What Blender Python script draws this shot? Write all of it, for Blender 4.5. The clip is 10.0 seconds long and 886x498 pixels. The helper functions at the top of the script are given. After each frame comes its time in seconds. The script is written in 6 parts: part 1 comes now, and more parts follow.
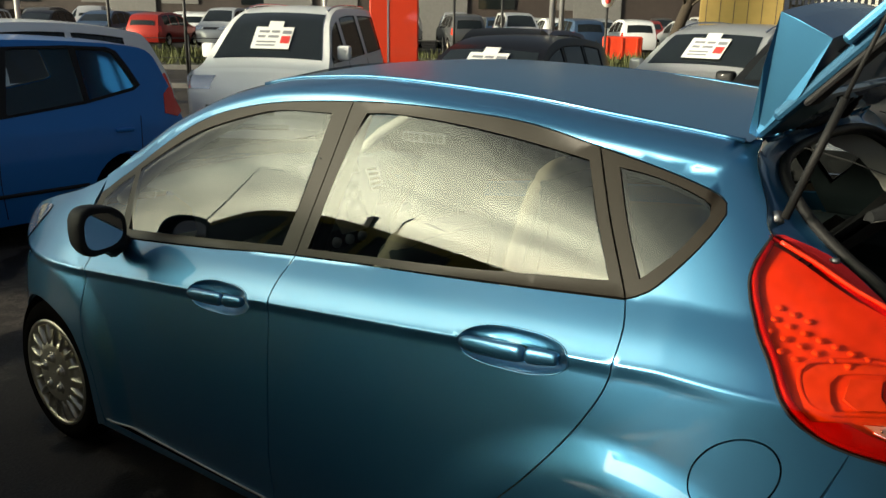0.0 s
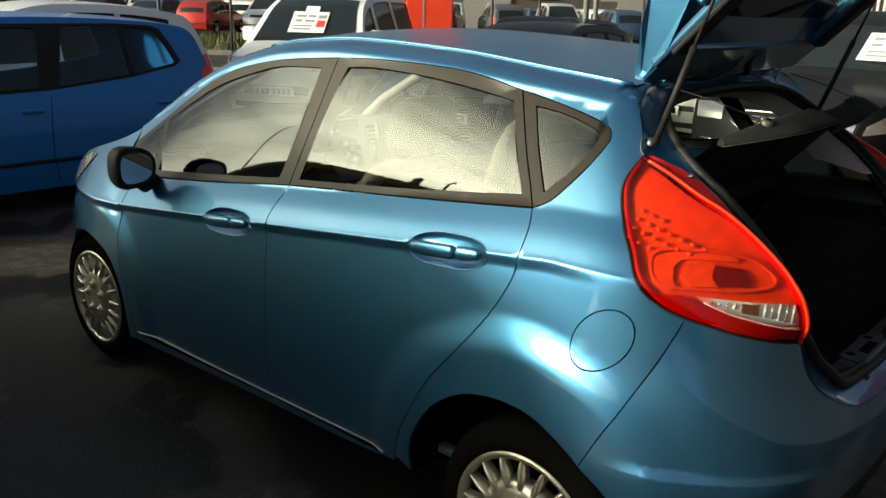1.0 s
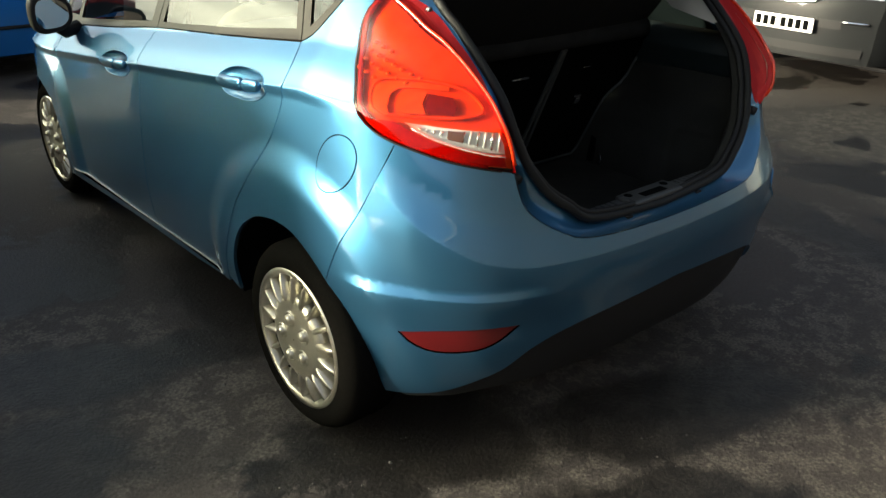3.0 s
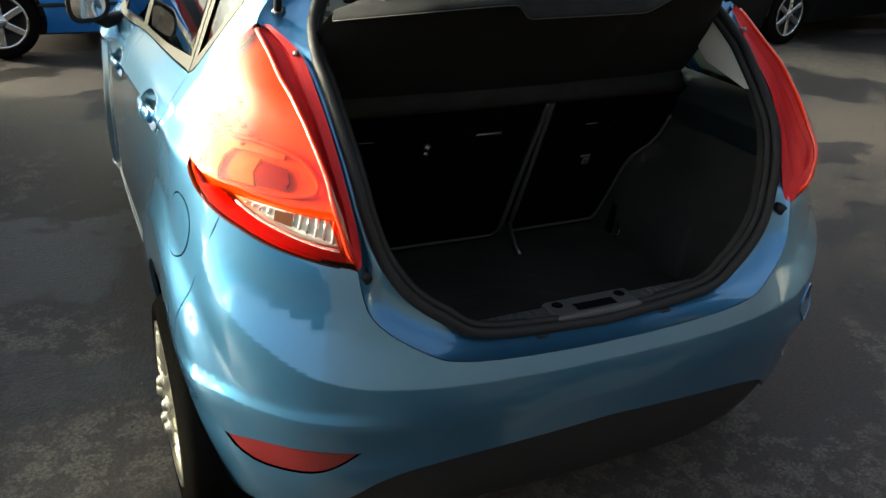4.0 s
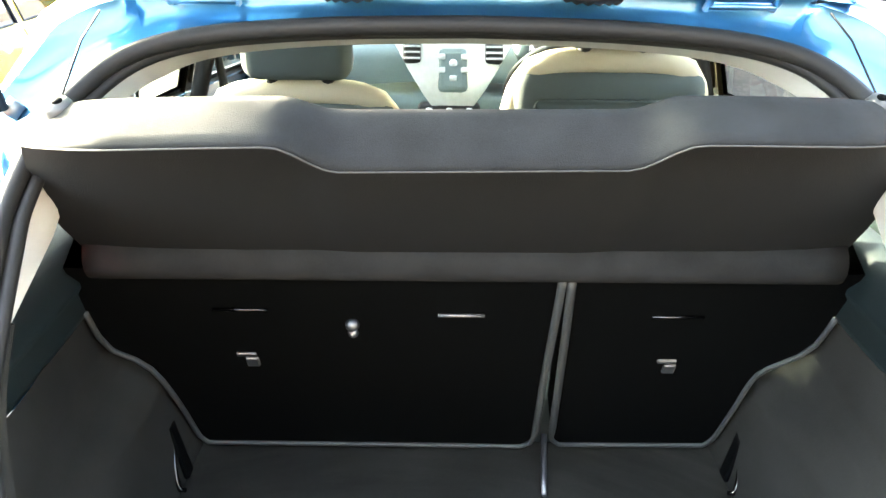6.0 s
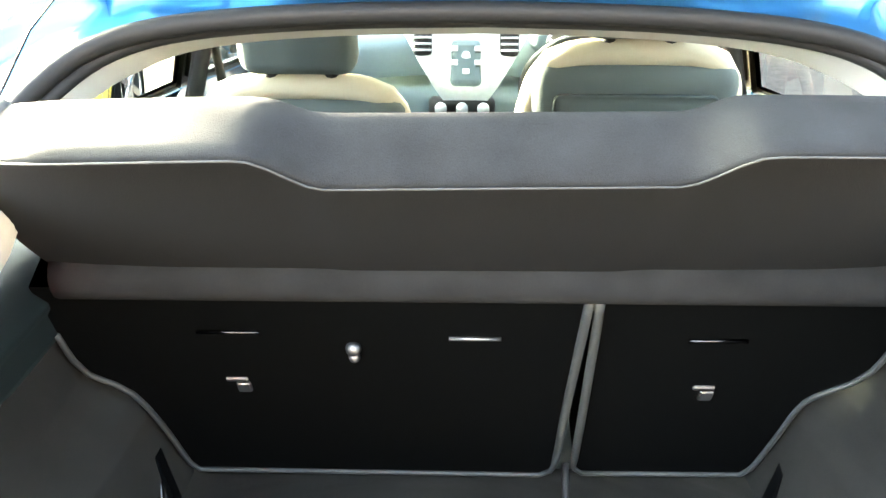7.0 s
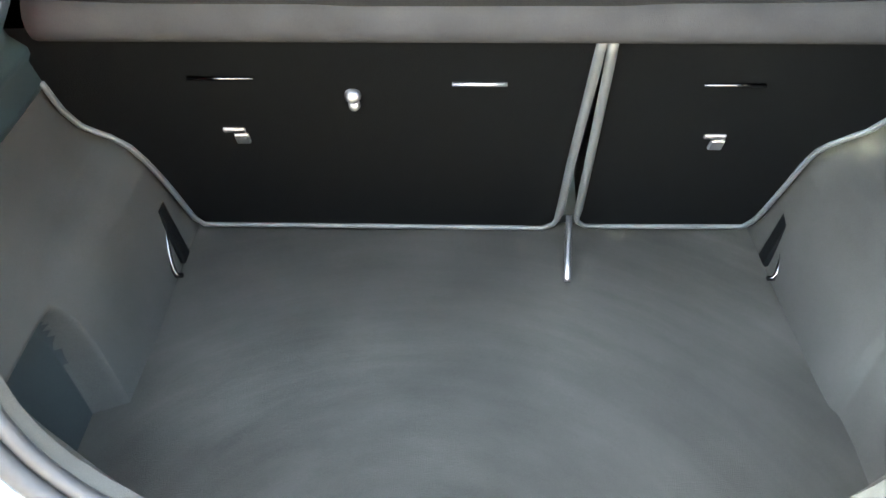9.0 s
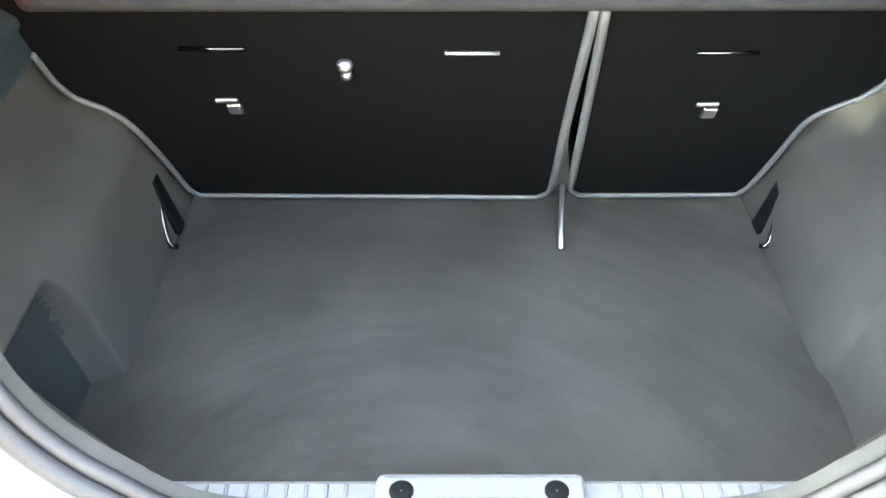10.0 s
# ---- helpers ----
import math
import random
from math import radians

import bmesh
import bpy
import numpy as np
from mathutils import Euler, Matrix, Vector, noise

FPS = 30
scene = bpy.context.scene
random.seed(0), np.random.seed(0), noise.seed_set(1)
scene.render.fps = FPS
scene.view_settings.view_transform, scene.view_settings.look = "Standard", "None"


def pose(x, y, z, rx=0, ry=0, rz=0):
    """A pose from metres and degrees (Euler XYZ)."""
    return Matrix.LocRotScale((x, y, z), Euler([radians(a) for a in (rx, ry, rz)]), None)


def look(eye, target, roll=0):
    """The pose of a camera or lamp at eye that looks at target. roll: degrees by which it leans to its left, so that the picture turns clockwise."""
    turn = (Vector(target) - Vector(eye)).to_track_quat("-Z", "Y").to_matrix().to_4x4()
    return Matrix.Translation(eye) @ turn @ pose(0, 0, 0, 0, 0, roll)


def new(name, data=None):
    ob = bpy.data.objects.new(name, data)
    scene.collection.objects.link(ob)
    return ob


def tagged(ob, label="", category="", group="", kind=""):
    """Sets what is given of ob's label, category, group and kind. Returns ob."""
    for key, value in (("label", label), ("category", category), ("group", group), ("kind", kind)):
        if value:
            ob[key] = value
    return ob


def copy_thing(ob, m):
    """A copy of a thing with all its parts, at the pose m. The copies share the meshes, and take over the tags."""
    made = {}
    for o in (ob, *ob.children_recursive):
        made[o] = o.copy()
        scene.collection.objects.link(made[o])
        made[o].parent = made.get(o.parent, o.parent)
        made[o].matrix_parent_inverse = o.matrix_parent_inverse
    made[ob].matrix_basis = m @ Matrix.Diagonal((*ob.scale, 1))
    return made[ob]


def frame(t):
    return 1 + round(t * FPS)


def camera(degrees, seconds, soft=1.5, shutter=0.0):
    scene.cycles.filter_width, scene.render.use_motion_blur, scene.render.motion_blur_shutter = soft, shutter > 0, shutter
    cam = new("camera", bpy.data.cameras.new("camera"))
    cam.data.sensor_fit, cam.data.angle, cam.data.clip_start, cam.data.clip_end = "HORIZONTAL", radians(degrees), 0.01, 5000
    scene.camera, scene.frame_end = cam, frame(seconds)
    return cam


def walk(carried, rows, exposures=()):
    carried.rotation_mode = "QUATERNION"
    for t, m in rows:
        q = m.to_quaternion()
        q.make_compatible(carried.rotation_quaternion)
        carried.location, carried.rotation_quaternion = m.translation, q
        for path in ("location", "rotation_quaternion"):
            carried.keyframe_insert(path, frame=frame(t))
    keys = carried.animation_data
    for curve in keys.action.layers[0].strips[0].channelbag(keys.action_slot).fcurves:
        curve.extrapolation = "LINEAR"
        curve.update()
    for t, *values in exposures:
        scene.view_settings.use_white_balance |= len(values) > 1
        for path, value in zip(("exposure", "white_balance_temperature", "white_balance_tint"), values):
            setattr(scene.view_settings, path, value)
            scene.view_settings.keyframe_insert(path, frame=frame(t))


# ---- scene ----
cam = camera(55.93, 10.0)
PATH = [
    (0, (-2.262, -0.588, 1.683), (-0.747, 0.601, 1.145), 1.01),
    (0.5, (-2.377, -0.833, 1.668), (-0.913, 0.430, 1.155), 1.47),
    (1, (-2.495, -1.095, 1.627), (-1.048, 0.167, 1.068), 1.50),
    (1.5, (-2.618, -1.284, 1.596), (-1.167, -0.047, 0.994), 1.21),
    (2, (-2.621, -1.476, 1.573), (-1.216, -0.245, 0.858), -0.32),
    (2.5, (-2.352, -1.728, 1.570), (-1.034, -0.449, 0.778), 1.87),
    (3, (-1.968, -1.904, 1.560), (-0.781, -0.520, 0.737), 0.87),
    (3.2, (-1.764, -1.947, 1.581), (-0.615, -0.524, 0.771), 2.32),
    (4.3, (-0.793, -1.845, 1.640), (-0.178, -0.147, 0.781), 2.77),
    (4.5, (-0.639, -1.773, 1.623), (-0.104, -0.023, 0.818), 3.39),
    (5, (-0.319, -1.565, 1.599), (0.041, 0.253, 0.847), 1.94),
    (5.5, (-0.102, -1.368, 1.617), (0.046, 0.463, 0.827), 2.47),
    (5.7, (-0.064, -1.284, 1.611), (0.006, 0.539, 0.792), 1.31),
    (6.8, (-0.041, -1.040, 1.570), (-0.051, 0.781, 0.743), 0.54),
    (7, (-0.046, -1.033, 1.568), (-0.055, 0.782, 0.728), 0.40),
    (7.5, (-0.047, -1.028, 1.564), (-0.070, 0.761, 0.670), 0.28),
    (8, (-0.049, -1.009, 1.552), (-0.075, 0.656, 0.435), 0.50),
    (8.5, (-0.052, -1.019, 1.522), (-0.072, 0.583, 0.325), 0.82),
    (9, (-0.048, -1.018, 1.512), (-0.058, 0.510, 0.222), 0.04),
    (9.5, (-0.042, -1.017, 1.513), (-0.046, 0.460, 0.164), 0.21),
    (10, (-0.042, -1.023, 1.515), (-0.046, 0.459, 0.171), -0.15),
]
EXPOSURE = [(0.0, 0.05), (1.5, 0.57), (2.5, 1.18), (3.2, 1.55), (4.5, 2.6), (5.0, 3.4), (5.5, 4.95), (7.0, 6.5), (7.5, 6.65), (8.5, 7.5), (10.0, 7.8)]
walk(cam, [(t, look(e, g, r)) for t, e, g, r in PATH], EXPOSURE)

# ---- world and sun ----
SUN_ELEVATION, SUN_AZIMUTH = 9.5, 299.0          # degrees, azimuth clockwise from +y
world = bpy.data.worlds.new("world")
scene.world = world
world.use_nodes = True
wn, wl = world.node_tree.nodes, world.node_tree.links
sky = wn.new("ShaderNodeTexSky")
sky.sky_type, sky.sun_disc = "NISHITA", False
sky.sun_elevation, sky.sun_rotation = radians(SUN_ELEVATION), radians(SUN_AZIMUTH)
sky.dust_density, sky.air_density = 4.0, 1.0
coord = wn.new("ShaderNodeTexCoord")
cloud = wn.new("ShaderNodeTexNoise")
cloud.inputs["Scale"].default_value, cloud.inputs["Detail"].default_value, cloud.inputs["Roughness"].default_value = 2.4, 6.0, 0.6
stretch = wn.new("ShaderNodeMapping")
stretch.inputs["Scale"].default_value = (1, 1, 2.5)
wl.new(coord.outputs["Generated"], stretch.inputs["Vector"])
wl.new(stretch.outputs["Vector"], cloud.inputs["Vector"])
ramp = wn.new("ShaderNodeValToRGB")
ramp.color_ramp.elements[0].position, ramp.color_ramp.elements[0].color = 0.38, (1.22, 1.42, 1.72, 1)
ramp.color_ramp.elements[1].position, ramp.color_ramp.elements[1].color = 0.62, (2.9, 3.3, 3.8, 1)
wl.new(cloud.outputs["Fac"], ramp.inputs["Fac"])
blend = wn.new("ShaderNodeMix")
blend.data_type = "RGBA"
blend.inputs["Factor"].default_value = 0.72
wl.new(sky.outputs["Color"], blend.inputs["A"])
# the veiled sun brightens the cloud bank round and beside it
az, el = radians(SUN_AZIMUTH), radians(SUN_ELEVATION)
toward = Vector((math.sin(az) * math.cos(el), math.cos(az) * math.cos(el), math.sin(el)))
dot = wn.new("ShaderNodeVectorMath")
dot.operation = "DOT_PRODUCT"
dot.inputs[1].default_value = Vector((-0.80, 0.57, 0.17)).normalized()
wl.new(coord.outputs["Generated"], dot.inputs[0])
near = wn.new("ShaderNodeMapRange")
near.inputs["From Min"].default_value, near.inputs["From Max"].default_value = 0.45, 1.0
wl.new(dot.outputs["Value"], near.inputs["Value"])
glow = wn.new("ShaderNodeMath")
glow.operation = "POWER"
glow.inputs[1].default_value = 6.0
wl.new(near.outputs["Result"], glow.inputs[0])
bank = wn.new("ShaderNodeMix")
bank.data_type = "RGBA"
# the cloud is thicker away from the sun
thick = wn.new("ShaderNodeMapRange")
thick.inputs["From Min"].default_value, thick.inputs["From Max"].default_value = -0.7, 0.5
thick.inputs["To Min"].default_value, thick.inputs["To Max"].default_value = 0.30, 1.0
wl.new(dot.outputs["Value"], thick.inputs["Value"])
wl.new(thick.outputs["Result"], bank.inputs["A"])
bank.inputs["B"].default_value = (62, 55, 33, 1)
wl.new(glow.outputs["Value"], bank.inputs["Factor"])
bright = wn.new("ShaderNodeMix")
bright.data_type, bright.blend_type = "RGBA", "MULTIPLY"
bright.inputs["Factor"].default_value = 1.0
wl.new(ramp.outputs["Color"], bright.inputs["A"])
wl.new(bank.outputs["Result"], bright.inputs["B"])
wl.new(bright.outputs["Result"], blend.inputs["B"])
wl.new(blend.outputs["Result"], wn["Background"].inputs["Color"])
wn["Background"].inputs["Strength"].default_value = 0.12

sun = new("sun", bpy.data.lights.new("sun", "SUN"))
sun.data.energy, sun.data.angle, sun.data.color = 5.0, radians(5), (1.0, 0.88, 0.68)
sun.matrix_world = look(30 * toward, (0, 0, 0))


# ---- materials ----
def material(name, colour, rough=0.5, metal=0.0, coat=0.0, bump=0.0, scale=60.0, vary=0.12, large=1.5, spec=0.5):
    """A principled surface with fine grain, large soft stains and a little relief."""
    m = bpy.data.materials.new(name)
    m.use_nodes = True
    n, l = m.node_tree.nodes, m.node_tree.links
    b = n["Principled BSDF"]
    b.inputs["Roughness"].default_value, b.inputs["Metallic"].default_value = rough, metal
    b.inputs["Coat Weight"].default_value, b.inputs["Coat Roughness"].default_value = coat, 0.04
    b.inputs["Specular IOR Level"].default_value = spec
    c = n.new("ShaderNodeTexCoord")
    fine, wide = n.new("ShaderNodeTexNoise"), n.new("ShaderNodeTexNoise")
    fine.inputs["Scale"].default_value, wide.inputs["Scale"].default_value = scale, large
    fine.inputs["Detail"].default_value, wide.inputs["Detail"].default_value = 4.0, 5.0
    l.new(c.outputs["Object"], fine.inputs["Vector"])
    l.new(c.outputs["Object"], wide.inputs["Vector"])
    add = n.new("ShaderNodeMath")
    add.operation = "ADD"
    l.new(fine.outputs["Fac"], add.inputs[0])
    l.new(wide.outputs["Fac"], add.inputs[1])
    span = n.new("ShaderNodeMapRange")
    span.inputs["From Min"].default_value, span.inputs["From Max"].default_value = 0.6, 1.4
    span.inputs["To Min"].default_value, span.inputs["To Max"].default_value = 1 - vary, 1 + vary
    l.new(add.outputs[0], span.inputs["Value"])
    mul = n.new("ShaderNodeMix")
    mul.data_type, mul.blend_type = "RGBA", "MULTIPLY"
    mul.inputs["Factor"].default_value = 1.0
    mul.inputs["A"].default_value = (*colour, 1)
    l.new(span.outputs["Result"], mul.inputs["B"])
    l.new(mul.outputs["Result"], b.inputs["Base Color"])
    if bump:
        bp = n.new("ShaderNodeBump")
        bp.inputs["Strength"].default_value, bp.inputs["Distance"].default_value = bump, 0.002
        l.new(fine.outputs["Fac"], bp.inputs["Height"])
        l.new(bp.outputs["Normal"], b.inputs["Normal"])
    return m


def glass(name, tint, ior=1.5):
    """Thin sheet glass: clear or tinted, with its mirror gloss."""
    m = bpy.data.materials.new(name)
    m.use_nodes = True
    n, l = m.node_tree.nodes, m.node_tree.links
    n.remove(n["Principled BSDF"])
    clear, gloss, mix, face = n.new("ShaderNodeBsdfTransparent"), n.new("ShaderNodeBsdfGlossy"), n.new("ShaderNodeMixShader"), n.new("ShaderNodeLayerWeight")
    steep, fres = n.new("ShaderNodeMath"), n.new("ShaderNodeMath")
    r0 = ((ior - 1) / (ior + 1)) ** 2
    face.inputs["Blend"].default_value = 0.5
    steep.operation, fres.operation = "POWER", "MULTIPLY_ADD"
    steep.inputs[1].default_value, fres.inputs[1].default_value, fres.inputs[2].default_value = 5.0, 1 - r0, r0
    l.new(face.outputs["Facing"], steep.inputs[0])
    l.new(steep.outputs[0], fres.inputs[0])
    clear.inputs["Color"].default_value = (*tint, 1)
    gloss.inputs["Roughness"].default_value = 0.01
    l.new(fres.outputs[0], mix.inputs[0])
    l.new(clear.outputs[0], mix.inputs[1])
    l.new(gloss.outputs[0], mix.inputs[2])
    l.new(mix.outputs[0], n["Material Output"].inputs["Surface"])
    return m


def paint(name, colour, metal=0.55, rough=0.32):
    """Car paint: metallic flake under a clear coat, with faint road dirt."""
    m = material(name, colour, rough, metal, 1.0, vary=0.06, scale=900.0, large=1.2)
    m.node_tree.nodes["Principled BSDF"].inputs["Coat Roughness"].default_value = 0.03
    m.node_tree.nodes["Principled BSDF"].inputs["Coat IOR"].default_value = 1.57
    return m


PAINT = paint("teal_blue_paint", (0.046, 0.180, 0.336), 0.86, 0.34)
PAINT_ROOF = paint("dusty_roof_paint", (0.056, 0.185, 0.335), 0.7, 0.45)
PAINT_ROOF.node_tree.nodes["Principled BSDF"].inputs["Coat Roughness"].default_value = 0.28
# the body's teal darkened: shade of the raised tailgate put into the colour
PAINT_SHADED = material("shaded_inner_paint", (0.020, 0.085, 0.16), 0.5, 0.4, vary=0.08, scale=300, spec=0.3)
TRIM = material("pillar_trim", (0.017, 0.0135, 0.0095), 0.42, vary=0.1, scale=400, spec=0.2)
RUBBER = material("black_rubber", (0.011, 0.011, 0.011), 0.6, vary=0.2, bump=0.1, scale=200, spec=0.25)
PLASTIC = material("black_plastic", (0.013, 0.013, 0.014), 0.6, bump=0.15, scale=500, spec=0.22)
TYRE = material("tyre_rubber", (0.0045, 0.0042, 0.0038), 0.9, vary=0.5, bump=0.3, scale=120, spec=0.0)
SILVER = material("hubcap_silver", (0.40, 0.37, 0.305), 0.30, 0.8, vary=0.12, scale=80)
CHROME = material("chrome", (0.75, 0.75, 0.75), 0.08, 1.0, vary=0.04)
STEEL = material("bare_steel", (0.24, 0.245, 0.25), 0.48, 1.0, vary=0.1)
LENS_RED = glass("red_lamp_lens", (0.95, 0.20, 0.045), 1.45)
LAMP_BRIGHT = material("bright_lamp_reflector", (0.86, 0.86, 0.84), 0.25, 0.3, vary=0.25, scale=45)
LAMP_HOUSING = material("pale_lamp_housing", (0.62, 0.52, 0.40), 0.4, vary=0.25, scale=30)
LAMP_DEEP = material("deep_red_lamp_band", (0.30, 0.010, 0.005), 0.25, coat=0.6, vary=0.1, scale=40)
LAMP_RED = material("red_lamp_cover", (0.78, 0.035, 0.006), 0.25, coat=0.35, vary=0.08, scale=40)
LAMP_DARK = material("matte_red_lamp_side", (0.50, 0.016, 0.018), 0.55, spec=0.25, vary=0.08, scale=40)
LAMP_CLEAR = material("clear_lamp_reflector", (0.80, 0.80, 0.78), 0.12, 0.8, coat=1.0, vary=0.3, scale=45)
LAMP_SMOKE = material("brown_lamp_bulb", (0.14, 0.045, 0.02), 0.2, coat=1.0)
REFLECTOR = material("red_reflector", (0.085, 0.004, 0.005), 0.3, coat=0.4, bump=0.4, scale=260)
GLASS = glass("window_glass", (0.50, 0.52, 0.49), 1.86)
GLASS_CLEAR = glass("clear_glass", (0.80, 0.84, 0.82), 1.5)
GLASS_DARK = glass("dark_tinted_glass", (0.22, 0.25, 0.25), 1.6)
MIRROR = material("mirror_silver", (0.85, 0.86, 0.86), 0.02, 1.0, vary=0.0)


def brushed_carpet():
    """Short grey pile with curved brush strokes, dust and a few pale scuffs."""
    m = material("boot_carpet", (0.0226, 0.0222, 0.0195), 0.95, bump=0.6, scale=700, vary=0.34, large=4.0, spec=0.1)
    n, l = m.node_tree.nodes, m.node_tree.links
    b = n["Principled BSDF"]
    was = b.inputs["Base Color"].links[0].from_socket
    c, place = n.new("ShaderNodeTexCoord"), n.new("ShaderNodeMapping")
    place.inputs["Location"].default_value = (0.10, 0.60, -0.52)
    l.new(c.outputs["Object"], place.inputs["Vector"])
    cut, far, turn, polar = n.new("ShaderNodeSeparateXYZ"), n.new("ShaderNodeVectorMath"), n.new("ShaderNodeMath"), n.new("ShaderNodeCombineXYZ")
    far.operation, turn.operation = "LENGTH", "ARCTAN2"
    l.new(place.outputs["Vector"], cut.inputs[0])
    l.new(place.outputs["Vector"], far.inputs[0])
    l.new(cut.outputs["Y"], turn.inputs[0])
    l.new(cut.outputs["X"], turn.inputs[1])
    for k, (src, by) in enumerate(((far.outputs["Value"], 30.0), (turn.outputs[0], 2.6))):
        times = n.new("ShaderNodeMath")
        times.operation = "MULTIPLY"
        times.inputs[1].default_value = by
        l.new(src, times.inputs[0])
        l.new(times.outputs[0], polar.inputs[k])
    wave, cloud = n.new("ShaderNodeTexNoise"), n.new("ShaderNodeTexNoise")
    wave.inputs["Scale"].default_value, wave.inputs["Detail"].default_value, wave.inputs["Roughness"].default_value = 1.0, 5.0, 0.65
    cloud.inputs["Scale"].default_value, cloud.inputs["Detail"].default_value = 5.0, 6.0
    l.new(polar.outputs[0], wave.inputs["Vector"])
    l.new(c.outputs["Object"], cloud.inputs["Vector"])
    mul, span = n.new("ShaderNodeMath"), n.new("ShaderNodeMapRange")
    mul.operation = "MULTIPLY"
    l.new(wave.outputs["Fac"], mul.inputs[0])
    l.new(cloud.outputs["Fac"], mul.inputs[1])
    span.inputs["From Min"].default_value, span.inputs["From Max"].default_value = 0.12, 0.42
    span.inputs["To Min"].default_value, span.inputs["To Max"].default_value = 0.78, 1.28
    l.new(mul.outputs[0], span.inputs["Value"])
    mix = n.new("ShaderNodeMix")
    mix.data_type, mix.blend_type = "RGBA", "MULTIPLY"
    mix.inputs["Factor"].default_value = 1.0
    l.new(was, mix.inputs["A"])
    l.new(span.outputs["Result"], mix.inputs["B"])
    l.new(mix.outputs["Result"], b.inputs["Base Color"])
    return m


CARPET = brushed_carpet()
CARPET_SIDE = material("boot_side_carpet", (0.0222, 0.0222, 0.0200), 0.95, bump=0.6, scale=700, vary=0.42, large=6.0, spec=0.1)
# the side lining's felt darkened, with the pocket's shade put into the colour
SHADED_FELT = material("shaded_pocket_felt", (0.0085, 0.0108, 0.0108), 0.95, bump=0.6, scale=700, vary=0.3, large=7.0, spec=0.1)
DARK_CHROME = material("dark_chrome", (0.05, 0.05, 0.05), 0.22, 1.0, vary=0.1)
SLIT = material("grey_slit", (0.022, 0.023, 0.024), 0.7, vary=0.1)
BOARD = material("seat_back_board", (0.0010, 0.0013, 0.0014), 0.85, bump=0.4, scale=500, vary=0.3, spec=0.05)
PIPING = material("grey_piping", (0.036, 0.040, 0.040), 0.6, vary=0.1)
SHELF = material("shelf_felt", (0.0165, 0.0176, 0.0187), 0.95, bump=0.35, scale=800, vary=0.38, large=20, spec=0.1)
SHELF_UNDER = material("shelf_underside", (0.0092, 0.0102, 0.0112), 0.9, bump=0.5, scale=500, vary=0.2, spec=0.15)
SHELF_EDGE = material("frayed_felt_edge", (0.034, 0.034, 0.033), 0.9, vary=0.4, scale=300)
KNOB = material("grey_knob_plastic", (0.055, 0.055, 0.053), 0.45, vary=0.08)
CREAM = material("light_interior_plastic", (0.52, 0.51, 0.47), 0.6, bump=0.2, scale=500, vary=0.05)
TEAL_TRIM = material("dark_green_plastic", (0.006, 0.012, 0.013), 0.5, bump=0.3, scale=500)
SEAT_FABRIC = material("grey_green_seat_fabric", (0.075, 0.095, 0.095), 0.9, bump=0.5, scale=600)
SEAT_CREAM = material("cream_seat_side", (0.50, 0.45, 0.33), 0.8, bump=0.3, scale=600)
DASH = material("dashboard_plastic", (0.10, 0.14, 0.145), 0.6, bump=0.3, scale=500)
DASH_SILVER = material("silver_console", (0.55, 0.57, 0.58), 0.35, 0.4)
PLATE_GREY = material("sill_plate", (0.0375, 0.0390, 0.0400), 0.45, vary=0.05)


# ---- mesh helpers ----
def link(name, verts, faces, mat, parent=None, smooth=True, normals=None, label=""):
    me = bpy.data.meshes.new(name)
    me.from_pydata([tuple(v) for v in verts], [], [tuple(int(i) for i in f) for f in faces])
    me.materials.append(mat)
    me.polygons.foreach_set("use_smooth", [smooth] * len(me.polygons))
    me.update()
    if normals is not None:
        me.normals_split_custom_set_from_vertices([tuple(n) for n in normals])
    ob = new(name, me)
    if parent is not None:
        ob.parent = parent
    return tagged(ob, label) if label else ob


def part(name, bm, mat, parent, label="", smooth=False):
    me = bpy.data.meshes.new(name)
    bmesh.ops.recalc_face_normals(bm, faces=bm.faces)
    bm.to_mesh(me)
    bm.free()
    me.materials.append(mat)
    me.polygons.foreach_set("use_smooth", [smooth] * len(me.polygons))
    ob = new(name, me)
    if parent is not None:
        ob.parent = parent
    return tagged(ob, label) if label else ob


def thing(name, label, category, group="", at=(0, 0, 0), kind=""):
    ob = new(name)
    ob.location = at
    return tagged(ob, label, category, group, kind)


def rbox(x0, x1, y0, y1, z0, z1, r=0.01, seg=2, m=None):
    bm = bmesh.new()
    bmesh.ops.create_cube(bm, size=1)
    for v in bm.verts:
        v.co = Vector(((x0 + x1) / 2 + v.co.x * (x1 - x0), (y0 + y1) / 2 + v.co.y * (y1 - y0), (z0 + z1) / 2 + v.co.z * (z1 - z0)))
    if r:
        bmesh.ops.bevel(bm, geom=list(bm.edges), offset=r, segments=seg, affect="EDGES", profile=0.5)
    if m:
        bmesh.ops.transform(bm, matrix=m, verts=bm.verts)
    return bm


def smooth_line(pts, step=0.02, closed=False):
    """A rounded line through the points."""
    p = [np.array(q, float) for q in pts]
    n, out = len(p), []
    for i in range(n if closed else n - 1):
        a = p[(i - 1) % n] if closed or i else p[0]
        b, c = p[i], p[(i + 1) % n]
        d = p[(i + 2) % n] if closed or i + 2 < n else p[-1]
        k = max(1, int(np.linalg.norm(c - b) / step))
        for j in range(k):
            t = j / k
            out.append(0.5 * (2 * b + (c - a) * t + (2 * a - 5 * b + 4 * c - d) * t * t + (3 * b - a - 3 * c + d) * t ** 3))
    if not closed:
        out.append(p[-1])
    return out


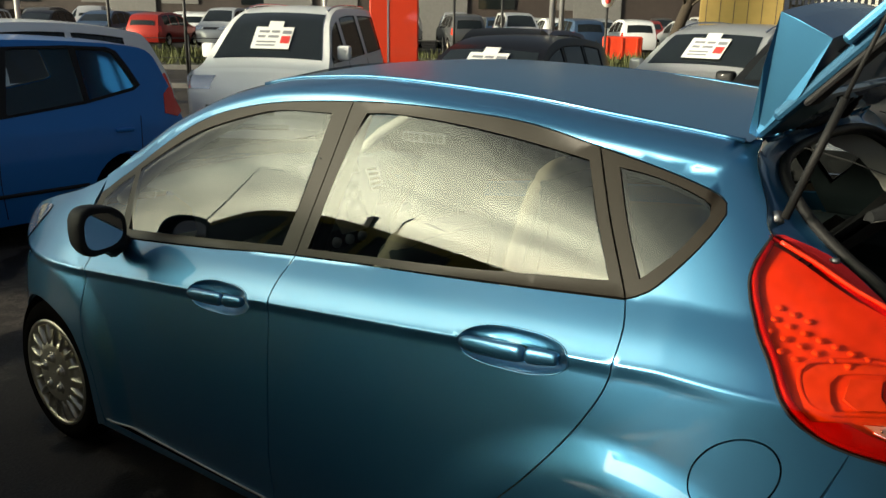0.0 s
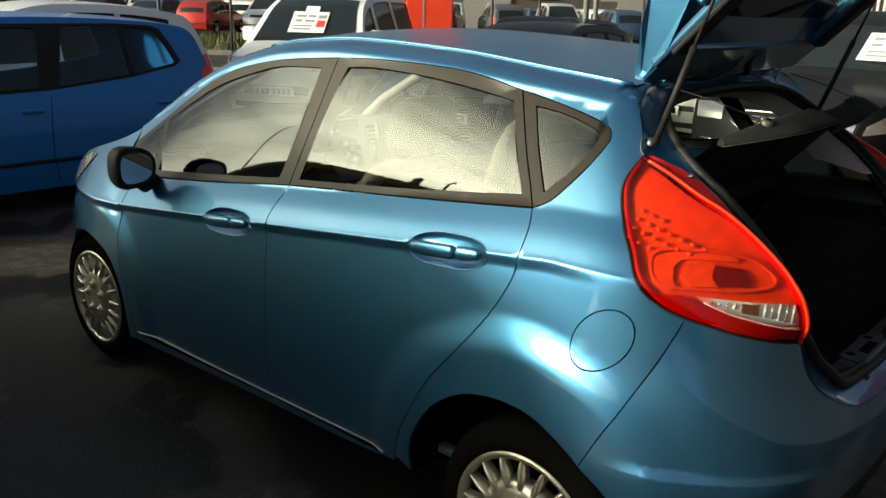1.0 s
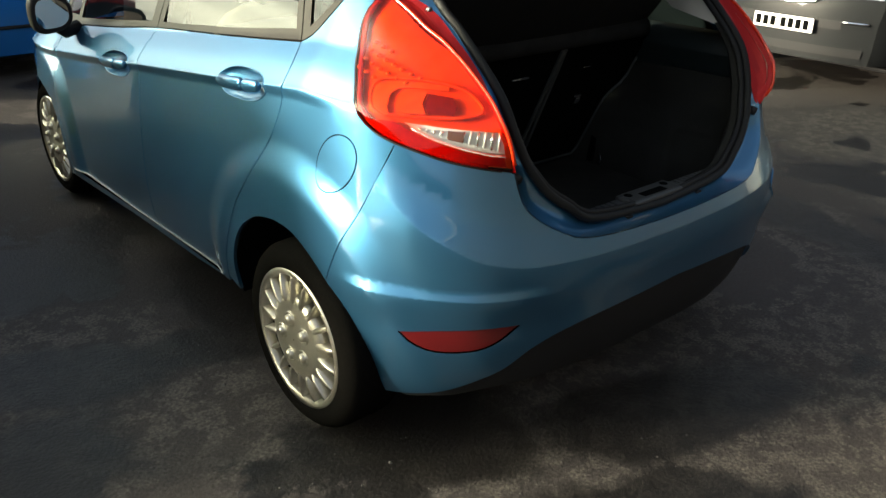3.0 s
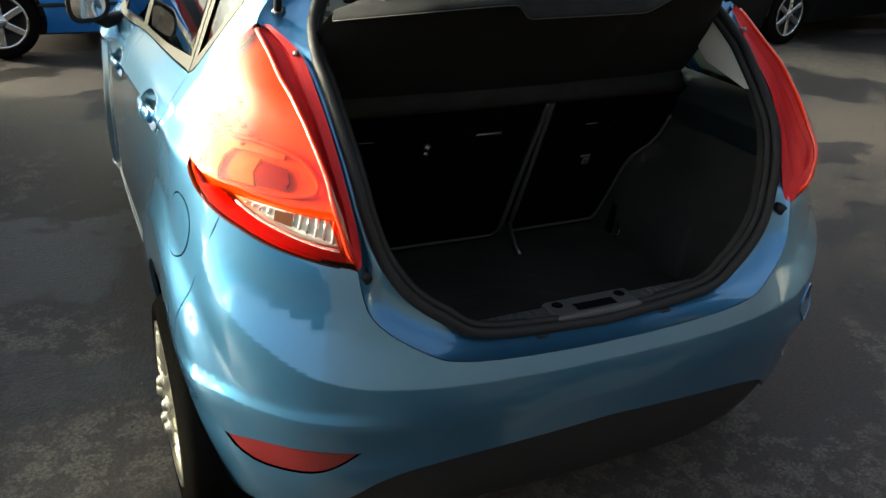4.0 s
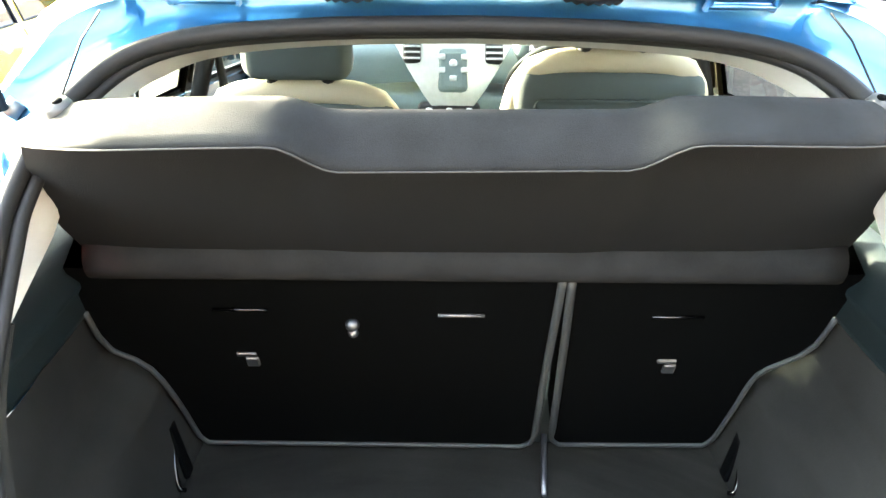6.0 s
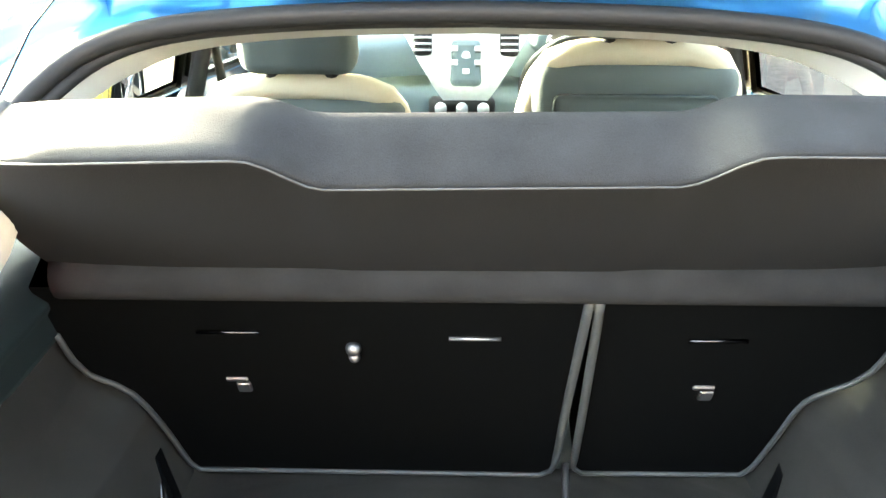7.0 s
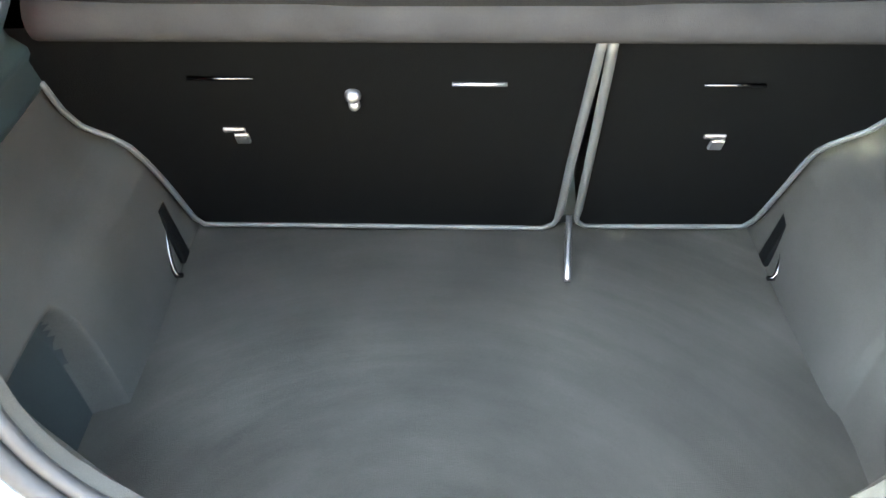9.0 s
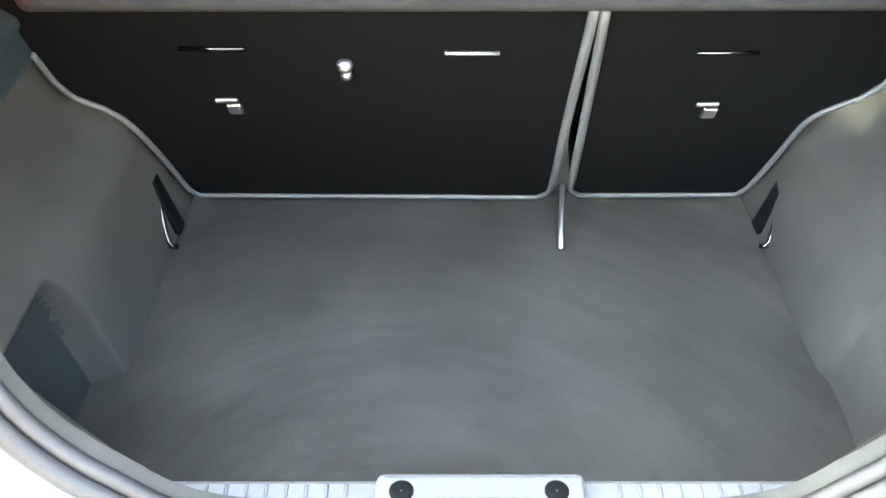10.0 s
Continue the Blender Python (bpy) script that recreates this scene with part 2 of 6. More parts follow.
def tube(pts, r, mat, name, parent, n=8, closed=False, label="", taper=None):
    p = [Vector([float(c) for c in q]) for q in pts]
    V, Fc, k = [], [], len(p)
    for i, q in enumerate(p):
        a = p[(i - 1) % k] if closed or i else p[0]
        b = p[(i + 1) % k] if closed or i < k - 1 else p[-1]
        d = (b - a).normalized()
        s = d.cross(Vector((0.13, 0.21, 0.97))).normalized()
        w = d.cross(s)
        rr = float(r if taper is None else taper[i])
        V += [q + rr * (math.cos(2 * math.pi * j / n) * s + math.sin(2 * math.pi * j / n) * w) for j in range(n)]
    for i in range(k if closed else k - 1):
        for j in range(n):
            a, b = i * n, ((i + 1) % k) * n
            Fc.append((a + j, a + (j + 1) % n, b + (j + 1) % n, b + j))
    if not closed:
        Fc += [tuple(range(n))[::-1], tuple(range((k - 1) * n, k * n))]
    return link(name, V, Fc, mat, parent, label=label)


def loft(rings, mat, name, parent, label="", closed=False, flip=False, smooth=True):
    V = [v for r in rings for v in r]
    n, Fc = len(rings[0]), []
    for i in range(len(rings) - 1):
        for j in range(n if closed else n - 1):
            a, b, c, d = i * n + j, i * n + (j + 1) % n, (i + 1) * n + (j + 1) % n, (i + 1) * n + j
            Fc.append((a, d, c, b) if flip else (a, b, c, d))
    return link(name, V, Fc, mat, parent, smooth, label=label)


def lathe(profile, mat, name, parent, n=48, axis="x", label=""):
    """Turns (radius, along) round the x axis."""
    V, Fc = [], []
    for r, a in profile:
        V += [(a, r * math.cos(2 * math.pi * j / n), r * math.sin(2 * math.pi * j / n)) for j in range(n)]
    for i in range(len(profile) - 1):
        for j in range(n):
            Fc.append((i * n + j, i * n + (j + 1) % n, (i + 1) * n + (j + 1) % n, (i + 1) * n + j))
    return link(name, V, Fc, mat, parent, label=label)


def spline(xs, ys):
    """A monotone cubic through the points, as a function on arrays."""
    xs, ys = np.array(xs, float), np.array(ys, float)
    n, h = len(xs), np.diff(xs)
    d = np.diff(ys) / h
    m = np.zeros(n)
    m[0], m[-1] = d[0], d[-1]
    for i in range(1, n - 1):
        if d[i - 1] * d[i] > 0:
            m[i] = (h[i - 1] + h[i]) * 3 / ((2 * h[i] + h[i - 1]) / d[i - 1] + (h[i] + 2 * h[i - 1]) / d[i])

    def f(x):
        x = np.clip(np.asarray(x, float), xs[0], xs[-1])
        i = np.clip(np.searchsorted(xs, x, side="right") - 1, 0, n - 2)
        t = (x - xs[i]) / h[i]
        return ys[i] * (1 + 2 * t) * (1 - t) ** 2 + m[i] * h[i] * t * (1 - t) ** 2 + ys[i + 1] * t * t * (3 - 2 * t) + m[i + 1] * h[i] * t * t * (t - 1)
    return f


def within(q, loop):
    """Which of the points q lie inside the loop."""
    L = np.array(loop)
    A, B = L, np.roll(L, -1, 0)
    x, y = q[:, 0][:, None], q[:, 1][:, None]
    cross = ((A[:, 1] > y) != (B[:, 1] > y)) & (x < (B[:, 0] - A[:, 0]) * (y - A[:, 1]) / (B[:, 1] - A[:, 1] + 1e-12) + A[:, 0])
    return cross.sum(1) % 2 == 1


def area2(loop):
    L = np.array(loop)
    return float(np.sum(L[:, 0] * np.roll(L[:, 1], -1) - np.roll(L[:, 0], -1) * L[:, 1]))


def inset(loop, d):
    """The loop drawn in by d (out where d is negative)."""
    L = np.array(loop, float)
    if area2(L) < 0:
        L = L[::-1]
    a, b = L - np.roll(L, 1, 0), np.roll(L, -1, 0) - L
    na = np.stack([-a[:, 1], a[:, 0]], 1) / (np.linalg.norm(a, axis=1)[:, None] + 1e-9)
    nb = np.stack([-b[:, 1], b[:, 0]], 1) / (np.linalg.norm(b, axis=1)[:, None] + 1e-9)
    n = na + nb
    n /= np.maximum(np.linalg.norm(n, axis=1)[:, None], 0.6)
    return L + d * n


def tidy(loop):
    out = []
    for q in loop:
        if not out or np.hypot(q[0] - out[-1][0], q[1] - out[-1][1]) > 0.003:
            out.append((float(q[0]), float(q[1])))
    if np.hypot(out[0][0] - out[-1][0], out[0][1] - out[-1][1]) < 0.003:
        out.pop()
    return out


def panel(name, loop, mat, parent, surf, holes=(), off=0.0, step=0.035, rim=0.012, gap=0.0, right=False, label="", face=None, rows=None):
    """A sheet cut to the loop on the curved surface surf(u, z), with folded edges; right: mirrored to the other side."""
    from mathutils.geometry import delaunay_2d_cdt
    loops = [tidy(inset(loop, gap) if gap else loop)] + [tidy(h) for h in holes]
    pts, edges = [], []
    for lp in loops:
        k = len(pts)
        pts += lp
        edges += [(k + i, k + (i + 1) % len(lp)) for i in range(len(lp))]
    L = np.array(loops[0])
    gx, gy = np.meshgrid(np.arange(L[:, 0].min() + step / 2, L[:, 0].max(), step), np.arange(L[:, 1].min() + step / 2, L[:, 1].max(), step))
    g = np.stack([gx.ravel(), gy.ravel()], 1)
    if len(g):
        ok = within(g, loops[0])
        for h in loops[1:]:
            ok &= ~within(g, h)
        edge = np.array(pts)
        g = g[ok]
        if len(g):
            g = g[np.min(np.hypot(g[:, 0][:, None] - edge[:, 0], g[:, 1][:, None] - edge[:, 1]), axis=1) > step * 0.45]
        if rows is not None and len(g):
            x = np.array(rows, float)
            ok = within(x, loops[0])
            for h in loops[1:]:
                ok &= ~within(x, h)
            x = x[ok]
            if len(x):
                x = x[np.min(np.hypot(x[:, 0][:, None] - edge[:, 0], x[:, 1][:, None] - edge[:, 1]), axis=1) > .006]
            if len(x):
                g = g[np.min(np.hypot(g[:, 0][:, None] - x[:, 0], g[:, 1][:, None] - x[:, 1]), axis=1) > .012]
                pts += [tuple(q) for q in x]
        pts += [tuple(q) for q in g]
    vo, _, fo, _, _, _ = delaunay_2d_cdt([Vector(q) for q in pts], edges, [], 0, 1e-6)
    uv = np.array([tuple(v) for v in vo])
    tri = np.array([f for f in fo if len(f) == 3])
    mid = uv[tri].mean(1)
    ok = within(mid, loops[0])
    for h in loops[1:]:
        ok &= ~within(mid, h)
    tri = tri[ok]

    def place(q):
        e = 1e-3
        p = surf(q[:, 0], q[:, 1])
        a, b = surf(q[:, 0] + e, q[:, 1]) - surf(q[:, 0] - e, q[:, 1]), surf(q[:, 0], q[:, 1] + e) - surf(q[:, 0], q[:, 1] - e)
        n = np.cross(a, b)
        n /= np.linalg.norm(n, axis=1)[:, None] + 1e-12
        out = n[:, 0] * p[:, 0] + n[:, 1] * np.minimum(p[:, 1], 0) if face is None else n @ np.array(face, float)
        n *= np.where(out >= 0, 1.0, -1.0)[:, None]
        return p + off * n, n
    P, N = place(uv)
    V, NN, Fc = list(P), list(N), []
    for a, b, c in tri:
        w = np.cross(P[b] - P[a], P[c] - P[a])
        Fc.append((a, b, c) if w @ N[a] > 0 else (a, c, b))
    if rim:
        for lp in loops:
            q = np.array(lp)
            p, n = place(q)
            k, m = len(V), len(lp)
            t = np.roll(p, -1, 0) - np.roll(p, 1, 0)
            side_n = np.cross(t, n)
            side_n /= np.linalg.norm(side_n, axis=1)[:, None] + 1e-12
            out = np.sum(side_n * (p - p.mean(0))) * (1 if lp is loops[0] else -1)
            side_n *= 1 if out > 0 else -1
            V += list(p) + list(p - rim * n)
            NN += list(side_n) * 2
            for j in range(m):
                Fc.append((k + j, k + (j + 1) % m, k + m + (j + 1) % m, k + m + j))
    V, NN = np.array(V), np.array(NN)
    if right:
        V[:, 0] *= -1
        NN[:, 0] *= -1
        Fc = [f[::-1] for f in Fc]
    return link(name, V, Fc, mat, parent, True, NN, label)


# ---- the blue hatchback: its surface ----
# x to its right, y forward from the rear axle; u runs along y and turns round the rear corner where it is negative
def belt(y):
    return 1.148 - 0.108 * np.clip(y, 0, 2.2)


low = spline([-1.0, -.85, -.7, -.55, -.42, -.3, -.2, -.14, -.117, -.108, -.06, 0], [.80, .825, .852, .866, .864, .856, .851, .8475, .8445, .8385, .8065, .757])
ztop = spline([-.3, 0, .27, .6, 1.02, 1.3, 1.6, 1.9, 2.2, 2.6], [1.33, 1.385, 1.412, 1.442, 1.456, 1.44, 1.385, 1.28, 1.14, 1.05])
rear_y = spline([.15, .25, .35, .45, .55, .65, .72, .8, .9, 1.0, 1.15, 1.28, 1.4, 1.46], [-.52, -.60, -.645, -.665, -.668, -.655, -.64, -.615, -.585, -.54, -.43, -.29, -.14, -.06])
rear_l = spline([.15, .5, .9, 1.1, 1.28, 1.46], [.6, .62, .56, .45, .32, .16])


def flare(y, z):
    """Out over the wheel arches, with a crest; in under the shoulder's crease."""
    out = 0
    for yc in (0.06, 2.45):
        r = np.hypot(y - yc, z - 0.29)
        t = np.clip((0.585 - r) / 0.115, 0, 1)
        out = out + 0.022 * t * t * (3 - 2 * t)
    d = z - belt(y)
    under = np.clip((-.113 - d) / .034, 0, 1)
    under = under * under * (3 - 2 * under) * np.clip((d + .30) / .153, 0, 1)
    k = np.clip((np.asarray(y, float) + .16) / .55, 0, 1)
    return out - .012 * under * (k * (2 - k))


def half(y, z):
    """The body's half width."""
    y, z = np.asarray(y, float), np.asarray(z, float)
    b, zt = belt(y), ztop(y)
    d = z - b
    t = np.clip(d / np.maximum(zt - b, .05), 0, 1)
    s = np.clip((z - zt) / .066, 0, 1)
    up = .757 - .147 * (t - .08 * t * (1 - t)) - .17 * (1 - np.sqrt(np.clip(1 - s * s, 0, 1)))
    w = np.where(d > 0, up, low(np.minimum(d, 0))) + flare(y, z)
    f, e = np.clip((y - 1.3) / 2.0, 0, 1), np.clip((y - 2.3) / 1.02, 0, 0.995)
    return w * (1 - .06 * f ** 2) * np.sqrt(1 - e * e)


def side(u, z):
    u = np.atleast_1d(np.asarray(u, float))
    z = np.broadcast_to(np.asarray(z, float), u.shape)
    yy = np.maximum(u, 0)
    x = -half(yy, z)
    r = u < 0
    if r.any():
        ph = -u[r] / .85
        c, s, zz = np.cos(ph), np.sin(ph), z[r]
        ln = rear_l(zz)
        yc = rear_y(zz) + ln
        lo, hi = np.zeros_like(ph), np.full_like(ph, 2.0)
        for _ in range(36):
            m = (lo + hi) / 2
            px, py = m * c, -m * s
            w = half(np.zeros_like(zz), zz) - flare(0, zz) + flare(py, zz)
            q = np.where(py < yc, np.maximum(yc - py, 0) / ln, 0)
            ins = np.abs(px / w) ** 3 + q ** 3 < 1
            lo, hi = np.where(ins, m, lo), np.where(ins, hi, m)
        x[r], yy[r] = -lo * c, -lo * s
    return np.stack([x, yy, z], -1)


def pane_side(u, z):
    """The side windows' own, rounder surface."""
    p = side(u, z)
    z = p[:, 2]
    y = np.maximum(p[:, 1], 0)
    t = np.clip((z - belt(y) - .03) / np.maximum(ztop(y) - belt(y) - .06, .05), -.2, 1.2)
    p[:, 0] -= .040 * t * (1 - t) * np.clip((ztop(y) - belt(y)) / .30, 0, 1)
    return p


def on_side(p):
    return (p[1] if p[1] >= 0 else -.85 * math.atan2(-p[1], -p[0]), p[2])


MIDDLE = -.85 * math.pi / 2
# shared lines on the side, from above or from the front
SEAM_AB = smooth_line([(1.024, 1.455), (1.064, 1.258), (1.118, 1.033), (1.140, .96), (1.145, .896), (1.141, .80), (1.133, .63), (1.136, .45), (1.14, .272)])
SEAM_C = smooth_line([(.273, 1.412), (.198, 1.27), (.115, 1.132), (.093, 1.065), (.105, .97), (.165, .855), (.25, .735), (.346, .62), (.42, .50), (.475, .40), (.50, .33), (.515, .272)])
BELT_LINE = smooth_line([(2.27, .905), (2.02, .925), (1.547, .977), (1.118, 1.032), (.53, 1.088), (.115, 1.132)])
DLO_TOP = smooth_line([(2.27, 1.035), (2.12, 1.13), (1.74, 1.33), (1.41, 1.418), (1.024, 1.455), (.76, 1.460), (.48, 1.448), (.273, 1.412)])
DLO_REAR = smooth_line([(.273, 1.412), (.104, 1.379), (.0, 1.352), (-.038, 1.334), (-.046, 1.315), (-.03, 1.285), (.023, 1.21), (.07, 1.155), (.115, 1.132)])
ARCH_R = smooth_line([(.447, .25), (.438, .36), (.397, .455), (.327, .542), (.24, .602), (.16, .628), (.08, .636), (.0, .626), (-.08, .588), (-.143, .54), (-.20, .475), (-.25, .40), (-.285, .30), (-.30, .22)])
ARCH_F = smooth_line([(2.09, .23), (2.092, .36), (2.13, .47), (2.21, .56), (2.32, .61), (2.45, .628), (2.58, .605), (2.69, .54), (2.77, .44), (2.80, .33), (2.80, .23)])
SEAM_BUMPER = smooth_line([(-.349, .957), (-.30, .85), (-.242, .738), (-.19, .64), (-.143, .54)])
LAMP_OUT = smooth_line([(-.163, 1.286), (-.134, 1.242), (-.138, 1.19), (-.162, 1.14), (-.2, 1.085), (-.243, 1.012), (-.29, .980), (-.349, .957)])
LAMP_LOW = smooth_line([(-.349, .957), (-.465, .925), (-.56, .903), (-.648, .885)])
LAMP_RIDGE = smooth_line([(-.163, 1.286), (-.238, 1.26), (-.328, 1.22), (-.425, 1.18), (-.490, 1.14), (-.538, 1.10), (-.580, 1.06), (-.612, 1.02), (-.628, .98), (-.637, .94), (-.642, .905), (-.648, .885)])
# the opening of the boot, half of it, from the roof's middle down to the sill's middle: the body's edge and the seal's edge
EDGE = [(0, -.015, 1.468), (-.22, -.017, 1.463), (-.40, -.021, 1.455), (-.475, -.03, 1.444), (-.55, -.055, 1.40), (-.605, -.095, 1.34), (-.635, -.125, 1.287), (-.585, -.225, 1.245),
        (-.568, -.405, 1.10), (-.556, -.47, 1.0), (-.548, -.508, .915), (-.561, -.531, .883), (-.537, -.560, .79), (-.458, -.62, .722), (-.345, -.64, .694), (0, -.65, .684)]
SEAL = [(0, -.03, 1.412), (-.20, -.034, 1.408), (-.36, -.045, 1.396), (-.45, -.068, 1.375), (-.505, -.11, 1.338), (-.54, -.17, 1.29), (-.554, -.245, 1.235), (-.551, -.30, 1.195),
        (-.542, -.430, 1.07), (-.528, -.482, .97), (-.508, -.506, .90), (-.485, -.525, .855), (-.45, -.540, .81), (-.39, -.557, .765), (-.29, -.570, .712), (0, -.577, .690)]


def dense(pts, k=5):
    """Each stretch of the line in k rounded steps, so that two lines of equal length match point by point."""
    p = [np.array(q, float) for q in pts]
    out = []
    for i in range(len(p) - 1):
        a, b, c, d = p[max(i - 1, 0)], p[i], p[i + 1], p[min(i + 2, len(p) - 1)]
        for j in range(k):
            t = j / k
            out.append(0.5 * (2 * b + (c - a) * t + (2 * a - 5 * b + 4 * c - d) * t * t + (3 * b - a - 3 * c + d) * t ** 3))
    return out + [p[-1]]


def both(line):
    """A half line and its mirror image, as one closed line."""
    return list(line) + [np.array((-q[0], q[1], q[2])) for q in line[-2:0:-1]]


CAR = thing("hatchback_car", "metallic teal-blue five-door hatchback with open tailgate on asphalt", "car")

# the part of the arch between the bumper's seam and the sill
k_seam = int(np.argmin([np.hypot(q[0] + .143, q[1] - .54) for q in ARCH_R]))
k_sill = int(np.argmin([np.hypot(q[0] - .447, q[1] - .262) for q in ARCH_R]))
k_c = int(np.argmin([np.hypot(q[0] - .513, q[1] - .282) for q in SEAM_C]))
k_b = int(np.argmin([np.hypot(q[0] - .115, q[1] - 1.132) for q in SEAM_C]))
k_ab = int(np.argmin([np.hypot(q[0] - 1.118, q[1] - 1.033) for q in SEAM_AB]))
k_bb = int(np.argmin([np.hypot(q[0] - 1.118, q[1] - 1.032) for q in BELT_LINE]))
k_bf = int(np.argmin([np.hypot(q[0] - 2.10, q[1] - .918) for q in BELT_LINE]))
k_db = int(np.argmin([np.hypot(q[0] - 1.024, q[1] - 1.455) for q in DLO_TOP]))
quarter_loop = (smooth_line([(2.30, 1.09), (2.12, 1.20), (1.9, 1.34), (1.6, 1.443), (1.3, 1.499), (1.02, 1.515), (.6, 1.501), (.27, 1.471), (0, 1.446)]) + [on_side(q) for q in dense(EDGE, 5)[15:30]] + [(-.163, 1.286)]
                + LAMP_OUT[1:] + SEAM_BUMPER[1:] + ARCH_R[:k_seam][::-1][:k_seam - k_sill] + SEAM_C[k_b:k_c][::-1] + DLO_REAR[::-1][1:] + DLO_TOP[::-1][1:])
FUEL = [(-.165 + .078 * math.cos(a) - .018 * math.sin(a), .872 + .082 * math.sin(a) - .012 * math.cos(a)) for a in np.linspace(0, 2 * math.pi, 40, endpoint=False)]
door_front_edge = smooth_line([(2.10, .918), (2.135, .84), (2.14, .70), (2.12, .55), (2.06, .42), (2.03, .272)])
front_door_loop = BELT_LINE[k_bf:k_bb + 1] + SEAM_AB[k_ab + 1:] + smooth_line([(1.14, .272), (1.6, .278), (2.03, .272)])[1:] + door_front_edge[::-1][1:-1]
rear_door_loop = BELT_LINE[k_bb:] + SEAM_C[k_b + 1:] + smooth_line([(.515, .272), (.8, .268), (1.14, .272)])[1:] + SEAM_AB[k_ab:][::-1][1:-1]
front_frame_loop = DLO_TOP[:k_db + 1] + SEAM_AB[1:k_ab + 1] + BELT_LINE[:k_bb][::-1]
rear_frame_loop = DLO_TOP[k_db:] + SEAM_C[1:k_b + 1] + BELT_LINE[k_bb:-1][::-1] + SEAM_AB[1:k_ab][::-1]
quarter_frame_loop = DLO_REAR + SEAM_C[1:k_b][::-1]
front_glass = smooth_line([(1.095, 1.418), (1.25, 1.414)], .05)[:-1] + smooth_line([(1.25, 1.414), (1.40, 1.394), (1.72, 1.302), (2.035, 1.148)]) + smooth_line([(2.035, 1.148), (2.005, 1.05), (1.978, .957)])[1:] + smooth_line([(1.978, .957), (1.56, 1.003), (1.178, 1.047)])[1:] + smooth_line([(1.178, 1.047), (1.14, 1.18), (1.112, 1.32), (1.095, 1.418)])[1:-1]
vent_glass = [(2.068, 1.125), (2.05, 1.05), (2.03, .962), (2.215, .952), (2.228, 1.02), (2.15, 1.08)]
rear_glass = smooth_line([(.965, 1.428), (.86, 1.434), (.67, 1.427), (.47, 1.408), (.288, 1.382)]) + smooth_line([(.288, 1.382), (.235, 1.28), (.163, 1.158)])[1:] + smooth_line([(.163, 1.158), (.36, 1.133), (.58, 1.106), (1.072, 1.058)])[1:] + smooth_line([(1.072, 1.058), (1.03, 1.22), (.985, 1.38), (.965, 1.428)])[1:-1]
quarter_glass = smooth_line([(.215, 1.376), (.13, 1.366), (.045, 1.346), (.0, 1.328), (-.006, 1.308)]) + smooth_line([(-.006, 1.308), (.035, 1.238), (.098, 1.172)])[1:] + smooth_line([(.098, 1.172), (.16, 1.27), (.215, 1.376)])[1:-1]


RINGS = [(yc + r * math.cos(a), .29 + r * math.sin(a)) for yc in (.06, 2.45) for r in (.455, .466, .477, .488, .499, .510, .521, .532, .543, .554, .565, .576, .588, .60) for a in np.arange(.02, math.pi, .024 / r)]
def rail_rows():
    """Rows along the narrow band between the windows and the roof."""
    top = np.array([(2.30, 1.09), (2.12, 1.20), (1.9, 1.34), (1.6, 1.443), (1.3, 1.499), (1.02, 1.515), (.6, 1.501), (.27, 1.471), (0, 1.446)])[::-1]
    low = np.array(sorted((q[0], q[1]) for q in DLO_TOP + DLO_REAR[:8]))
    out = []
    for y in np.arange(.02, 2.28, .016):
        a, b = np.interp(y, low[:, 0], low[:, 1]), np.interp(y, top[:, 0], top[:, 1])
        out += [(y, a + (b - a) * k) for k in (.14, .28, .42, .56, .70, .84)]
    return out


CREASE = RINGS + rail_rows() + [(u, float(belt(max(u, 0))) - d) for u in np.arange(-.34, 2.9, .022) for d in np.arange(.008, .185, .008)]


def body_panels(right):
    """The panels of one side, with their windows, frames, handles and flaps."""
    q = panel("quarter_panel", quarter_loop, PAINT, CAR, side, holes=[FUEL] if not right else [], gap=.0015, right=right, step=.02, rows=CREASE)
    if not right:
        panel("fuel_flap", inset(FUEL, .0035), PAINT, q, side, off=.001, step=.03, label="round fuel filler flap")
    f = panel("window_frame", quarter_frame_loop, TRIM, q, side, [quarter_glass], .001, right=right, gap=.002, label="dark brown window surround")
    g = panel("window_glass", quarter_glass, GLASS, q, side, off=-.004, rim=0, right=right, label="quarter window glass")
    for name, loop, fr, gl, hx in (("front_door", front_door_loop, front_frame_loop, [front_glass, vent_glass], 1.37), ("rear_door", rear_door_loop, rear_frame_loop, [rear_glass], .337)):
        zc = 0.905 + (1.139 - hx) * 0.0955 - (.012 if hx > 1 else -.003)
        bowl = [(hx + .144 * math.copysign(abs(math.cos(a)) ** .8, math.cos(a)), zc + .047 * math.copysign(abs(math.sin(a)) ** .85, math.sin(a)) - .10 * .144 * math.cos(a)) for a in np.linspace(0, 2 * math.pi, 44, endpoint=False)]
        d = panel(name, loop, PAINT, CAR, side, [bowl], gap=.0022, right=right, step=.025, rows=CREASE, label="teal-blue door panel with recessed handle")
        panel("window_frame", fr, TRIM, d, side, gl, .002, gap=.002, right=right, label="dark brown window surround")
        for lp in gl:
            panel("window_glass", lp, GLASS, d, pane_side, step=.03, off=-.004, rim=0, right=right, label="tinted side window reflecting the sky")
        door_handle(d, hx, zc, bowl, right)


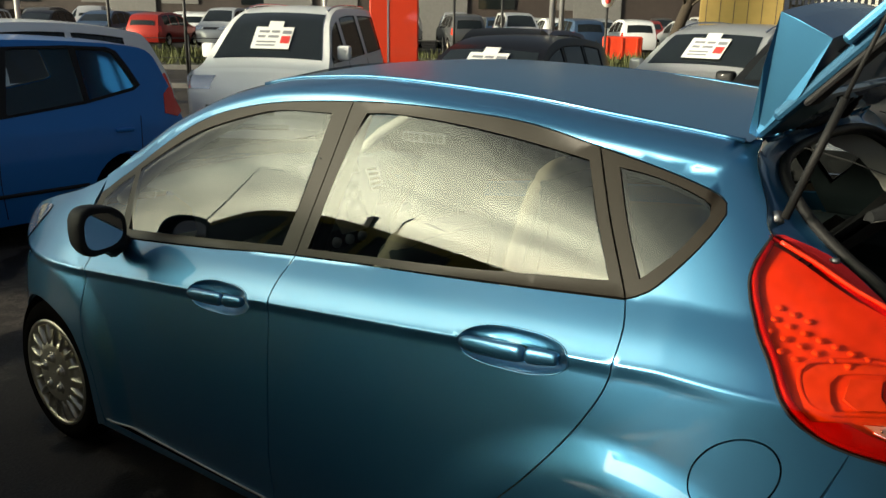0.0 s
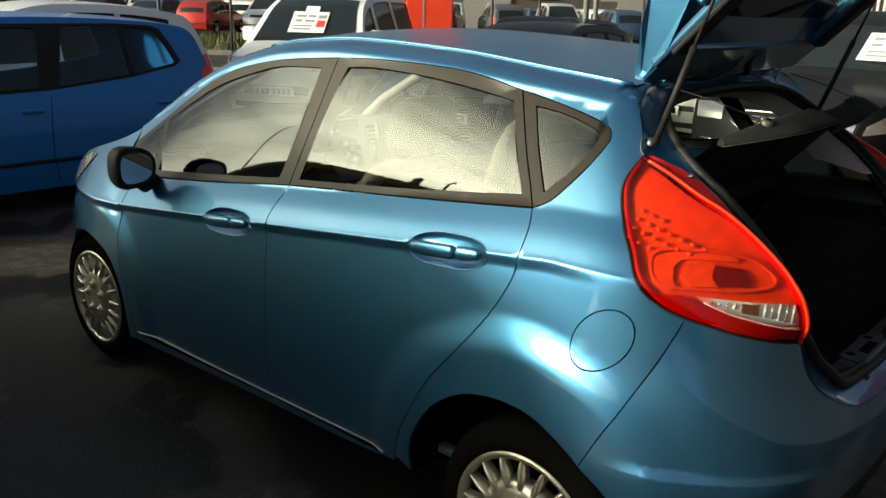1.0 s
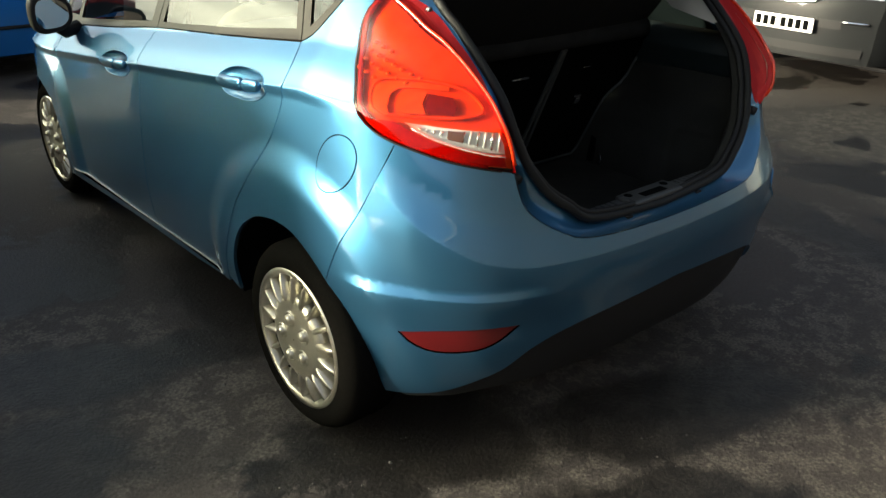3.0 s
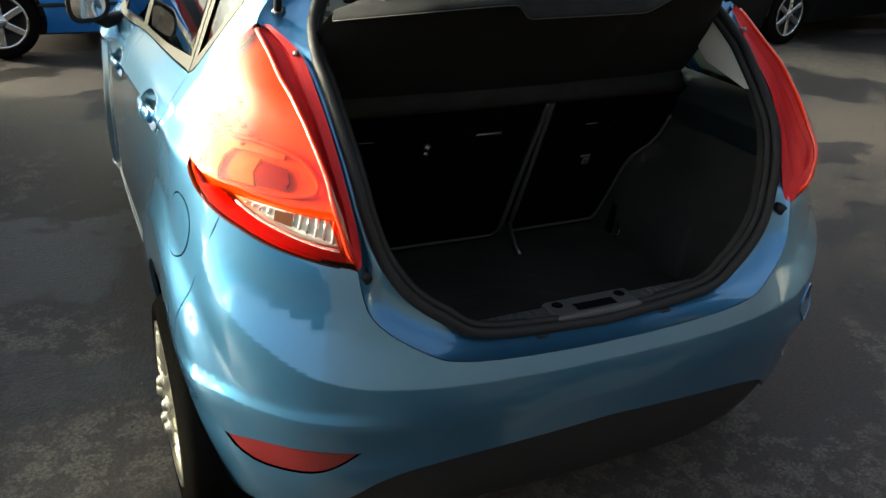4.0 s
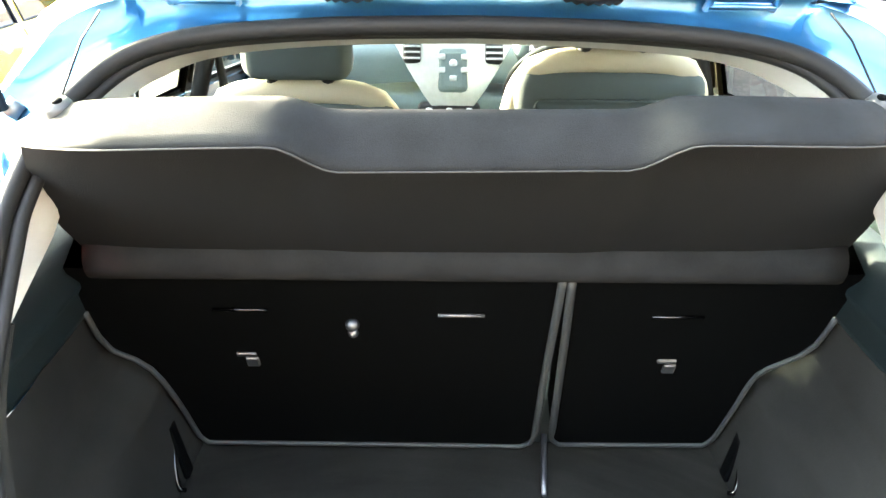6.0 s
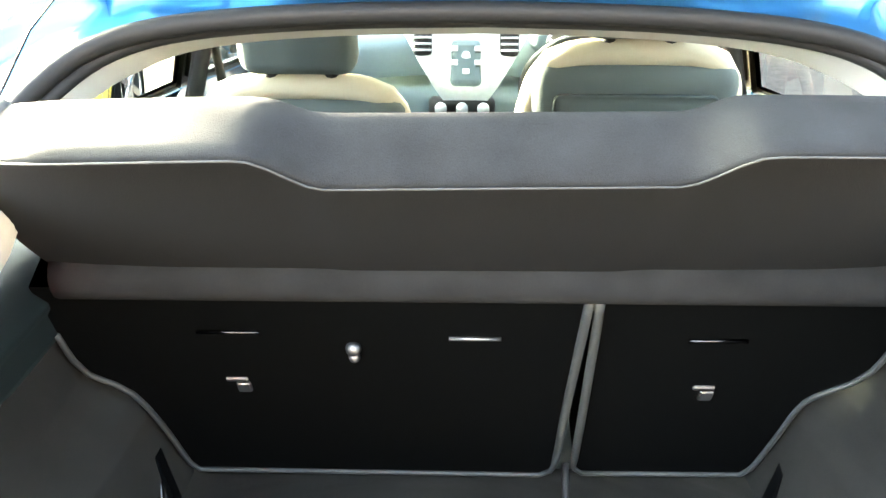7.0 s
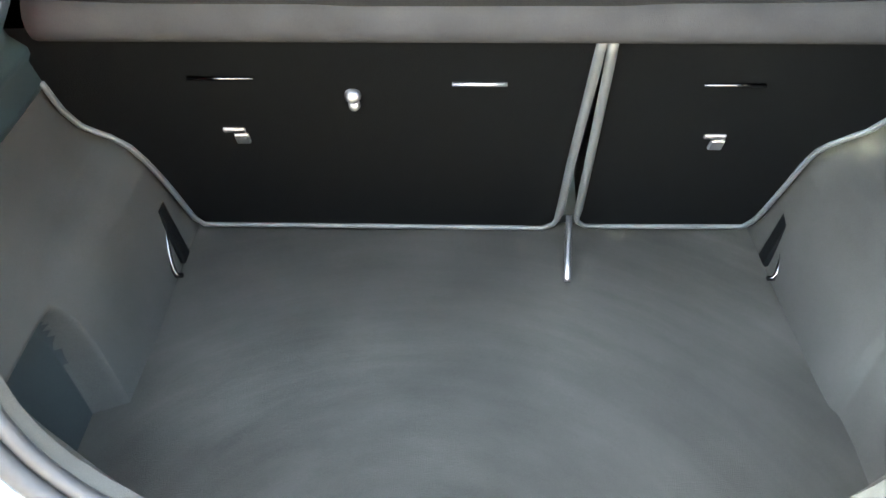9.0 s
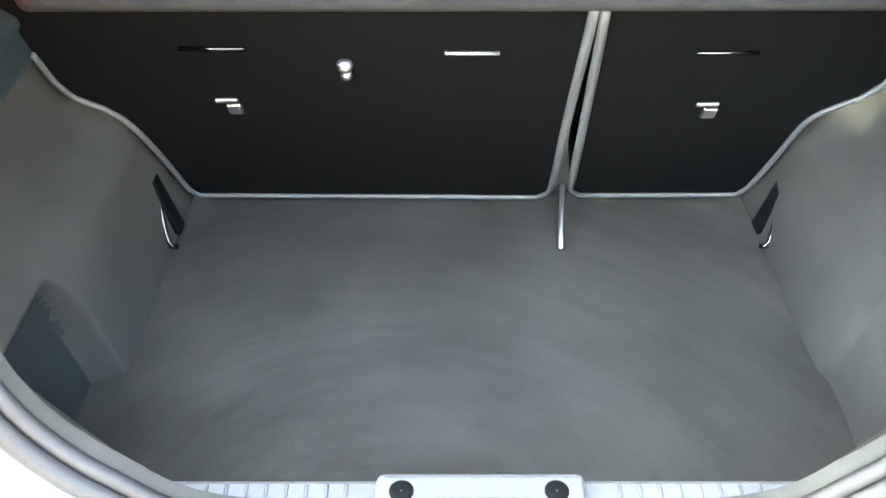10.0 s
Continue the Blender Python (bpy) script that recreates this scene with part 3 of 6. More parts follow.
def door_handle(door, hx, zc, bowl, right):
    """An oval bowl pressed into the door, with a bowed grip and a lock cap across it."""
    rings = []
    L = np.array(bowl)
    mid = np.array([hx, zc])
    for k, dep in ((1.0, .0), (.93, -.008), (.8, -.018), (.55, -.026), (.2, -.029)):
        q = mid + (L - mid) * k
        p = side(q[:, 0], q[:, 1]) + np.array([-dep, 0, 0])
        if right:
            p[:, 0] *= -1
        rings.append(p)
    loft(rings, PAINT, "handle_bowl", door, closed=True, flip=right, label="oval handle recess")
    tube([p for p in rings[0]], .0022, PAINT, "bowl_rim", door, 6, closed=True, label="bright rim of the handle recess")
    for name, a0, a1, w in (("grip", -.128, .045, .021), ("lock_cap", .052, .125, .020)):
        V, Fc, n, m = [], [], 12, 10
        for i in range(n + 1):
            t = i / n
            y = hx - (a0 + (a1 - a0) * t)
            e = (hx - y) / .146
            z = zc - .10 * (y - hx) + .004
            bow = .012 * (1 - e * e) + .003
            ww = w * max(0.25, math.sqrt(max(0, 1 - abs(e) ** 5))) * (1 if 0 < i < n else .75)
            c = side([y], [z])[0] + np.array([-bow, 0, 0])
            for j in range(m):
                th = 2 * math.pi * j / m
                V.append(c + np.array([-.010 * math.cos(th), 0, ww * math.sin(th)]))
        for i in range(n):
            for j in range(m):
                Fc.append((i * m + j, i * m + (j + 1) % m, (i + 1) * m + (j + 1) % m, (i + 1) * m + j))
        Fc += [tuple(range(m))[::-1], tuple(range(n * m, n * m + m))]
        V = np.array(V)
        if right:
            V[:, 0] *= -1
            Fc = [f[::-1] for f in Fc]
        link(name, V, Fc, PAINT, door)


body_panels(False)
body_panels(True)

fender_loop = (smooth_line([(2.29, 1.085), (2.45, 1.02), (2.65, .965), (2.85, .90), (3.05, .82), (3.2, .74)]) + [(3.24, .60), (3.24, .30), (3.20, .23)] + ARCH_F[::-1] + [(2.03, .25)]
               + door_front_edge[::-1][1:] + BELT_LINE[:k_bf][::-1] + [(2.29, 1.0)])
sill_loop = [(2.09, .268), (2.07, .235), (1.4, .235), (.8, .235), (.62, .245), (.56, .268), (.58, .2685), (1.14, .266)]
for right in (False, True):
    w = panel("front_wing", fender_loop, PAINT, CAR, side, gap=.002, right=right, step=.025, rows=CREASE)
    panel("sill", sill_loop, PAINT, CAR, side, off=-.004, right=right)
    line = [side([y], [.284])[0] + np.array([-.004, 0, 0]) for y in np.linspace(2.0, .56, 40)]
    # bright metal on the painted fold stands in for its reflected highlight
    tube([(-p[0] if right else p[0], p[1], p[2]) for p in line], .0036, STEEL, "sill_ridge_glint", CAR, 6, label="thin pressed sill ridge with its highlight put in as bright metal")
    # headlamp
    panel("headlamp", smooth_line([(2.62, .93), (2.78, .90), (2.95, .80), (3.0, .70), (2.86, .72), (2.70, .82)], closed=True), LAMP_CLEAR, w, side, off=.004, right=right, label="clear headlamp")

# bonnet, windscreen, roof
def strip(ys, zs, xs, crown, mat, name, parent, label="", n=14):
    rings = []
    for y, z, x in zip(ys, zs, xs):
        rings.append([(x * t, y, z + crown * (1 - t * t)) for t in np.linspace(-1, 1, n + 1)])
    return loft(rings, mat, name, parent, label)


ry = np.linspace(-.02, 1.50, 26)
strip(ry, ztop(ry) + .060, half(ry, ztop(ry) + .059) - .002, .032, PAINT_ROOF, "roof", CAR, "teal-blue roof panel")
for right in (False, True):
    yy = np.linspace(-.01, 1.5, 40)
    tube([((1 if right else -1) * (half(y, ztop(y) + .0595) + .004), y, ztop(y) + .0605) for y in yy], .0055, PAINT, "roof_moulding", CAR, 6, label="bright roof moulding strip")
wy = np.linspace(1.50, 2.32, 16)
strip(wy, ztop(wy) + .058 - .02 * np.clip((wy - 2.0) / .3, 0, 1), half(wy, ztop(wy) + .055) - .014 - .05 * np.clip((wy - 1.9) / .4, 0, 1), .05, GLASS_CLEAR, "windscreen", CAR, "clear windscreen")
by = np.linspace(2.28, 3.2, 18)
bz = np.interp(by, [2.28, 2.45, 2.65, 2.85, 3.05, 3.2], [1.09, 1.022, .967, .902, .822, .742])
strip(by, bz, half(by, bz) - .003, .05, PAINT, "bonnet", CAR, "teal-blue bonnet")
zz = np.linspace(.74, .22, 10)
loft([[(x, 3.20 + .10 * (1 - (x / .4) ** 2) - .12 * abs(z - .5), z) for x in np.linspace(-.42, .42, 13)] for z in zz], PAINT, "front_bumper", CAR, "front bumper")

# rear bumper: the left half, mirrored
bumper_low = smooth_line([(-.30, .22), (-.38, .235), (-.50, .268), (-.633, .335), (-.72, .405), (-.82, .445), (-1.0, .47), (MIDDLE, .485)])
bumper_top = [on_side(p) for p in dense(EDGE, 5)[55:]]
bumper_top[-1] = (MIDDLE, .684)
REFL = smooth_line([(-.377, .468), (-.48, .480), (-.58, .487), (-.683, .492)]) + smooth_line([(-.683, .492), (-.63, .445), (-.575, .417), (-.50, .408), (-.445, .416), (-.40, .442), (-.377, .468)])[1:-1]


shoulder_z = spline([-1.40, -1.0, -.72, -.60, -.50, -.39, -.30, -.20], [.650, .652, .657, .676, .722, .79, .862, .95])


def bumper_surface(u, z):
    """The rear corner with its pressed shoulder and the ledge over the reflector."""
    u, z = np.atleast_1d(np.asarray(u, float)), np.atleast_1d(np.asarray(z, float))
    p = side(u, z)
    u = np.where(u < MIDDLE, 2 * MIDDLE - u, u)
    s = z - shoulder_z(u)
    fall = np.clip(1 + s / .20, 0, 1)
    d = .019 * np.clip((-u - .25) / .16, 0, 1) * np.where(s > 0, np.clip(1 - s / .085, 0, 1) ** 1.25, fall * fall * (3 - 2 * fall))
    s = z - .588
    fall = np.clip(1 + (s + .014) / .11, 0, 1)
    f = np.clip((-u - .20) / .10, 0, 1) * np.clip((.82 + u) / .16, 0, 1)
    d = d + .011 * f * np.where(s > -.014, np.clip((.018 - s) / .032, 0, 1) ** 1.2, fall * fall * (3 - 2 * fall))
    n = p * np.array([1, 1, 0])
    n = n / np.linalg.norm(n, axis=-1, keepdims=True)
    return p + d[..., None] * n


BUMPER_ROWS = [(u, float(shoulder_z(u)) + d) for u in np.arange(-.26, MIDDLE, -.018) for d in (.007, .001, -.006)]
BUMPER_ROWS += RINGS
BUMPER_ROWS += [(u, .588 + d) for u in np.arange(-.22, -.84, -.018) for d in (.020, .004, -.010, -.016)]
BUMPER_ROWS += [(2 * MIDDLE - u, z) for u, z in BUMPER_ROWS]


left_edge = LAMP_LOW[:-1] + bumper_top[:-1]
low_edge = SEAM_BUMPER + ARCH_R[k_seam + 1:] + bumper_low[1:-1]
bumper_loop = [(q[0], q[1]) for q in low_edge] + [(2 * MIDDLE - q[0], q[1]) for q in low_edge[::-1]] + [(2 * MIDDLE - q[0], q[1]) for q in left_edge] + [(q[0], q[1]) for q in left_edge[::-1]]
REFL_R = [(2 * MIDDLE - q[0], q[1]) for q in REFL]
BUMPER = panel("rear_bumper", bumper_loop, PAINT, CAR, bumper_surface, [REFL, REFL_R], step=.02, gap=.0016, rows=BUMPER_ROWS, label="teal-blue rear bumper")
for lp in (REFL, REFL_R):
    panel("reflector", inset(lp, .002), REFLECTOR, BUMPER, bumper_surface, off=-.004, step=.02, label="dark red bumper reflector")
skirt = list(bumper_low[:-1]) + [(2 * MIDDLE - q[0], q[1]) for q in bumper_low[:-1][::-1]]
under = [(-.36, .20), (-.5, .22), (-.7, .25), (-.9, .265), (-1.1, .27)]
panel("bumper_skirt", skirt + [(2 * MIDDLE - q[0], q[1]) for q in under] + under[::-1], PLASTIC, BUMPER, bumper_surface, off=-.012, label="black plastic lower bumper")
# towing-eye cover outline on the right
cov = [(-.60 + .052 * math.cos(a), .60 + .05 * math.sin(a)) for a in np.linspace(0, 2 * math.pi, 24, endpoint=False)]
tube([(-p[0], p[1] - .002, p[2]) for p in bumper_surface(np.array([c[0] for c in cov]), np.array([c[1] for c in cov]))], .0025, PAINT, "towing_eye_cover", CAR, 6, closed=True, label="round towing eye cover seam")

# the flange round the boot opening
e_half = [side(*[np.array([c]) for c in on_side(q)])[0] if 15 <= i <= 30 else np.array(q) if i < 55 else bumper_surface(*[np.array([c]) for c in on_side(q)])[0] for i, q in enumerate(dense(EDGE, 5))]
e_half[-1][0] = 0.0
e, s = both(e_half), both(dense(SEAL, 5))
mid1 = [.62 * a + .38 * b + np.array((0, .022, -.004)) for a, b in zip(e, s)]
mid2 = [.25 * a + .75 * b + np.array((0, .014, 0)) for a, b in zip(e, s)]
FLANGE = loft([e, mid1, mid2, s], PAINT, "boot_flange", CAR, "teal-blue painted flange of the boot opening", closed=True)
for x in (-.375, -.165, .165, .375):
    part("clip_slot", rbox(x - .012, x + .012, -.604, -.588, .683, .6935, .003), PLASTIC, FLANGE, "black clip slot")
for sx in (-1, 1):
    tube([(sx * .545, -.508, .866), (sx * .545, -.532, .862)], .013, RUBBER, "rubber_stop", FLANGE, 12, label="black rubber tailgate stop")
seal_mid = [q + np.array((0, -.010, 0)) for q in s]
tube(seal_mid, .0125, RUBBER, "boot_seal", CAR, 8, closed=True, label="black rubber boot seal")
cx = np.array((0, -.30, 1.05))
tube([q + (cx - q) * np.array((.03, 0, .03)) + np.array((0, .004, 0)) for q in s], .0095, RUBBER, "seal_lip", CAR, 8, closed=True, label="inner lip of the boot seal")

# tail lamps
inner_edge = dense([(-.622, -.14, 1.286), (-.584, -.232, 1.245), (-.574, -.320, 1.18), (-.568, -.400, 1.11), (-.558, -.468, 1.01), (-.551, -.495, .95), (-.550, -.520, .895), (-.561, -.529, .884)], 6)


ridge_u = spline([.885, .905, .94, .98, 1.02, 1.06, 1.10, 1.14, 1.18, 1.22, 1.26, 1.286], [-.648, -.642, -.637, -.628, -.612, -.580, -.538, -.490, -.425, -.328, -.238, -.163])
ridge_out = spline([.885, .905, .94, .98, 1.02, 1.06, 1.10, 1.14, 1.18, 1.22, 1.26, 1.286], [.002, .016, .046, .064, .074, .068, .063, .058, .046, .020, .008, .002])


def lamp_bulge(u, z):
    """The lamp's surface: it swells out of the body towards its ridge."""
    p = side(u, z)
    n = p * np.array([1, 1, 0])
    n = n / np.linalg.norm(n, axis=-1, keepdims=True)
    u, z = np.atleast_1d(np.asarray(u, float)), np.atleast_1d(np.asarray(z, float))
    k = np.clip((ridge_u(z) + .26 - u) / .26, 0, 1.1)
    return p + (.004 + ridge_out(z) * k ** 1.6)[..., None] * n


REVERSING = smooth_line([(-.365, 1.010), (-.45, 1.004), (-.53, .999), (-.600, .996)]) + smooth_line([(-.600, .996), (-.615, .966), (-.620, .938)])[1:] + smooth_line([(-.620, .938), (-.58, .943), (-.51, .958), (-.44, .977), (-.385, .999)])[1:]


def dots(parent, right):
    """Small raised lens cells in the upper lamp."""
    V, Fc = [], []
    for i in range(7):
        for j in range(9):
            u, z = -.185 - .030 * j + .006 * i, 1.215 - .019 * i - .008 * j
            if z < 1.21 + (u + .163) * .45 - .01 and z > 1.09 and u < -.180:
                c = lamp_bulge(np.array([u]), np.array([z]))[0]
                k = len(V)
                n = c * np.array([1, 1, 0])
                n = n / np.linalg.norm(n)
                c = c - .017 * n
                t = np.array([-n[1], n[0], 0])
                for r, h in ((1, 0), (.75, .6), (.35, 1.0)):
                    V += [c + .0085 * r * (math.cos(a) * t + .75 * math.sin(a) * np.array([0, 0, 1])) + .009 * h * n for a in np.linspace(0, 2 * math.pi, 8, endpoint=False)]
                for q in range(2):
                    Fc += [(k + q * 8 + a, k + q * 8 + (a + 1) % 8, k + q * 8 + 8 + (a + 1) % 8, k + q * 8 + 8 + a) for a in range(8)]
                Fc.append(tuple(k + 16 + a for a in range(8)))
    V = np.array(V)
    if right:
        V[:, 0] *= -1
        Fc = [f[::-1] for f in Fc]
    link("lens_cells", V, Fc, LAMP_BRIGHT, parent, label="rows of small bright lens cells")


def lamp_line(pts, depth, right):
    out = []
    for a, b in pts:
        p = lamp_bulge(np.array([a]), np.array([b]))[0]
        n = p * np.array([1, 1, 0])
        p = p - depth * n / np.linalg.norm(n)
        out.append(p * np.array((-1 if right else 1, 1, 1)))
    return out


for right in (False, True):
    sgn = -1 if right else 1
    outline = LAMP_OUT + LAMP_LOW[1:] + LAMP_RIDGE[::-1][1:-1]
    lamp = panel("tail_lamp", outline, LENS_RED, CAR, lamp_bulge, [REVERSING], step=.025, rim=.008, gap=.003, right=right, label="large translucent red wraparound tail lamp")
    lamp.visible_shadow = True
    panel("housing", inset(outline, .001), LAMP_HOUSING, lamp, lamp_bulge, off=-.020, rim=0, step=.03, right=right, label="pale housing behind the red lens")
    ridge = [lamp_bulge(np.array([a]), np.array([b]))[0] for a, b in smooth_line(LAMP_RIDGE[::4], .01)]
    idx = np.linspace(0, len(ridge) - 1, len(inner_edge))
    r1 = [np.array(ridge[int(round(i))]) * np.array((sgn, 1, 1)) for i in idx]
    r2 = [np.array(q) * np.array((sgn, 1, 1)) for q in inner_edge]
    rows = [r1]
    for w, d in ((.75, .030), (.42, .034), (.36, .010), (.18, .004)):
        rows.append([w * a + (1 - w) * b + np.array((0, .006 + (d - .006) * float(np.clip((a[2] - .985) / .025, 0, 1)), 0)) for a, b in zip(r1, r2)])
    loft(rows + [r2], LAMP_DARK, "lamp_side", lamp, "matte dark red grooved inner side of the lamp", flip=not right, smooth=False)
    tube(r1[2:-2], .005, LAMP_RED, "lamp_ridge", lamp, 6, label="bright red raised ridge")
    tube([np.array((sgn * -.592, -.222, 1.242)), np.array((sgn * -.592, -.238, 1.246))], .006, STEEL, "screw", lamp, 8)
    edge_line = smooth_line((LAMP_OUT + LAMP_LOW[1:])[::3], .012)
    tube(lamp_line(edge_line, .006, right), .0035, RUBBER, "lamp_gasket", lamp, 6, label="thin black gasket round the lamp")
    tube(lamp_line([(a - .010, b + .006) for a, b in edge_line[2:-4]], .012, right), .0075, LAMP_DEEP, "lens_margin", lamp, 6, label="deep red lens margin")
    # chambers behind the lens
    panel("chamber_band", [(-.262, 1.085), (-.285, 1.098), (-.37, 1.101), (-.46, 1.095), (-.46, 1.086), (-.37, 1.089), (-.325, 1.086), (-.310, 1.072), (-.312, 1.045), (-.325, 1.024), (-.300, 1.018), (-.268, 1.030), (-.258, 1.055)], LAMP_BRIGHT, lamp, lamp_bulge, off=-.011, rim=.006, step=.02, right=right, label="bright curved reflector band")
    tube(lamp_line(smooth_line([(-.620, .936), (-.58, .940), (-.51, .955), (-.44, .974), (-.385, .996)], .015), .003, right), .0032, LAMP_BRIGHT, "lens_lip", lamp, 6, label="pale lip under the reversing lens")
    ring = smooth_line([(-.265, 1.092), (-.36, 1.100), (-.46, 1.092), (-.525, 1.070), (-.555, 1.035), (-.48, 1.020), (-.38, 1.020), (-.29, 1.024), (-.258, 1.055)], .012, True)
    tube(lamp_line(ring, .016, right), .005, LAMP_HOUSING, "chamber_ring", lamp, 6, closed=True, label="moulded ring round the bulb chamber")
    panel("stop_cell", [(-.345, 1.080), (-.405, 1.080), (-.40, 1.055), (-.415, 1.034), (-.36, 1.034), (-.335, 1.05)], LAMP_BRIGHT, lamp, lamp_bulge, off=-.011, rim=.008, step=.02, right=right, label="bright square lamp cell")
    panel("bulb_window", [(-.41, 1.078), (-.475, 1.072), (-.49, 1.050), (-.485, 1.035), (-.42, 1.036), (-.405, 1.055)], LAMP_SMOKE, lamp, lamp_bulge, off=-.012, rim=.006, step=.02, right=right, label="dark brown bulb window")
    panel("lower_band", smooth_line([(-.262, 1.006), (-.34, 1.010), (-.375, .993), (-.45, .966), (-.53, .944), (-.618, .927)]) + smooth_line([(-.625, .902), (-.56, .912), (-.465, .934), (-.36, .965), (-.30, .988)]), LAMP_DEEP, lamp, lamp_bulge, off=-.006, rim=.008, step=.02, right=right, label="deep red lower lamp band")
    panel("reversing_lens", inset(REVERSING, .001), GLASS_CLEAR, lamp, lamp_bulge, off=-.001, rim=0, step=.02, right=right, label="clear reversing lens")
    panel("reversing_reflector", inset(REVERSING, -.004), LAMP_BRIGHT, lamp, lamp_bulge, off=-.016, rim=0, step=.02, right=right, label="faceted silver reflector")
    for k, u in enumerate(np.linspace(-.40, -.60, 12)):
        z0 = .990 + (u + .40) * .24
        tube(lamp_line([(u, z0 + .004), (u - .004, .993)], .013, right), .0035, LAMP_BRIGHT if k % 2 else LAMP_CLEAR, "reflector_rib", lamp, 5)
    panel("reversing_bulb", [(-.475, .996), (-.515, .994), (-.515, .968), (-.475, .975)], LAMP_SMOKE, lamp, lamp_bulge, off=-.009, rim=.006, step=.015, right=right, label="small brown bulb")
    dots(lamp, right)

# underbody and arch liners
part("underbody", rbox(-.66, .66, -.42, 2.9, .19, .26, .03), BOARD, CAR, "black underbody")
for yc, sx in ((.08, -1), (.08, 1), (2.45, -1), (2.45, 1)):
    V, Fc, n = [], [], 24
    for x, r in ((.862 if yc < 1 else .79, .345 if yc > 1 else .352), (.69, .36), (.69, .05)):
        if yc < 1 and r > .3:
            pts = [np.array(ARCH_R[int(round(k))]) for k in np.linspace(0, len(ARCH_R) - 1, n)]
            for q in pts:
                q = np.array((.08, .285)) + (q - np.array((.08, .285))) * 1.02
                wide = min(x, abs(float(side(np.array([q[0]]), np.array([q[1]]))[0][0])) - .012)
                V.append((sx * wide, q[0], q[1]))
        else:
            V += [(sx * x, yc + r * math.cos(a), max(.24, .285 + r * math.sin(a))) for a in np.linspace(.02, math.pi - .02, n)]
    for i in range(2):
        for j in range(n - 1):
            Fc.append((i * n + j, i * n + j + 1, (i + 1) * n + j + 1, (i + 1) * n + j))
    link("arch_liner", V, Fc, BOARD, CAR, label="black wheel arch liner")

# wheels
TYRE_R, CAP_R = .297, .218


def wheel(x, y, sx, turn):
    z = TYRE_R
    tyre = lathe([(.20, .02), (.215, -.006), (.235, -.012), (.262, -.010), (.281, .006), (.290, .022), (.2925, .05), (.292, .09), (.286, .11), (.2925, .13), (.290, .16), (.281, .176), (.262, .188), (.20, .18), (.05, .17)],
                 TYRE, "wheel", CAR, 56, label="black tyre with silver plastic hubcap")
    cap = lathe([(.002, -.018), (.06, -.017), (.11, -.012), (.135, -.004), (.140, .010), (.142, .03)], SILVER, "hubcap_dish", tyre, 48, label="silver domed hubcap centre")
    lathe([(.196, .02), (.198, -.004), (.206, -.012), (CAP_R, -.010), (CAP_R + .003, .004)], SILVER, "hubcap_rim", tyre, 56)
    lathe([(.205, .030), (.17, .055), (.01, .055)], BOARD, "hub_backing", tyre, 32, label="dark steel wheel behind the hubcap")
    V, Fc = [], []
    for i, (r, w, h) in enumerate(((.118, .009, -.014), (.130, .0105, -.017), (.150, .0105, -.0165), (.175, .009, -.014), (.192, .006, -.010), (.203, .004, -.006))):
        V += [(.02, r, -w), (h + .004, r, -w * .75), (h, r, 0), (h + .004, r, w * .75), (.02, r, w)]
    for i in range(5):
        for j in range(4):
            a = i * 5 + j
            Fc.append((a, a + 1, a + 6, a + 5))
    for k in range(18):
        f = link("hubcap_fin", V, Fc, SILVER, tyre) if k == 0 else new("hubcap_fin", fin.data)
        fin = f if k == 0 else fin
        f.parent = tyre
        f.rotation_euler = (turn + k * math.pi / 9, 0, 0)
    for k in range(5):
        a = turn - .05 + k * 2 * math.pi / 5
        n = lathe([(.001, -.027), (.009, -.026), (.0125, -.021), (.013, -.016), (.0165, -.0135), (.0185, -.0175), (.0205, -.016), (.021, -.008)], SILVER, "wheel_nut", tyre, 14) if k == 0 else new("wheel_nut", nut.data)
        nut = n if k == 0 else nut
        n.parent = tyre
        n.location = (0, .064 * math.cos(a), .064 * math.sin(a))
        n.scale = (1.15, 1.25, 1.25)
    tyre.location = (x, y, z)
    tyre.rotation_euler = (0, 0, 0 if sx < 0 else math.pi)
    return tyre


wheel(-.894, -.002, -1, .12)
wheel(.894, -.002, 1, .5)
wheel(-.800, 2.489, -1, .3)
wheel(.800, 2.489, 1, .7)

# door mirrors
for sx in (-1, 1):
    mx, my, mz = sx * .896, 1.901, 1.0
    bm = bmesh.new()
    bmesh.ops.create_uvsphere(bm, u_segments=24, v_segments=14, radius=1)
    for v in bm.verts:
        c = v.co.copy()
        c.y = max(c.y, -.30)
        for k in (0, 2):
            c[k] = math.copysign(abs(c[k]) ** .72, c[k])
        v.co = Vector((mx + sx * .086 * c.x, my + .10 * c.y, mz + .080 * c.z * (1 + .18 * c.x)))
    shell = part("door_mirror", bm, PLASTIC, CAR, "glossy black door mirror", True)
    V = [(mx + sx * .066 * math.copysign(abs(math.cos(a)) ** .72, math.cos(a)), my - .0325, mz + .058 * math.copysign(abs(math.sin(a)) ** .72, math.sin(a)) * (1 + .18 * math.cos(a))) for a in np.linspace(0, 2 * math.pi, 28, endpoint=False)]
    link("mirror_glass", V, [tuple(range(28))], MIRROR, shell, False, label="mirror glass")
    tube([(sx * .865, my + .02, .945), (sx * .83, my + .04, .915), (sx * .77, my + .07, .925)], .03, PLASTIC, "mirror_foot", shell, 10, taper=[.034, .032, .028])


# ---- inside the hatchback ----
def seat_plane(u, z):
    u, z = np.atleast_1d(np.asarray(u, float)), np.atleast_1d(np.asarray(z, float))
    return np.stack([u, .199 - .475 * (z - .547) + 0 * u, z + 0 * u], -1)


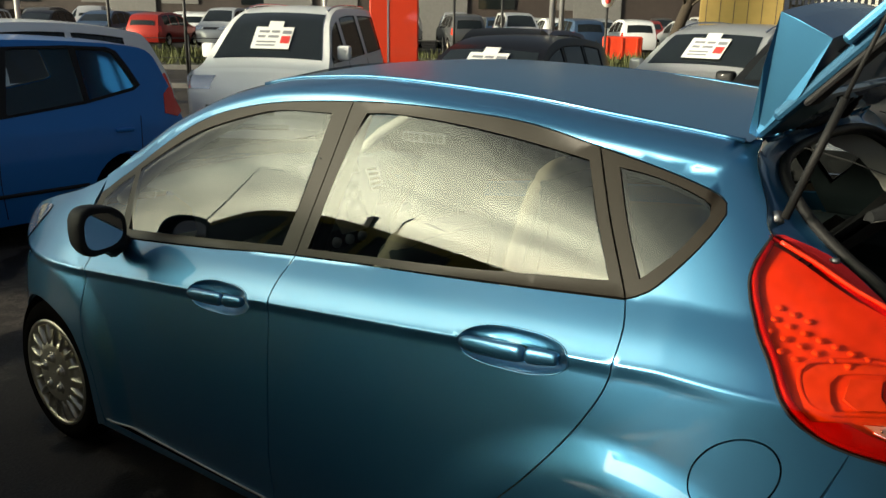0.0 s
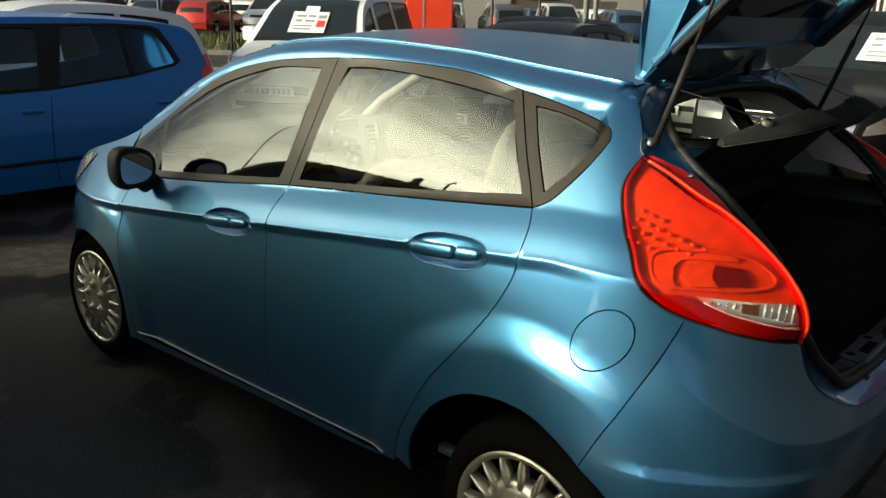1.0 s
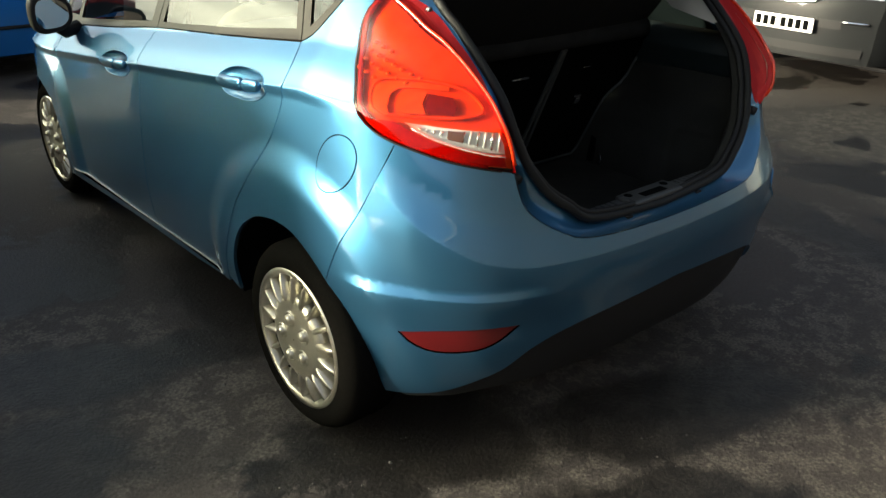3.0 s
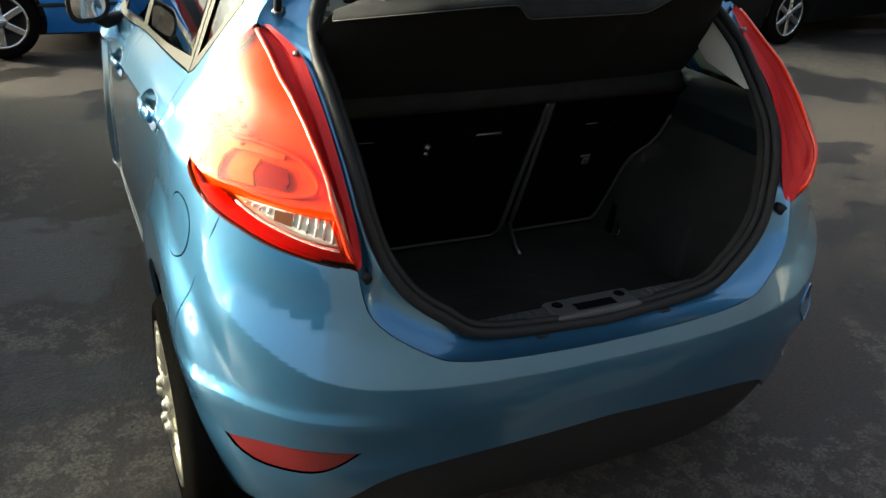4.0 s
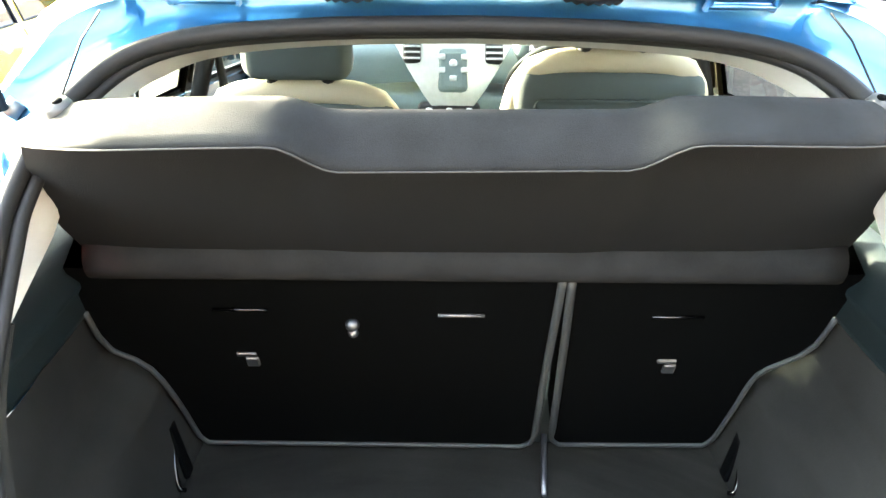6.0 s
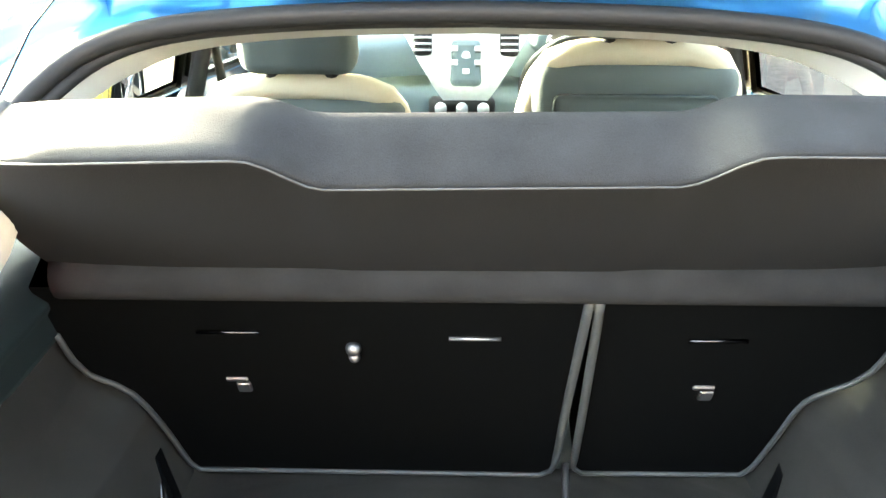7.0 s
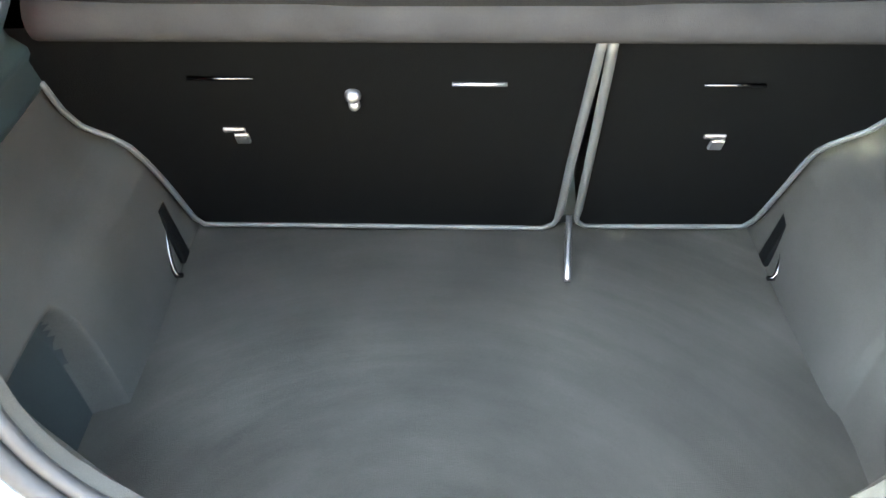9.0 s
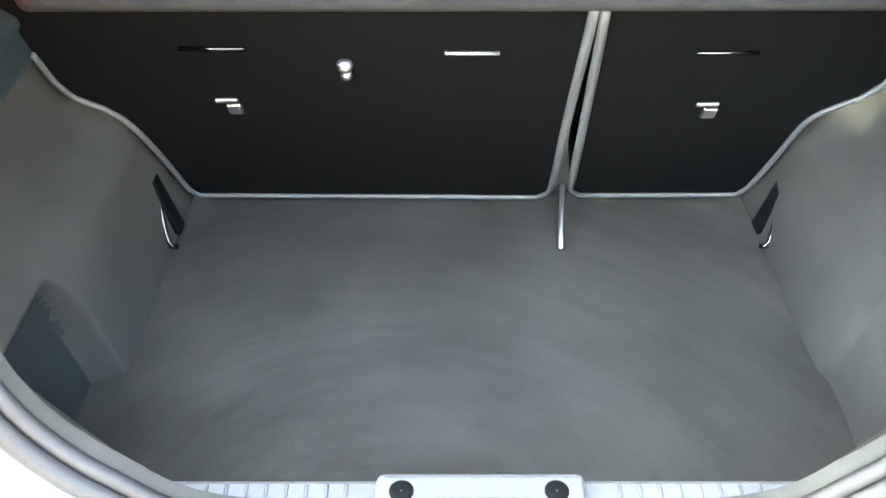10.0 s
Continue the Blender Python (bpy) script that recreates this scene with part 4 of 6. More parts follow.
def on_seat(x, z, proud=0.0):
    p = seat_plane(x, z)[0]
    return Vector(p + proud * np.array((0, -.903, -.429)))


left_board = smooth_line([(-.50, .546), (-.10, .541), (.13, .537)], .05) + smooth_line([(.13, .537), (.148, .552), (.154, .60), (.151, .76), (.150, .96), (.149, 1.045)])[1:] + [(-.61, 1.045)] + smooth_line([(-.610, .945), (-.609, .883), (-.598, .846), (-.566, .820), (-.546, .793), (-.536, .759), (-.523, .678), (-.512, .57), (-.50, .546)])[:-1]
right_board = smooth_line([(.207, .545), (.191, .562), (.186, .61), (.178, .77), (.167, .97), (.162, 1.045)])[::-1] + smooth_line([(.207, .545), (.35, .545), (.50, .546)], .05)[1:] + smooth_line([(.50, .546), (.513, .57), (.521, .678), (.525, .765), (.540, .806), (.583, .843), (.600, .875), (.605, .945)])[1:] + [(.61, 1.045)]
for nm, lp, lab in (("rear_seat_back", left_board, "wide black rear seat back board with grey piping"), ("rear_seat_back", right_board, "narrow black rear seat back board with grey piping")):
    b = panel(nm, lp, BOARD, CAR, seat_plane, step=.06, rim=.09, face=(0, -1, -.3), label=lab)
    k0 = max(range(len(lp)), key=lambda i: np.hypot(lp[i][0] - lp[i - 1][0], lp[i][1] - lp[i - 1][1]) if lp[i][1] > .85 and lp[i - 1][1] > .85 else 0)
    run = [lp[(k0 + i) % len(lp)] for i in range(len(lp))]
    run = [q for q in run if q[1] < 1.044]
    tube([on_seat(q[0], q[1], .003) for q in run], .0060, PIPING, "piping", b, 7, label="light grey piping round the seat back", taper=[.0075 if .12 < q[0] < .20 and q[1] > .58 else .0050 for q in run])
    if lp is left_board:
        host = b
    # recessed metal parts in the board
    xs = ((-.405, -.315, .955), (-.042, .034, .945)) if lp is left_board else ((.305, .39, .945),)
    for x0, x1, z in xs:
        # outer bars take the darker metal, so their weaker gleam is in the colour
        tube([on_seat(x0, z, .003), on_seat(x1, z, .003)], .0034, STEEL if abs(x0) < .1 else DARK_CHROME, "slot_bar", b, 8, label="steel bar of a slot in the seat back")
    lx, lz = (-.366, .824) if lp is left_board else (.364, .812)
    m = Matrix.Translation(on_seat(lx, lz)) @ Matrix.Rotation(radians(25.4), 4, "X")
    part("anchor_cap", rbox(-.022, .012, -.004, .002, .008, .018, .002, 1, m), STEEL, b, "steel anchor bracket")
    part("anchor_plate", rbox(-.008, .014, -.005, .002, -.022, .004, .002, 1, m), STEEL, b)
for k, dz in ((.012, 0), (.009, -.021)):
    bm = bmesh.new()
    bmesh.ops.create_uvsphere(bm, u_segments=12, v_segments=8, radius=k)
    bmesh.ops.translate(bm, verts=bm.verts, vec=on_seat(-.182, .921 + dz, .004))
    part("lock_knob", bm, STEEL, host, "round steel lock knob", True)

# boot floor: a carpet with soft waves
fx, fy = np.linspace(-.60, .60, 36), np.linspace(-.50, .235, 26)
V = [(x * (1 if y > -.30 else 1 - .35 * ((-.30 - y) / .2) ** 2), y, .52 + .006 * noise.noise((x * 4, y * 4, 0)) + .003 * noise.noise((x * 11, y * 9, 3))) for y in fy for x in fx]
Fc = [(j * 36 + i, j * 36 + i + 1, (j + 1) * 36 + i + 1, (j + 1) * 36 + i) for j in range(25) for i in range(35)]
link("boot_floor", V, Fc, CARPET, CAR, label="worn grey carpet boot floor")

# side trims over the wheel arches


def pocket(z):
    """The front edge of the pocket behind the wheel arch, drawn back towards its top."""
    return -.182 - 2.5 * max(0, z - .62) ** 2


for sx in (-1, 1):
    rings = []
    for y in list(np.linspace(-.50, -.26, 9)) + list(np.linspace(-.25, -.16, 30)) + list(np.linspace(-.145, .22, 14)):
        a = np.clip((y + .30) / .38, 0, 1)
        a = a * a * (3 - 2 * a)
        prof = []
        for t in np.linspace(0, 1, 64):
            arch = np.interp(t, [0, .25, .5, .58, .64, .74, 1], [.520, .533, .548, .570, .606, .622, .628])
            rear = np.interp(t, [0, .2, .45, .6, .75, 1], [.527, .548, .572, .586, .600, .608])
            z = .512 + .425 * t
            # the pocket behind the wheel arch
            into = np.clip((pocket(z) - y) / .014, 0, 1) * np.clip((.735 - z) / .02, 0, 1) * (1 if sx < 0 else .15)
            x = arch * a + rear * (1 - a) + .05 * into
            x += .004 * noise.noise((y * 6, z * 6, sx))
            prof.append((sx * x, y - .16 * (.76 - z) * float(np.clip((-.12 - y) / .10, 0, 1)), z))
        rings.append(prof)
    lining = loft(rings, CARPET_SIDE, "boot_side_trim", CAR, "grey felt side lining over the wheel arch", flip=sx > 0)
    # faces inside the recess get the felt with shade painted in
    lining.data.materials.append(SHADED_FELT)
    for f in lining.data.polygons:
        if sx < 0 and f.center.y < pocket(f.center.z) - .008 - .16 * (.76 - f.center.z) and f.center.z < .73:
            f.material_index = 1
    # moulded panel under the quarter window
    rings = []
    for y in np.linspace(-.385, .16, 14):
        t = np.clip((y + .385) / .12, 0, 1)
        o = .618 + .010 * (1 - t)
        rings.append([(sx * (o + .025), y, .922), (sx * (o - .002), y, .930), (sx * (o - .008), y, .945), (sx * (o - .010), y, .985), (sx * (o - .020), y, 1.0), (sx * (o - .022), y, 1.012), (sx * (o - .006), y, 1.035), (sx * (o + .004), y, 1.066), (sx * (o + .05), y, 1.074)])
    loft(rings, TEAL_TRIM, "side_panel", CAR, "dark teal plastic panel beside the parcel shelf", flip=sx > 0)
    # seat striker
    part("striker_recess", rbox(sx * .533 - .006, sx * .533 + .006, .098, .132, .528, .65, .004, 1, Matrix.Translation((sx * .533, .1, .6)) @ Matrix.Rotation(sx * radians(12), 4, "Y") @ Matrix.Translation((-sx * .533, -.1, -.6))), BOARD, CAR, "black belt slot beside the seat back")
    tube(smooth_line([(sx * .549, .125, .625), (sx * .536, .098, .60), (sx * .528, .072, .56), (sx * .520, .062, .537), (sx * .512, .068, .532)], .01), .0048, DARK_CHROME, "striker_loop", CAR, 8, label="chrome seat striker loop")
tube([on_seat(.170, .60, .012), (.166, .10, .535), (.163, .065, .527)], .006, STEEL, "belt_guide", CAR, 8, label="thin steel rod between the seat backs")

# lining from the seal to the carpet
n5 = 5
half_seal = dense(SEAL, n5)
low_half = half_seal[7 * n5 + 3:]
s_low = [np.array(q) for q in low_half] + [np.array((-q[0], q[1], q[2])) for q in low_half[-2::-1]]
r1 = [q * np.array((.965, 1, 1)) + np.array((0, .012, .006)) for q in s_low]
r2 = [q * np.array((.962, 1, 1)) + np.array((0, .034, .004 if q[2] < .8 else 0)) for q in s_low]
r3, r4 = [], []
for q in s_low:
    w = float(np.clip((.80 - q[2]) / .06, 0, 1))
    r3.append(w * np.array((q[0] * .945, q[1] + .048, max(.51, q[2] - .06))) + (1 - w) * np.array((q[0] * 1.01, q[1] + .055, q[2])))
    r4.append(w * np.array((q[0] * .93, q[1] + .058, .505)) + (1 - w) * np.array((q[0] * 1.12, q[1] + .062, q[2])))
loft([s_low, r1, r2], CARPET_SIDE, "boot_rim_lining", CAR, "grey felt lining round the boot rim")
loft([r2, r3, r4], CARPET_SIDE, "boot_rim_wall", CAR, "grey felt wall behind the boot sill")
up = half_seal[:7 * n5 + 4]
for sx in (-1, 1):
    u1 = [np.array((q[0] * -sx, q[1], q[2])) for q in up]
    a = [q * np.array((.97, 1, 1)) + np.array((0, .012, -.008)) for q in u1]
    b = [np.array((q[0] * (.955 + .38 * max(0, 1.3 - q[2])), q[1] + .11 + .12 * float(np.clip((1.32 - q[2]) / .14, 0, 1)), q[2] - .005 - .042 * float(np.clip((q[2] - 1.25) / .12, 0, 1)) + .03 * float(np.clip((1.25 - q[2]) / .1, 0, 1)))) for q in u1]
    loft([u1, a, b], CREAM, "pillar_trim", CAR, "light grey pillar and header trim", flip=sx < 0)
# sill trim with its striker cover
sill = part("sill_trim", rbox(-.385, .385, -.560, -.509, .688, .7045, .006), PLATE_GREY, CAR, "grey plastic sill trim")
for sx in (-1, 1):
    for k in range(8):
        x = sx * (.150 + .022 * k)
        part("vent_slit", rbox(x - .0022, x + .0022, -.542, -.515, .7035, .7060, .001, 1), SLIT, sill)
cover = part("latch_cover", rbox(-.118, .112, -.584, -.505, .694, .716, .010, 3), PLATE_GREY, CAR, "grey plastic latch cover with two round holes")
for x in (-.089, .079):
    lp = lathe([(.001, 0), (.0125, 0), (.0135, .001)], BOARD, "hole", cover, 20, label="dark round hole")
    lp.rotation_euler, lp.location = (0, radians(90), 0), (x, -.531, .7170)
part("latch_slot", rbox(-.055, .05, -.568, -.540, .7155, .7178, .001, 1), BOARD, cover)

# parcel shelf, lifted at the back by its strings
def shelf_y(x):
    return .079 * x


def dip(x):
    t = np.clip((.205 - abs(x)) / .06, 0, 1)
    return t * t * (3 - 2 * t)


sxs = np.linspace(-1, 1, 81)
# the lip's two edges out from the middle part
TOP_Y, TOP_Z = spline([0, .2, .36, .45, .52], [-.345, -.345, -.335, -.30, -.235]), spline([0, .2, .36, .45, .52], [1.393, 1.393, 1.388, 1.372, 1.335])
LOW_Y, LOW_Z = spline([0, .2, .36, .45, .53], [-.43, -.43, -.405, -.345, -.245]), spline([0, .2, .36, .45, .53], [1.368, 1.368, 1.358, 1.342, 1.318])


def lip_top(x):
    d, a = dip(x), abs(x)
    return np.array((x, float(TOP_Y(a)) - .015 * d + shelf_y(x) * .6, float(TOP_Z(a)) - .004 - .010 * d))


def lip_low(x):
    d, a = dip(x), abs(x)
    return np.array((x, float(LOW_Y(a)) + .030 * d + shelf_y(x) * .6, float(LOW_Z(a)) - .035 * d))


rings_top, rings_under = [], []
front = (.005, 1.060, .565)
for t in np.linspace(0, 1, 9):
    w = front[2] + (.52 - front[2]) * t + .025 * math.sin(math.pi * t)
    ra, rb = [], []
    for s in sxs:
        q, f = lip_top(.52 * s), np.array((w * s, front[0], front[1]))
        p = f + (q - f) * t
        ra.append((w * s, p[1], p[2]))
        rb.append((w * s, p[1] - .006, p[2] - .022 - .008 * math.sin(math.pi * t) * (1 - abs(s) ** 6)))
    rings_top.append(ra)
    rings_under.append(rb)
shelf = loft(rings_top, SHELF, "parcel_shelf", CAR, "charcoal felt parcel shelf hung on two strings", flip=False)
loft(rings_under, SHELF_UNDER, "shelf_underside", shelf, "black moulded underside of the shelf", flip=True)
lip = []
for k, h in ((-.10, -.004), (0, .003), (.2, .006), (.5, .006), (.8, .003), (.96, .001), (1.0, -.003), (.97, -.007), (.7, -.007), (.1, -.014)):
    row = []
    for s in sxs:
        a, b = lip_top(.52 * s), lip_low(.526 * s)
        row.append(a + (b - a) * k + np.array((0, -h * .5, h)))
    lip.append(row)
loft(lip, SHELF, "shelf_lip", shelf, "grey felt rear lip of the shelf with a dipped middle")
tube([q + np.array((0, -.001, -.001)) for q in lip[6]], .0011, SHELF_EDGE, "lip_edge", shelf, 5, label="pale frayed edge of the felt lip")
for e in (0, -1):
    bm = bmesh.new()
    bm.faces.new([bm.verts.new(r[e]) for r in lip])
    part("lip_end", bm, SHELF, shelf)
tube([(front[2] * s, -.034, 1.066) for s in np.linspace(-1, 1, 30)], .036, SHELF, "shelf_front_edge", shelf, 14, label="rounded grey front edge of the shelf")
for sx in (-1, 1):
    kx = sx * .435
    ky, kz = (-.335 if sx < 0 else -.285), 1.366
    tube([(kx, ky, kz - .01), (kx, ky - .004, kz + .008), (kx, ky - .006, kz + .014)], .012, KNOB, "string_knob", shelf, 16, label="round grey string knob", taper=[.014, .016, .012])
    tube([(kx, ky - .0055, kz + .0135), (kx, ky - .0063, kz + .0152)], .006, BOARD, "knob_hole", shelf, 12)
    tube([(kx, ky - .004, kz + .008), (kx * 1.05, ky + .13, kz + .05), (kx * 1.07, ky + .22, kz + .07)], .0015, RUBBER, "string", shelf, 5, label="thin black lifting string")
    tube([(sx * .556, front[0] + .005, 1.05), (sx * .592, front[0] + .005, 1.05)], .016, PLASTIC, "pivot", shelf, 14, label="round black shelf pivot")

# linings and cabin
for right in (False, True):
    for lp, o in ((front_door_loop, -.075), (rear_door_loop, -.075)):
        panel("door_lining", inset(lp, .015), DASH, CAR, side, off=o, rim=0, step=.08, right=right, label="dark grey door lining")
    panel("pillar_lining", [(.26, 1.41), (.13, 1.10), (.10, 1.03), (-.20, 1.03), (-.20, 1.12), (-.10, 1.28), (-.05, 1.38)], TEAL_TRIM, CAR, side, [inset(quarter_glass, .004)], off=-.03, rim=0, right=right, label="dark rear pillar lining")
    lx = 1 if right else -1
    tube([(lx * .575, 1.01, 1.44), (lx * .645, 1.065, 1.20), (lx * .71, 1.10, 1.0), (lx * .72, 1.10, .4)], .024, PLASTIC, "door_pillar", CAR, 10, label="black centre pillar lining")
    tube([(lx * .50, 1.45, 1.44), (lx * .57, 2.0, 1.17), (lx * .60, 2.25, 1.0)], .022, CREAM, "windscreen_pillar", CAR, 8, label="light windscreen pillar lining")
    tube(smooth_line([(lx * .66, 1.10, 1.30), (lx * .63, 1.12, 1.0), (lx * .60, 1.10, .6)], .1), .012, RUBBER, "seat_belt", CAR, 6, label="dark seat belt")
hy = np.linspace(.08, 1.5, 14)
strip(hy, ztop(hy) + .028, half(hy, ztop(hy) + .04) - .03, .035, CREAM, "roof_lining", CAR, "light grey roof lining")
part("cabin_floor", rbox(-.72, .72, .25, 2.6, .27, .30, .01), DASH, CAR, "dark cabin floor")
part("rear_bench", rbox(-.66, .66, .28, .80, .32, .62, .06, 3), SEAT_FABRIC, CAR, "grey rear seat cushion")


def front_seat(xc, lift):
    y = 1.02
    lean = Matrix.Translation((xc, y, .565 + lift)) @ Matrix.Rotation(radians(14), 4, "X")
    back = part("front_seat", rbox(-.245, .245, -.06, .05, -.08, .53, .055, 4, lean), SEAT_FABRIC, CAR, "grey-green front seat with cream bolsters", True)
    rim = smooth_line([(-.235, .0, .0), (-.245, .0, .30), (-.215, .0, .48), (-.15, .0, .535), (0, 0, .545), (.15, .0, .535), (.215, .0, .48), (.245, .0, .30), (.235, .0, .0)], .03)
    tube([lean @ Vector(q) for q in rim], .034, SEAT_CREAM, "bolster", back, 10, label="cream padded seat edge")
    part("seat_pocket", rbox(-.19, .19, -.075, -.058, .02, .47, .02, 3, lean), SEAT_FABRIC, back, "ribbed grey-green seat back cover", True)
    for x in (-.07, .07):
        tube([lean @ Vector((x, 0, .52)), lean @ Vector((x, 0, .63))], .008, STEEL, "headrest_post", back, 8)
        tube([lean @ Vector((x, 0, .555)), lean @ Vector((x, 0, .585))], .017, PLASTIC, "post_guide", back, 10)
    part("headrest", rbox(-.135, .135, -.05, .05, .585, .78, .04, 4, lean), SEAT_FABRIC, back, "grey-green headrest", True)
    part("cushion", rbox(xc - .25, xc + .25, y, y + .5, .34, .56, .06, 3), SEAT_FABRIC, back, "", True)


front_seat(-.385, 0.0)
front_seat(.385, .085)
rings = []
for y, w, z1 in ((1.72, .70, .90), (1.70, .66, 1.0), (1.78, .62, 1.06), (1.95, .58, 1.08), (2.25, .54, 1.06)):
    rings.append([(x, y + .05 * (1 - (x / .7) ** 2), z1 + .02 * math.cos(x * 4)) for x in np.linspace(-w, w, 25)])
dash = loft(rings, DASH, "dashboard", CAR, "grey-green dashboard with silver centre console")
part("lower_dash", rbox(-.70, .70, 1.74, 2.1, .5, .88, .05, 3), DASH, dash, "", True)
tilt = Matrix.Translation((.01, 1.655, 1.005)) @ Matrix.Rotation(radians(-20), 4, "X") @ Matrix.Diagonal((1.2, 1, 1.1, 1))
rows = []
for z, w, d in ((.135, .150, .035), (.12, .175, 0), (.06, .165, -.012), (-.02, .125, -.014), (-.09, .085, -.010), (-.125, .060, .012)):
    rows.append([tilt @ Vector((w * u, d + .012 * abs(u) ** 3, z)) for u in np.linspace(-1, 1, 13)])
loft(rows, DASH_SILVER, "centre_console", dash, "silver tapering centre console", flip=True)
for x in (-.115, .115):
    part("air_vent", rbox(x - .026, x + .026, -.018, .01, .0, .085, .012, 2, tilt), PLASTIC, dash, "black air vent")
    for k in range(4):
        part("vent_slat", rbox(x - .023, x + .023, -.022, -.015, .012 + .018 * k, .018 + .018 * k, .001, 1, tilt), DASH_SILVER, dash)
part("display", rbox(-.06, .06, -.016, .01, .075, .115, .006, 2, tilt), BOARD, dash, "dark display")
part("button_panel", rbox(-.045, .045, -.020, .01, -.09, .05, .02, 3, tilt), DASH, dash, "rounded button panel")
for k, (x, z) in enumerate(((-.04, .02), (.04, .02), (-.04, -.02), (.04, -.02), (0, -.045))):
    part("button", rbox(x * .8 - .010, x * .8 + .010, -.025, 0, z - .008, z + .008, .003, 2, tilt), DASH_SILVER, dash)
knob = lathe([(.001, -.02), (.014, -.018), (.016, 0)], DASH_SILVER, "volume_knob", dash, 18)
knob.rotation_euler, knob.location = (0, 0, radians(90)), (.01, 1.652, 1.01)
part("heater_panel", rbox(-.11, .11, 1.66, 1.72, .80, .865, .02, 3), PLASTIC, dash, "black heater controls", True)
for x in (-.07, 0, .07):
    tube([(x, 1.645, .833), (x, 1.665, .833)], .020, DASH_SILVER, "heater_knob", dash, 14)
wc = Vector((.375, 1.58, .93))
tw = Matrix.Translation(wc) @ Matrix.Rotation(radians(-65), 4, "X")
wheel_rim = tube([tw @ Vector((.185 * math.cos(a), .185 * math.sin(a), 0)) for a in np.linspace(0, 2 * math.pi, 40, endpoint=False)], .015, PLASTIC, "steering_wheel", CAR, 8, closed=True, label="black steering wheel with silver spokes")
for a in (0, math.pi, -math.pi / 2):
    tube([tw @ Vector((0, 0, .01)), tw @ Vector((.18 * math.cos(a), .18 * math.sin(a), 0))], .014, DASH_SILVER, "spoke", wheel_rim, 8)
part("airbag_cover", rbox(-.07, .07, -.06, .06, -.015, .03, .025, 3, tw), PLASTIC, wheel_rim, "", True)
part("instrument_hood", rbox(.22, .53, 1.70, 1.95, 1.0, 1.10, .04, 3), DASH, dash, "", True)
for x in (.31, .44):
    tube([(x, 1.695, 1.04), (x, 1.70, 1.04)], .042, CHROME, "dial", dash, 20)
tube([(0, 1.62, 1.43), (0, 1.60, 1.38)], .012, PLASTIC, "mirror_arm", CAR, 8)
part("inner_mirror", rbox(-.12, .12, 1.57, 1.60, 1.33, 1.39, .015, 3), PLASTIC, CAR, "black rear-view mirror", True)

# open tailgate
gate_m = Matrix.Translation((0, -.03, 1.452)) @ Matrix(((1, 0, 0, 0), (0, -.69, .724, 0), (0, .724, .69, 0), (0, 0, 0, 1)))
gate = part("tailgate", rbox(-.53, .53, .005, .13, -.012, .03, .012, 2, gate_m), PAINT, CAR, "raised teal-blue tailgate with rear window")
for sx in (-1, 1):
    part("gate_rail", rbox(min(sx * .455, sx * .565), max(sx * .455, sx * .565), .25, .66, .012, .036, .008, 2, gate_m), PAINT, gate)
    # same paint as the rail in reality; its shade is in the darker copy
    part("gate_frame", rbox(min(sx * .43, sx * .545), max(sx * .43, sx * .545), .06, .66, -.010, .016, .010, 2, gate_m), PAINT_SHADED, gate, "shaded inner frame of the tailgate")
    part("gate_rail_lining", rbox(min(sx * .47, sx * .55), max(sx * .47, sx * .55), .12, .62, -.024, -.008, .008, 2, gate_m), PLASTIC, gate, "black rail lining")
part("gate_skin", rbox(-.57, .57, .60, .96, -.002, .06, .02, 3, gate_m), PAINT, gate, "lower tailgate panel")
part("gate_lining", rbox(-.52, .52, .62, .94, -.035, -.003, .015, 3, gate_m), PLASTIC, gate, "black tailgate lining")
link("rear_window", [gate_m @ Vector(q) for q in ((-.46, .12, .034), (.46, .12, .034), (.46, .61, .034), (-.46, .61, .034))], [(0, 1, 2, 3)], GLASS_DARK, gate, label="dark tinted rear window")
part("wiper_motor", rbox(-.09, .09, .60, .68, -.06, -.02, .02, 3, gate_m), PLASTIC, gate, "black wiper motor cover")
rings = []
for s in np.linspace(-1, 1, 15):
    x, c = .565 * s, .03 * (1 - s * s)
    rings.append([(x * .93, -.018, 1.462 + c * .3), (x, -.045 + c * .2, 1.60 + c * .5), (x, -.066 + c * .3, 1.702 + c), (x, -.10, 1.688 + c), (x, -.165, 1.655 + c), (x * .97, -.115, 1.545), (x * .93, -.035, 1.455)])
sp = loft(rings, PAINT, "spoiler", gate, "teal-blue roof spoiler on the tailgate", closed=True, smooth=False)
for r in (rings[0], rings[-1]):
    bm = bmesh.new()
    bm.faces.new([bm.verts.new(q) for q in r])
    part("spoiler_end", bm, PAINT, gate)
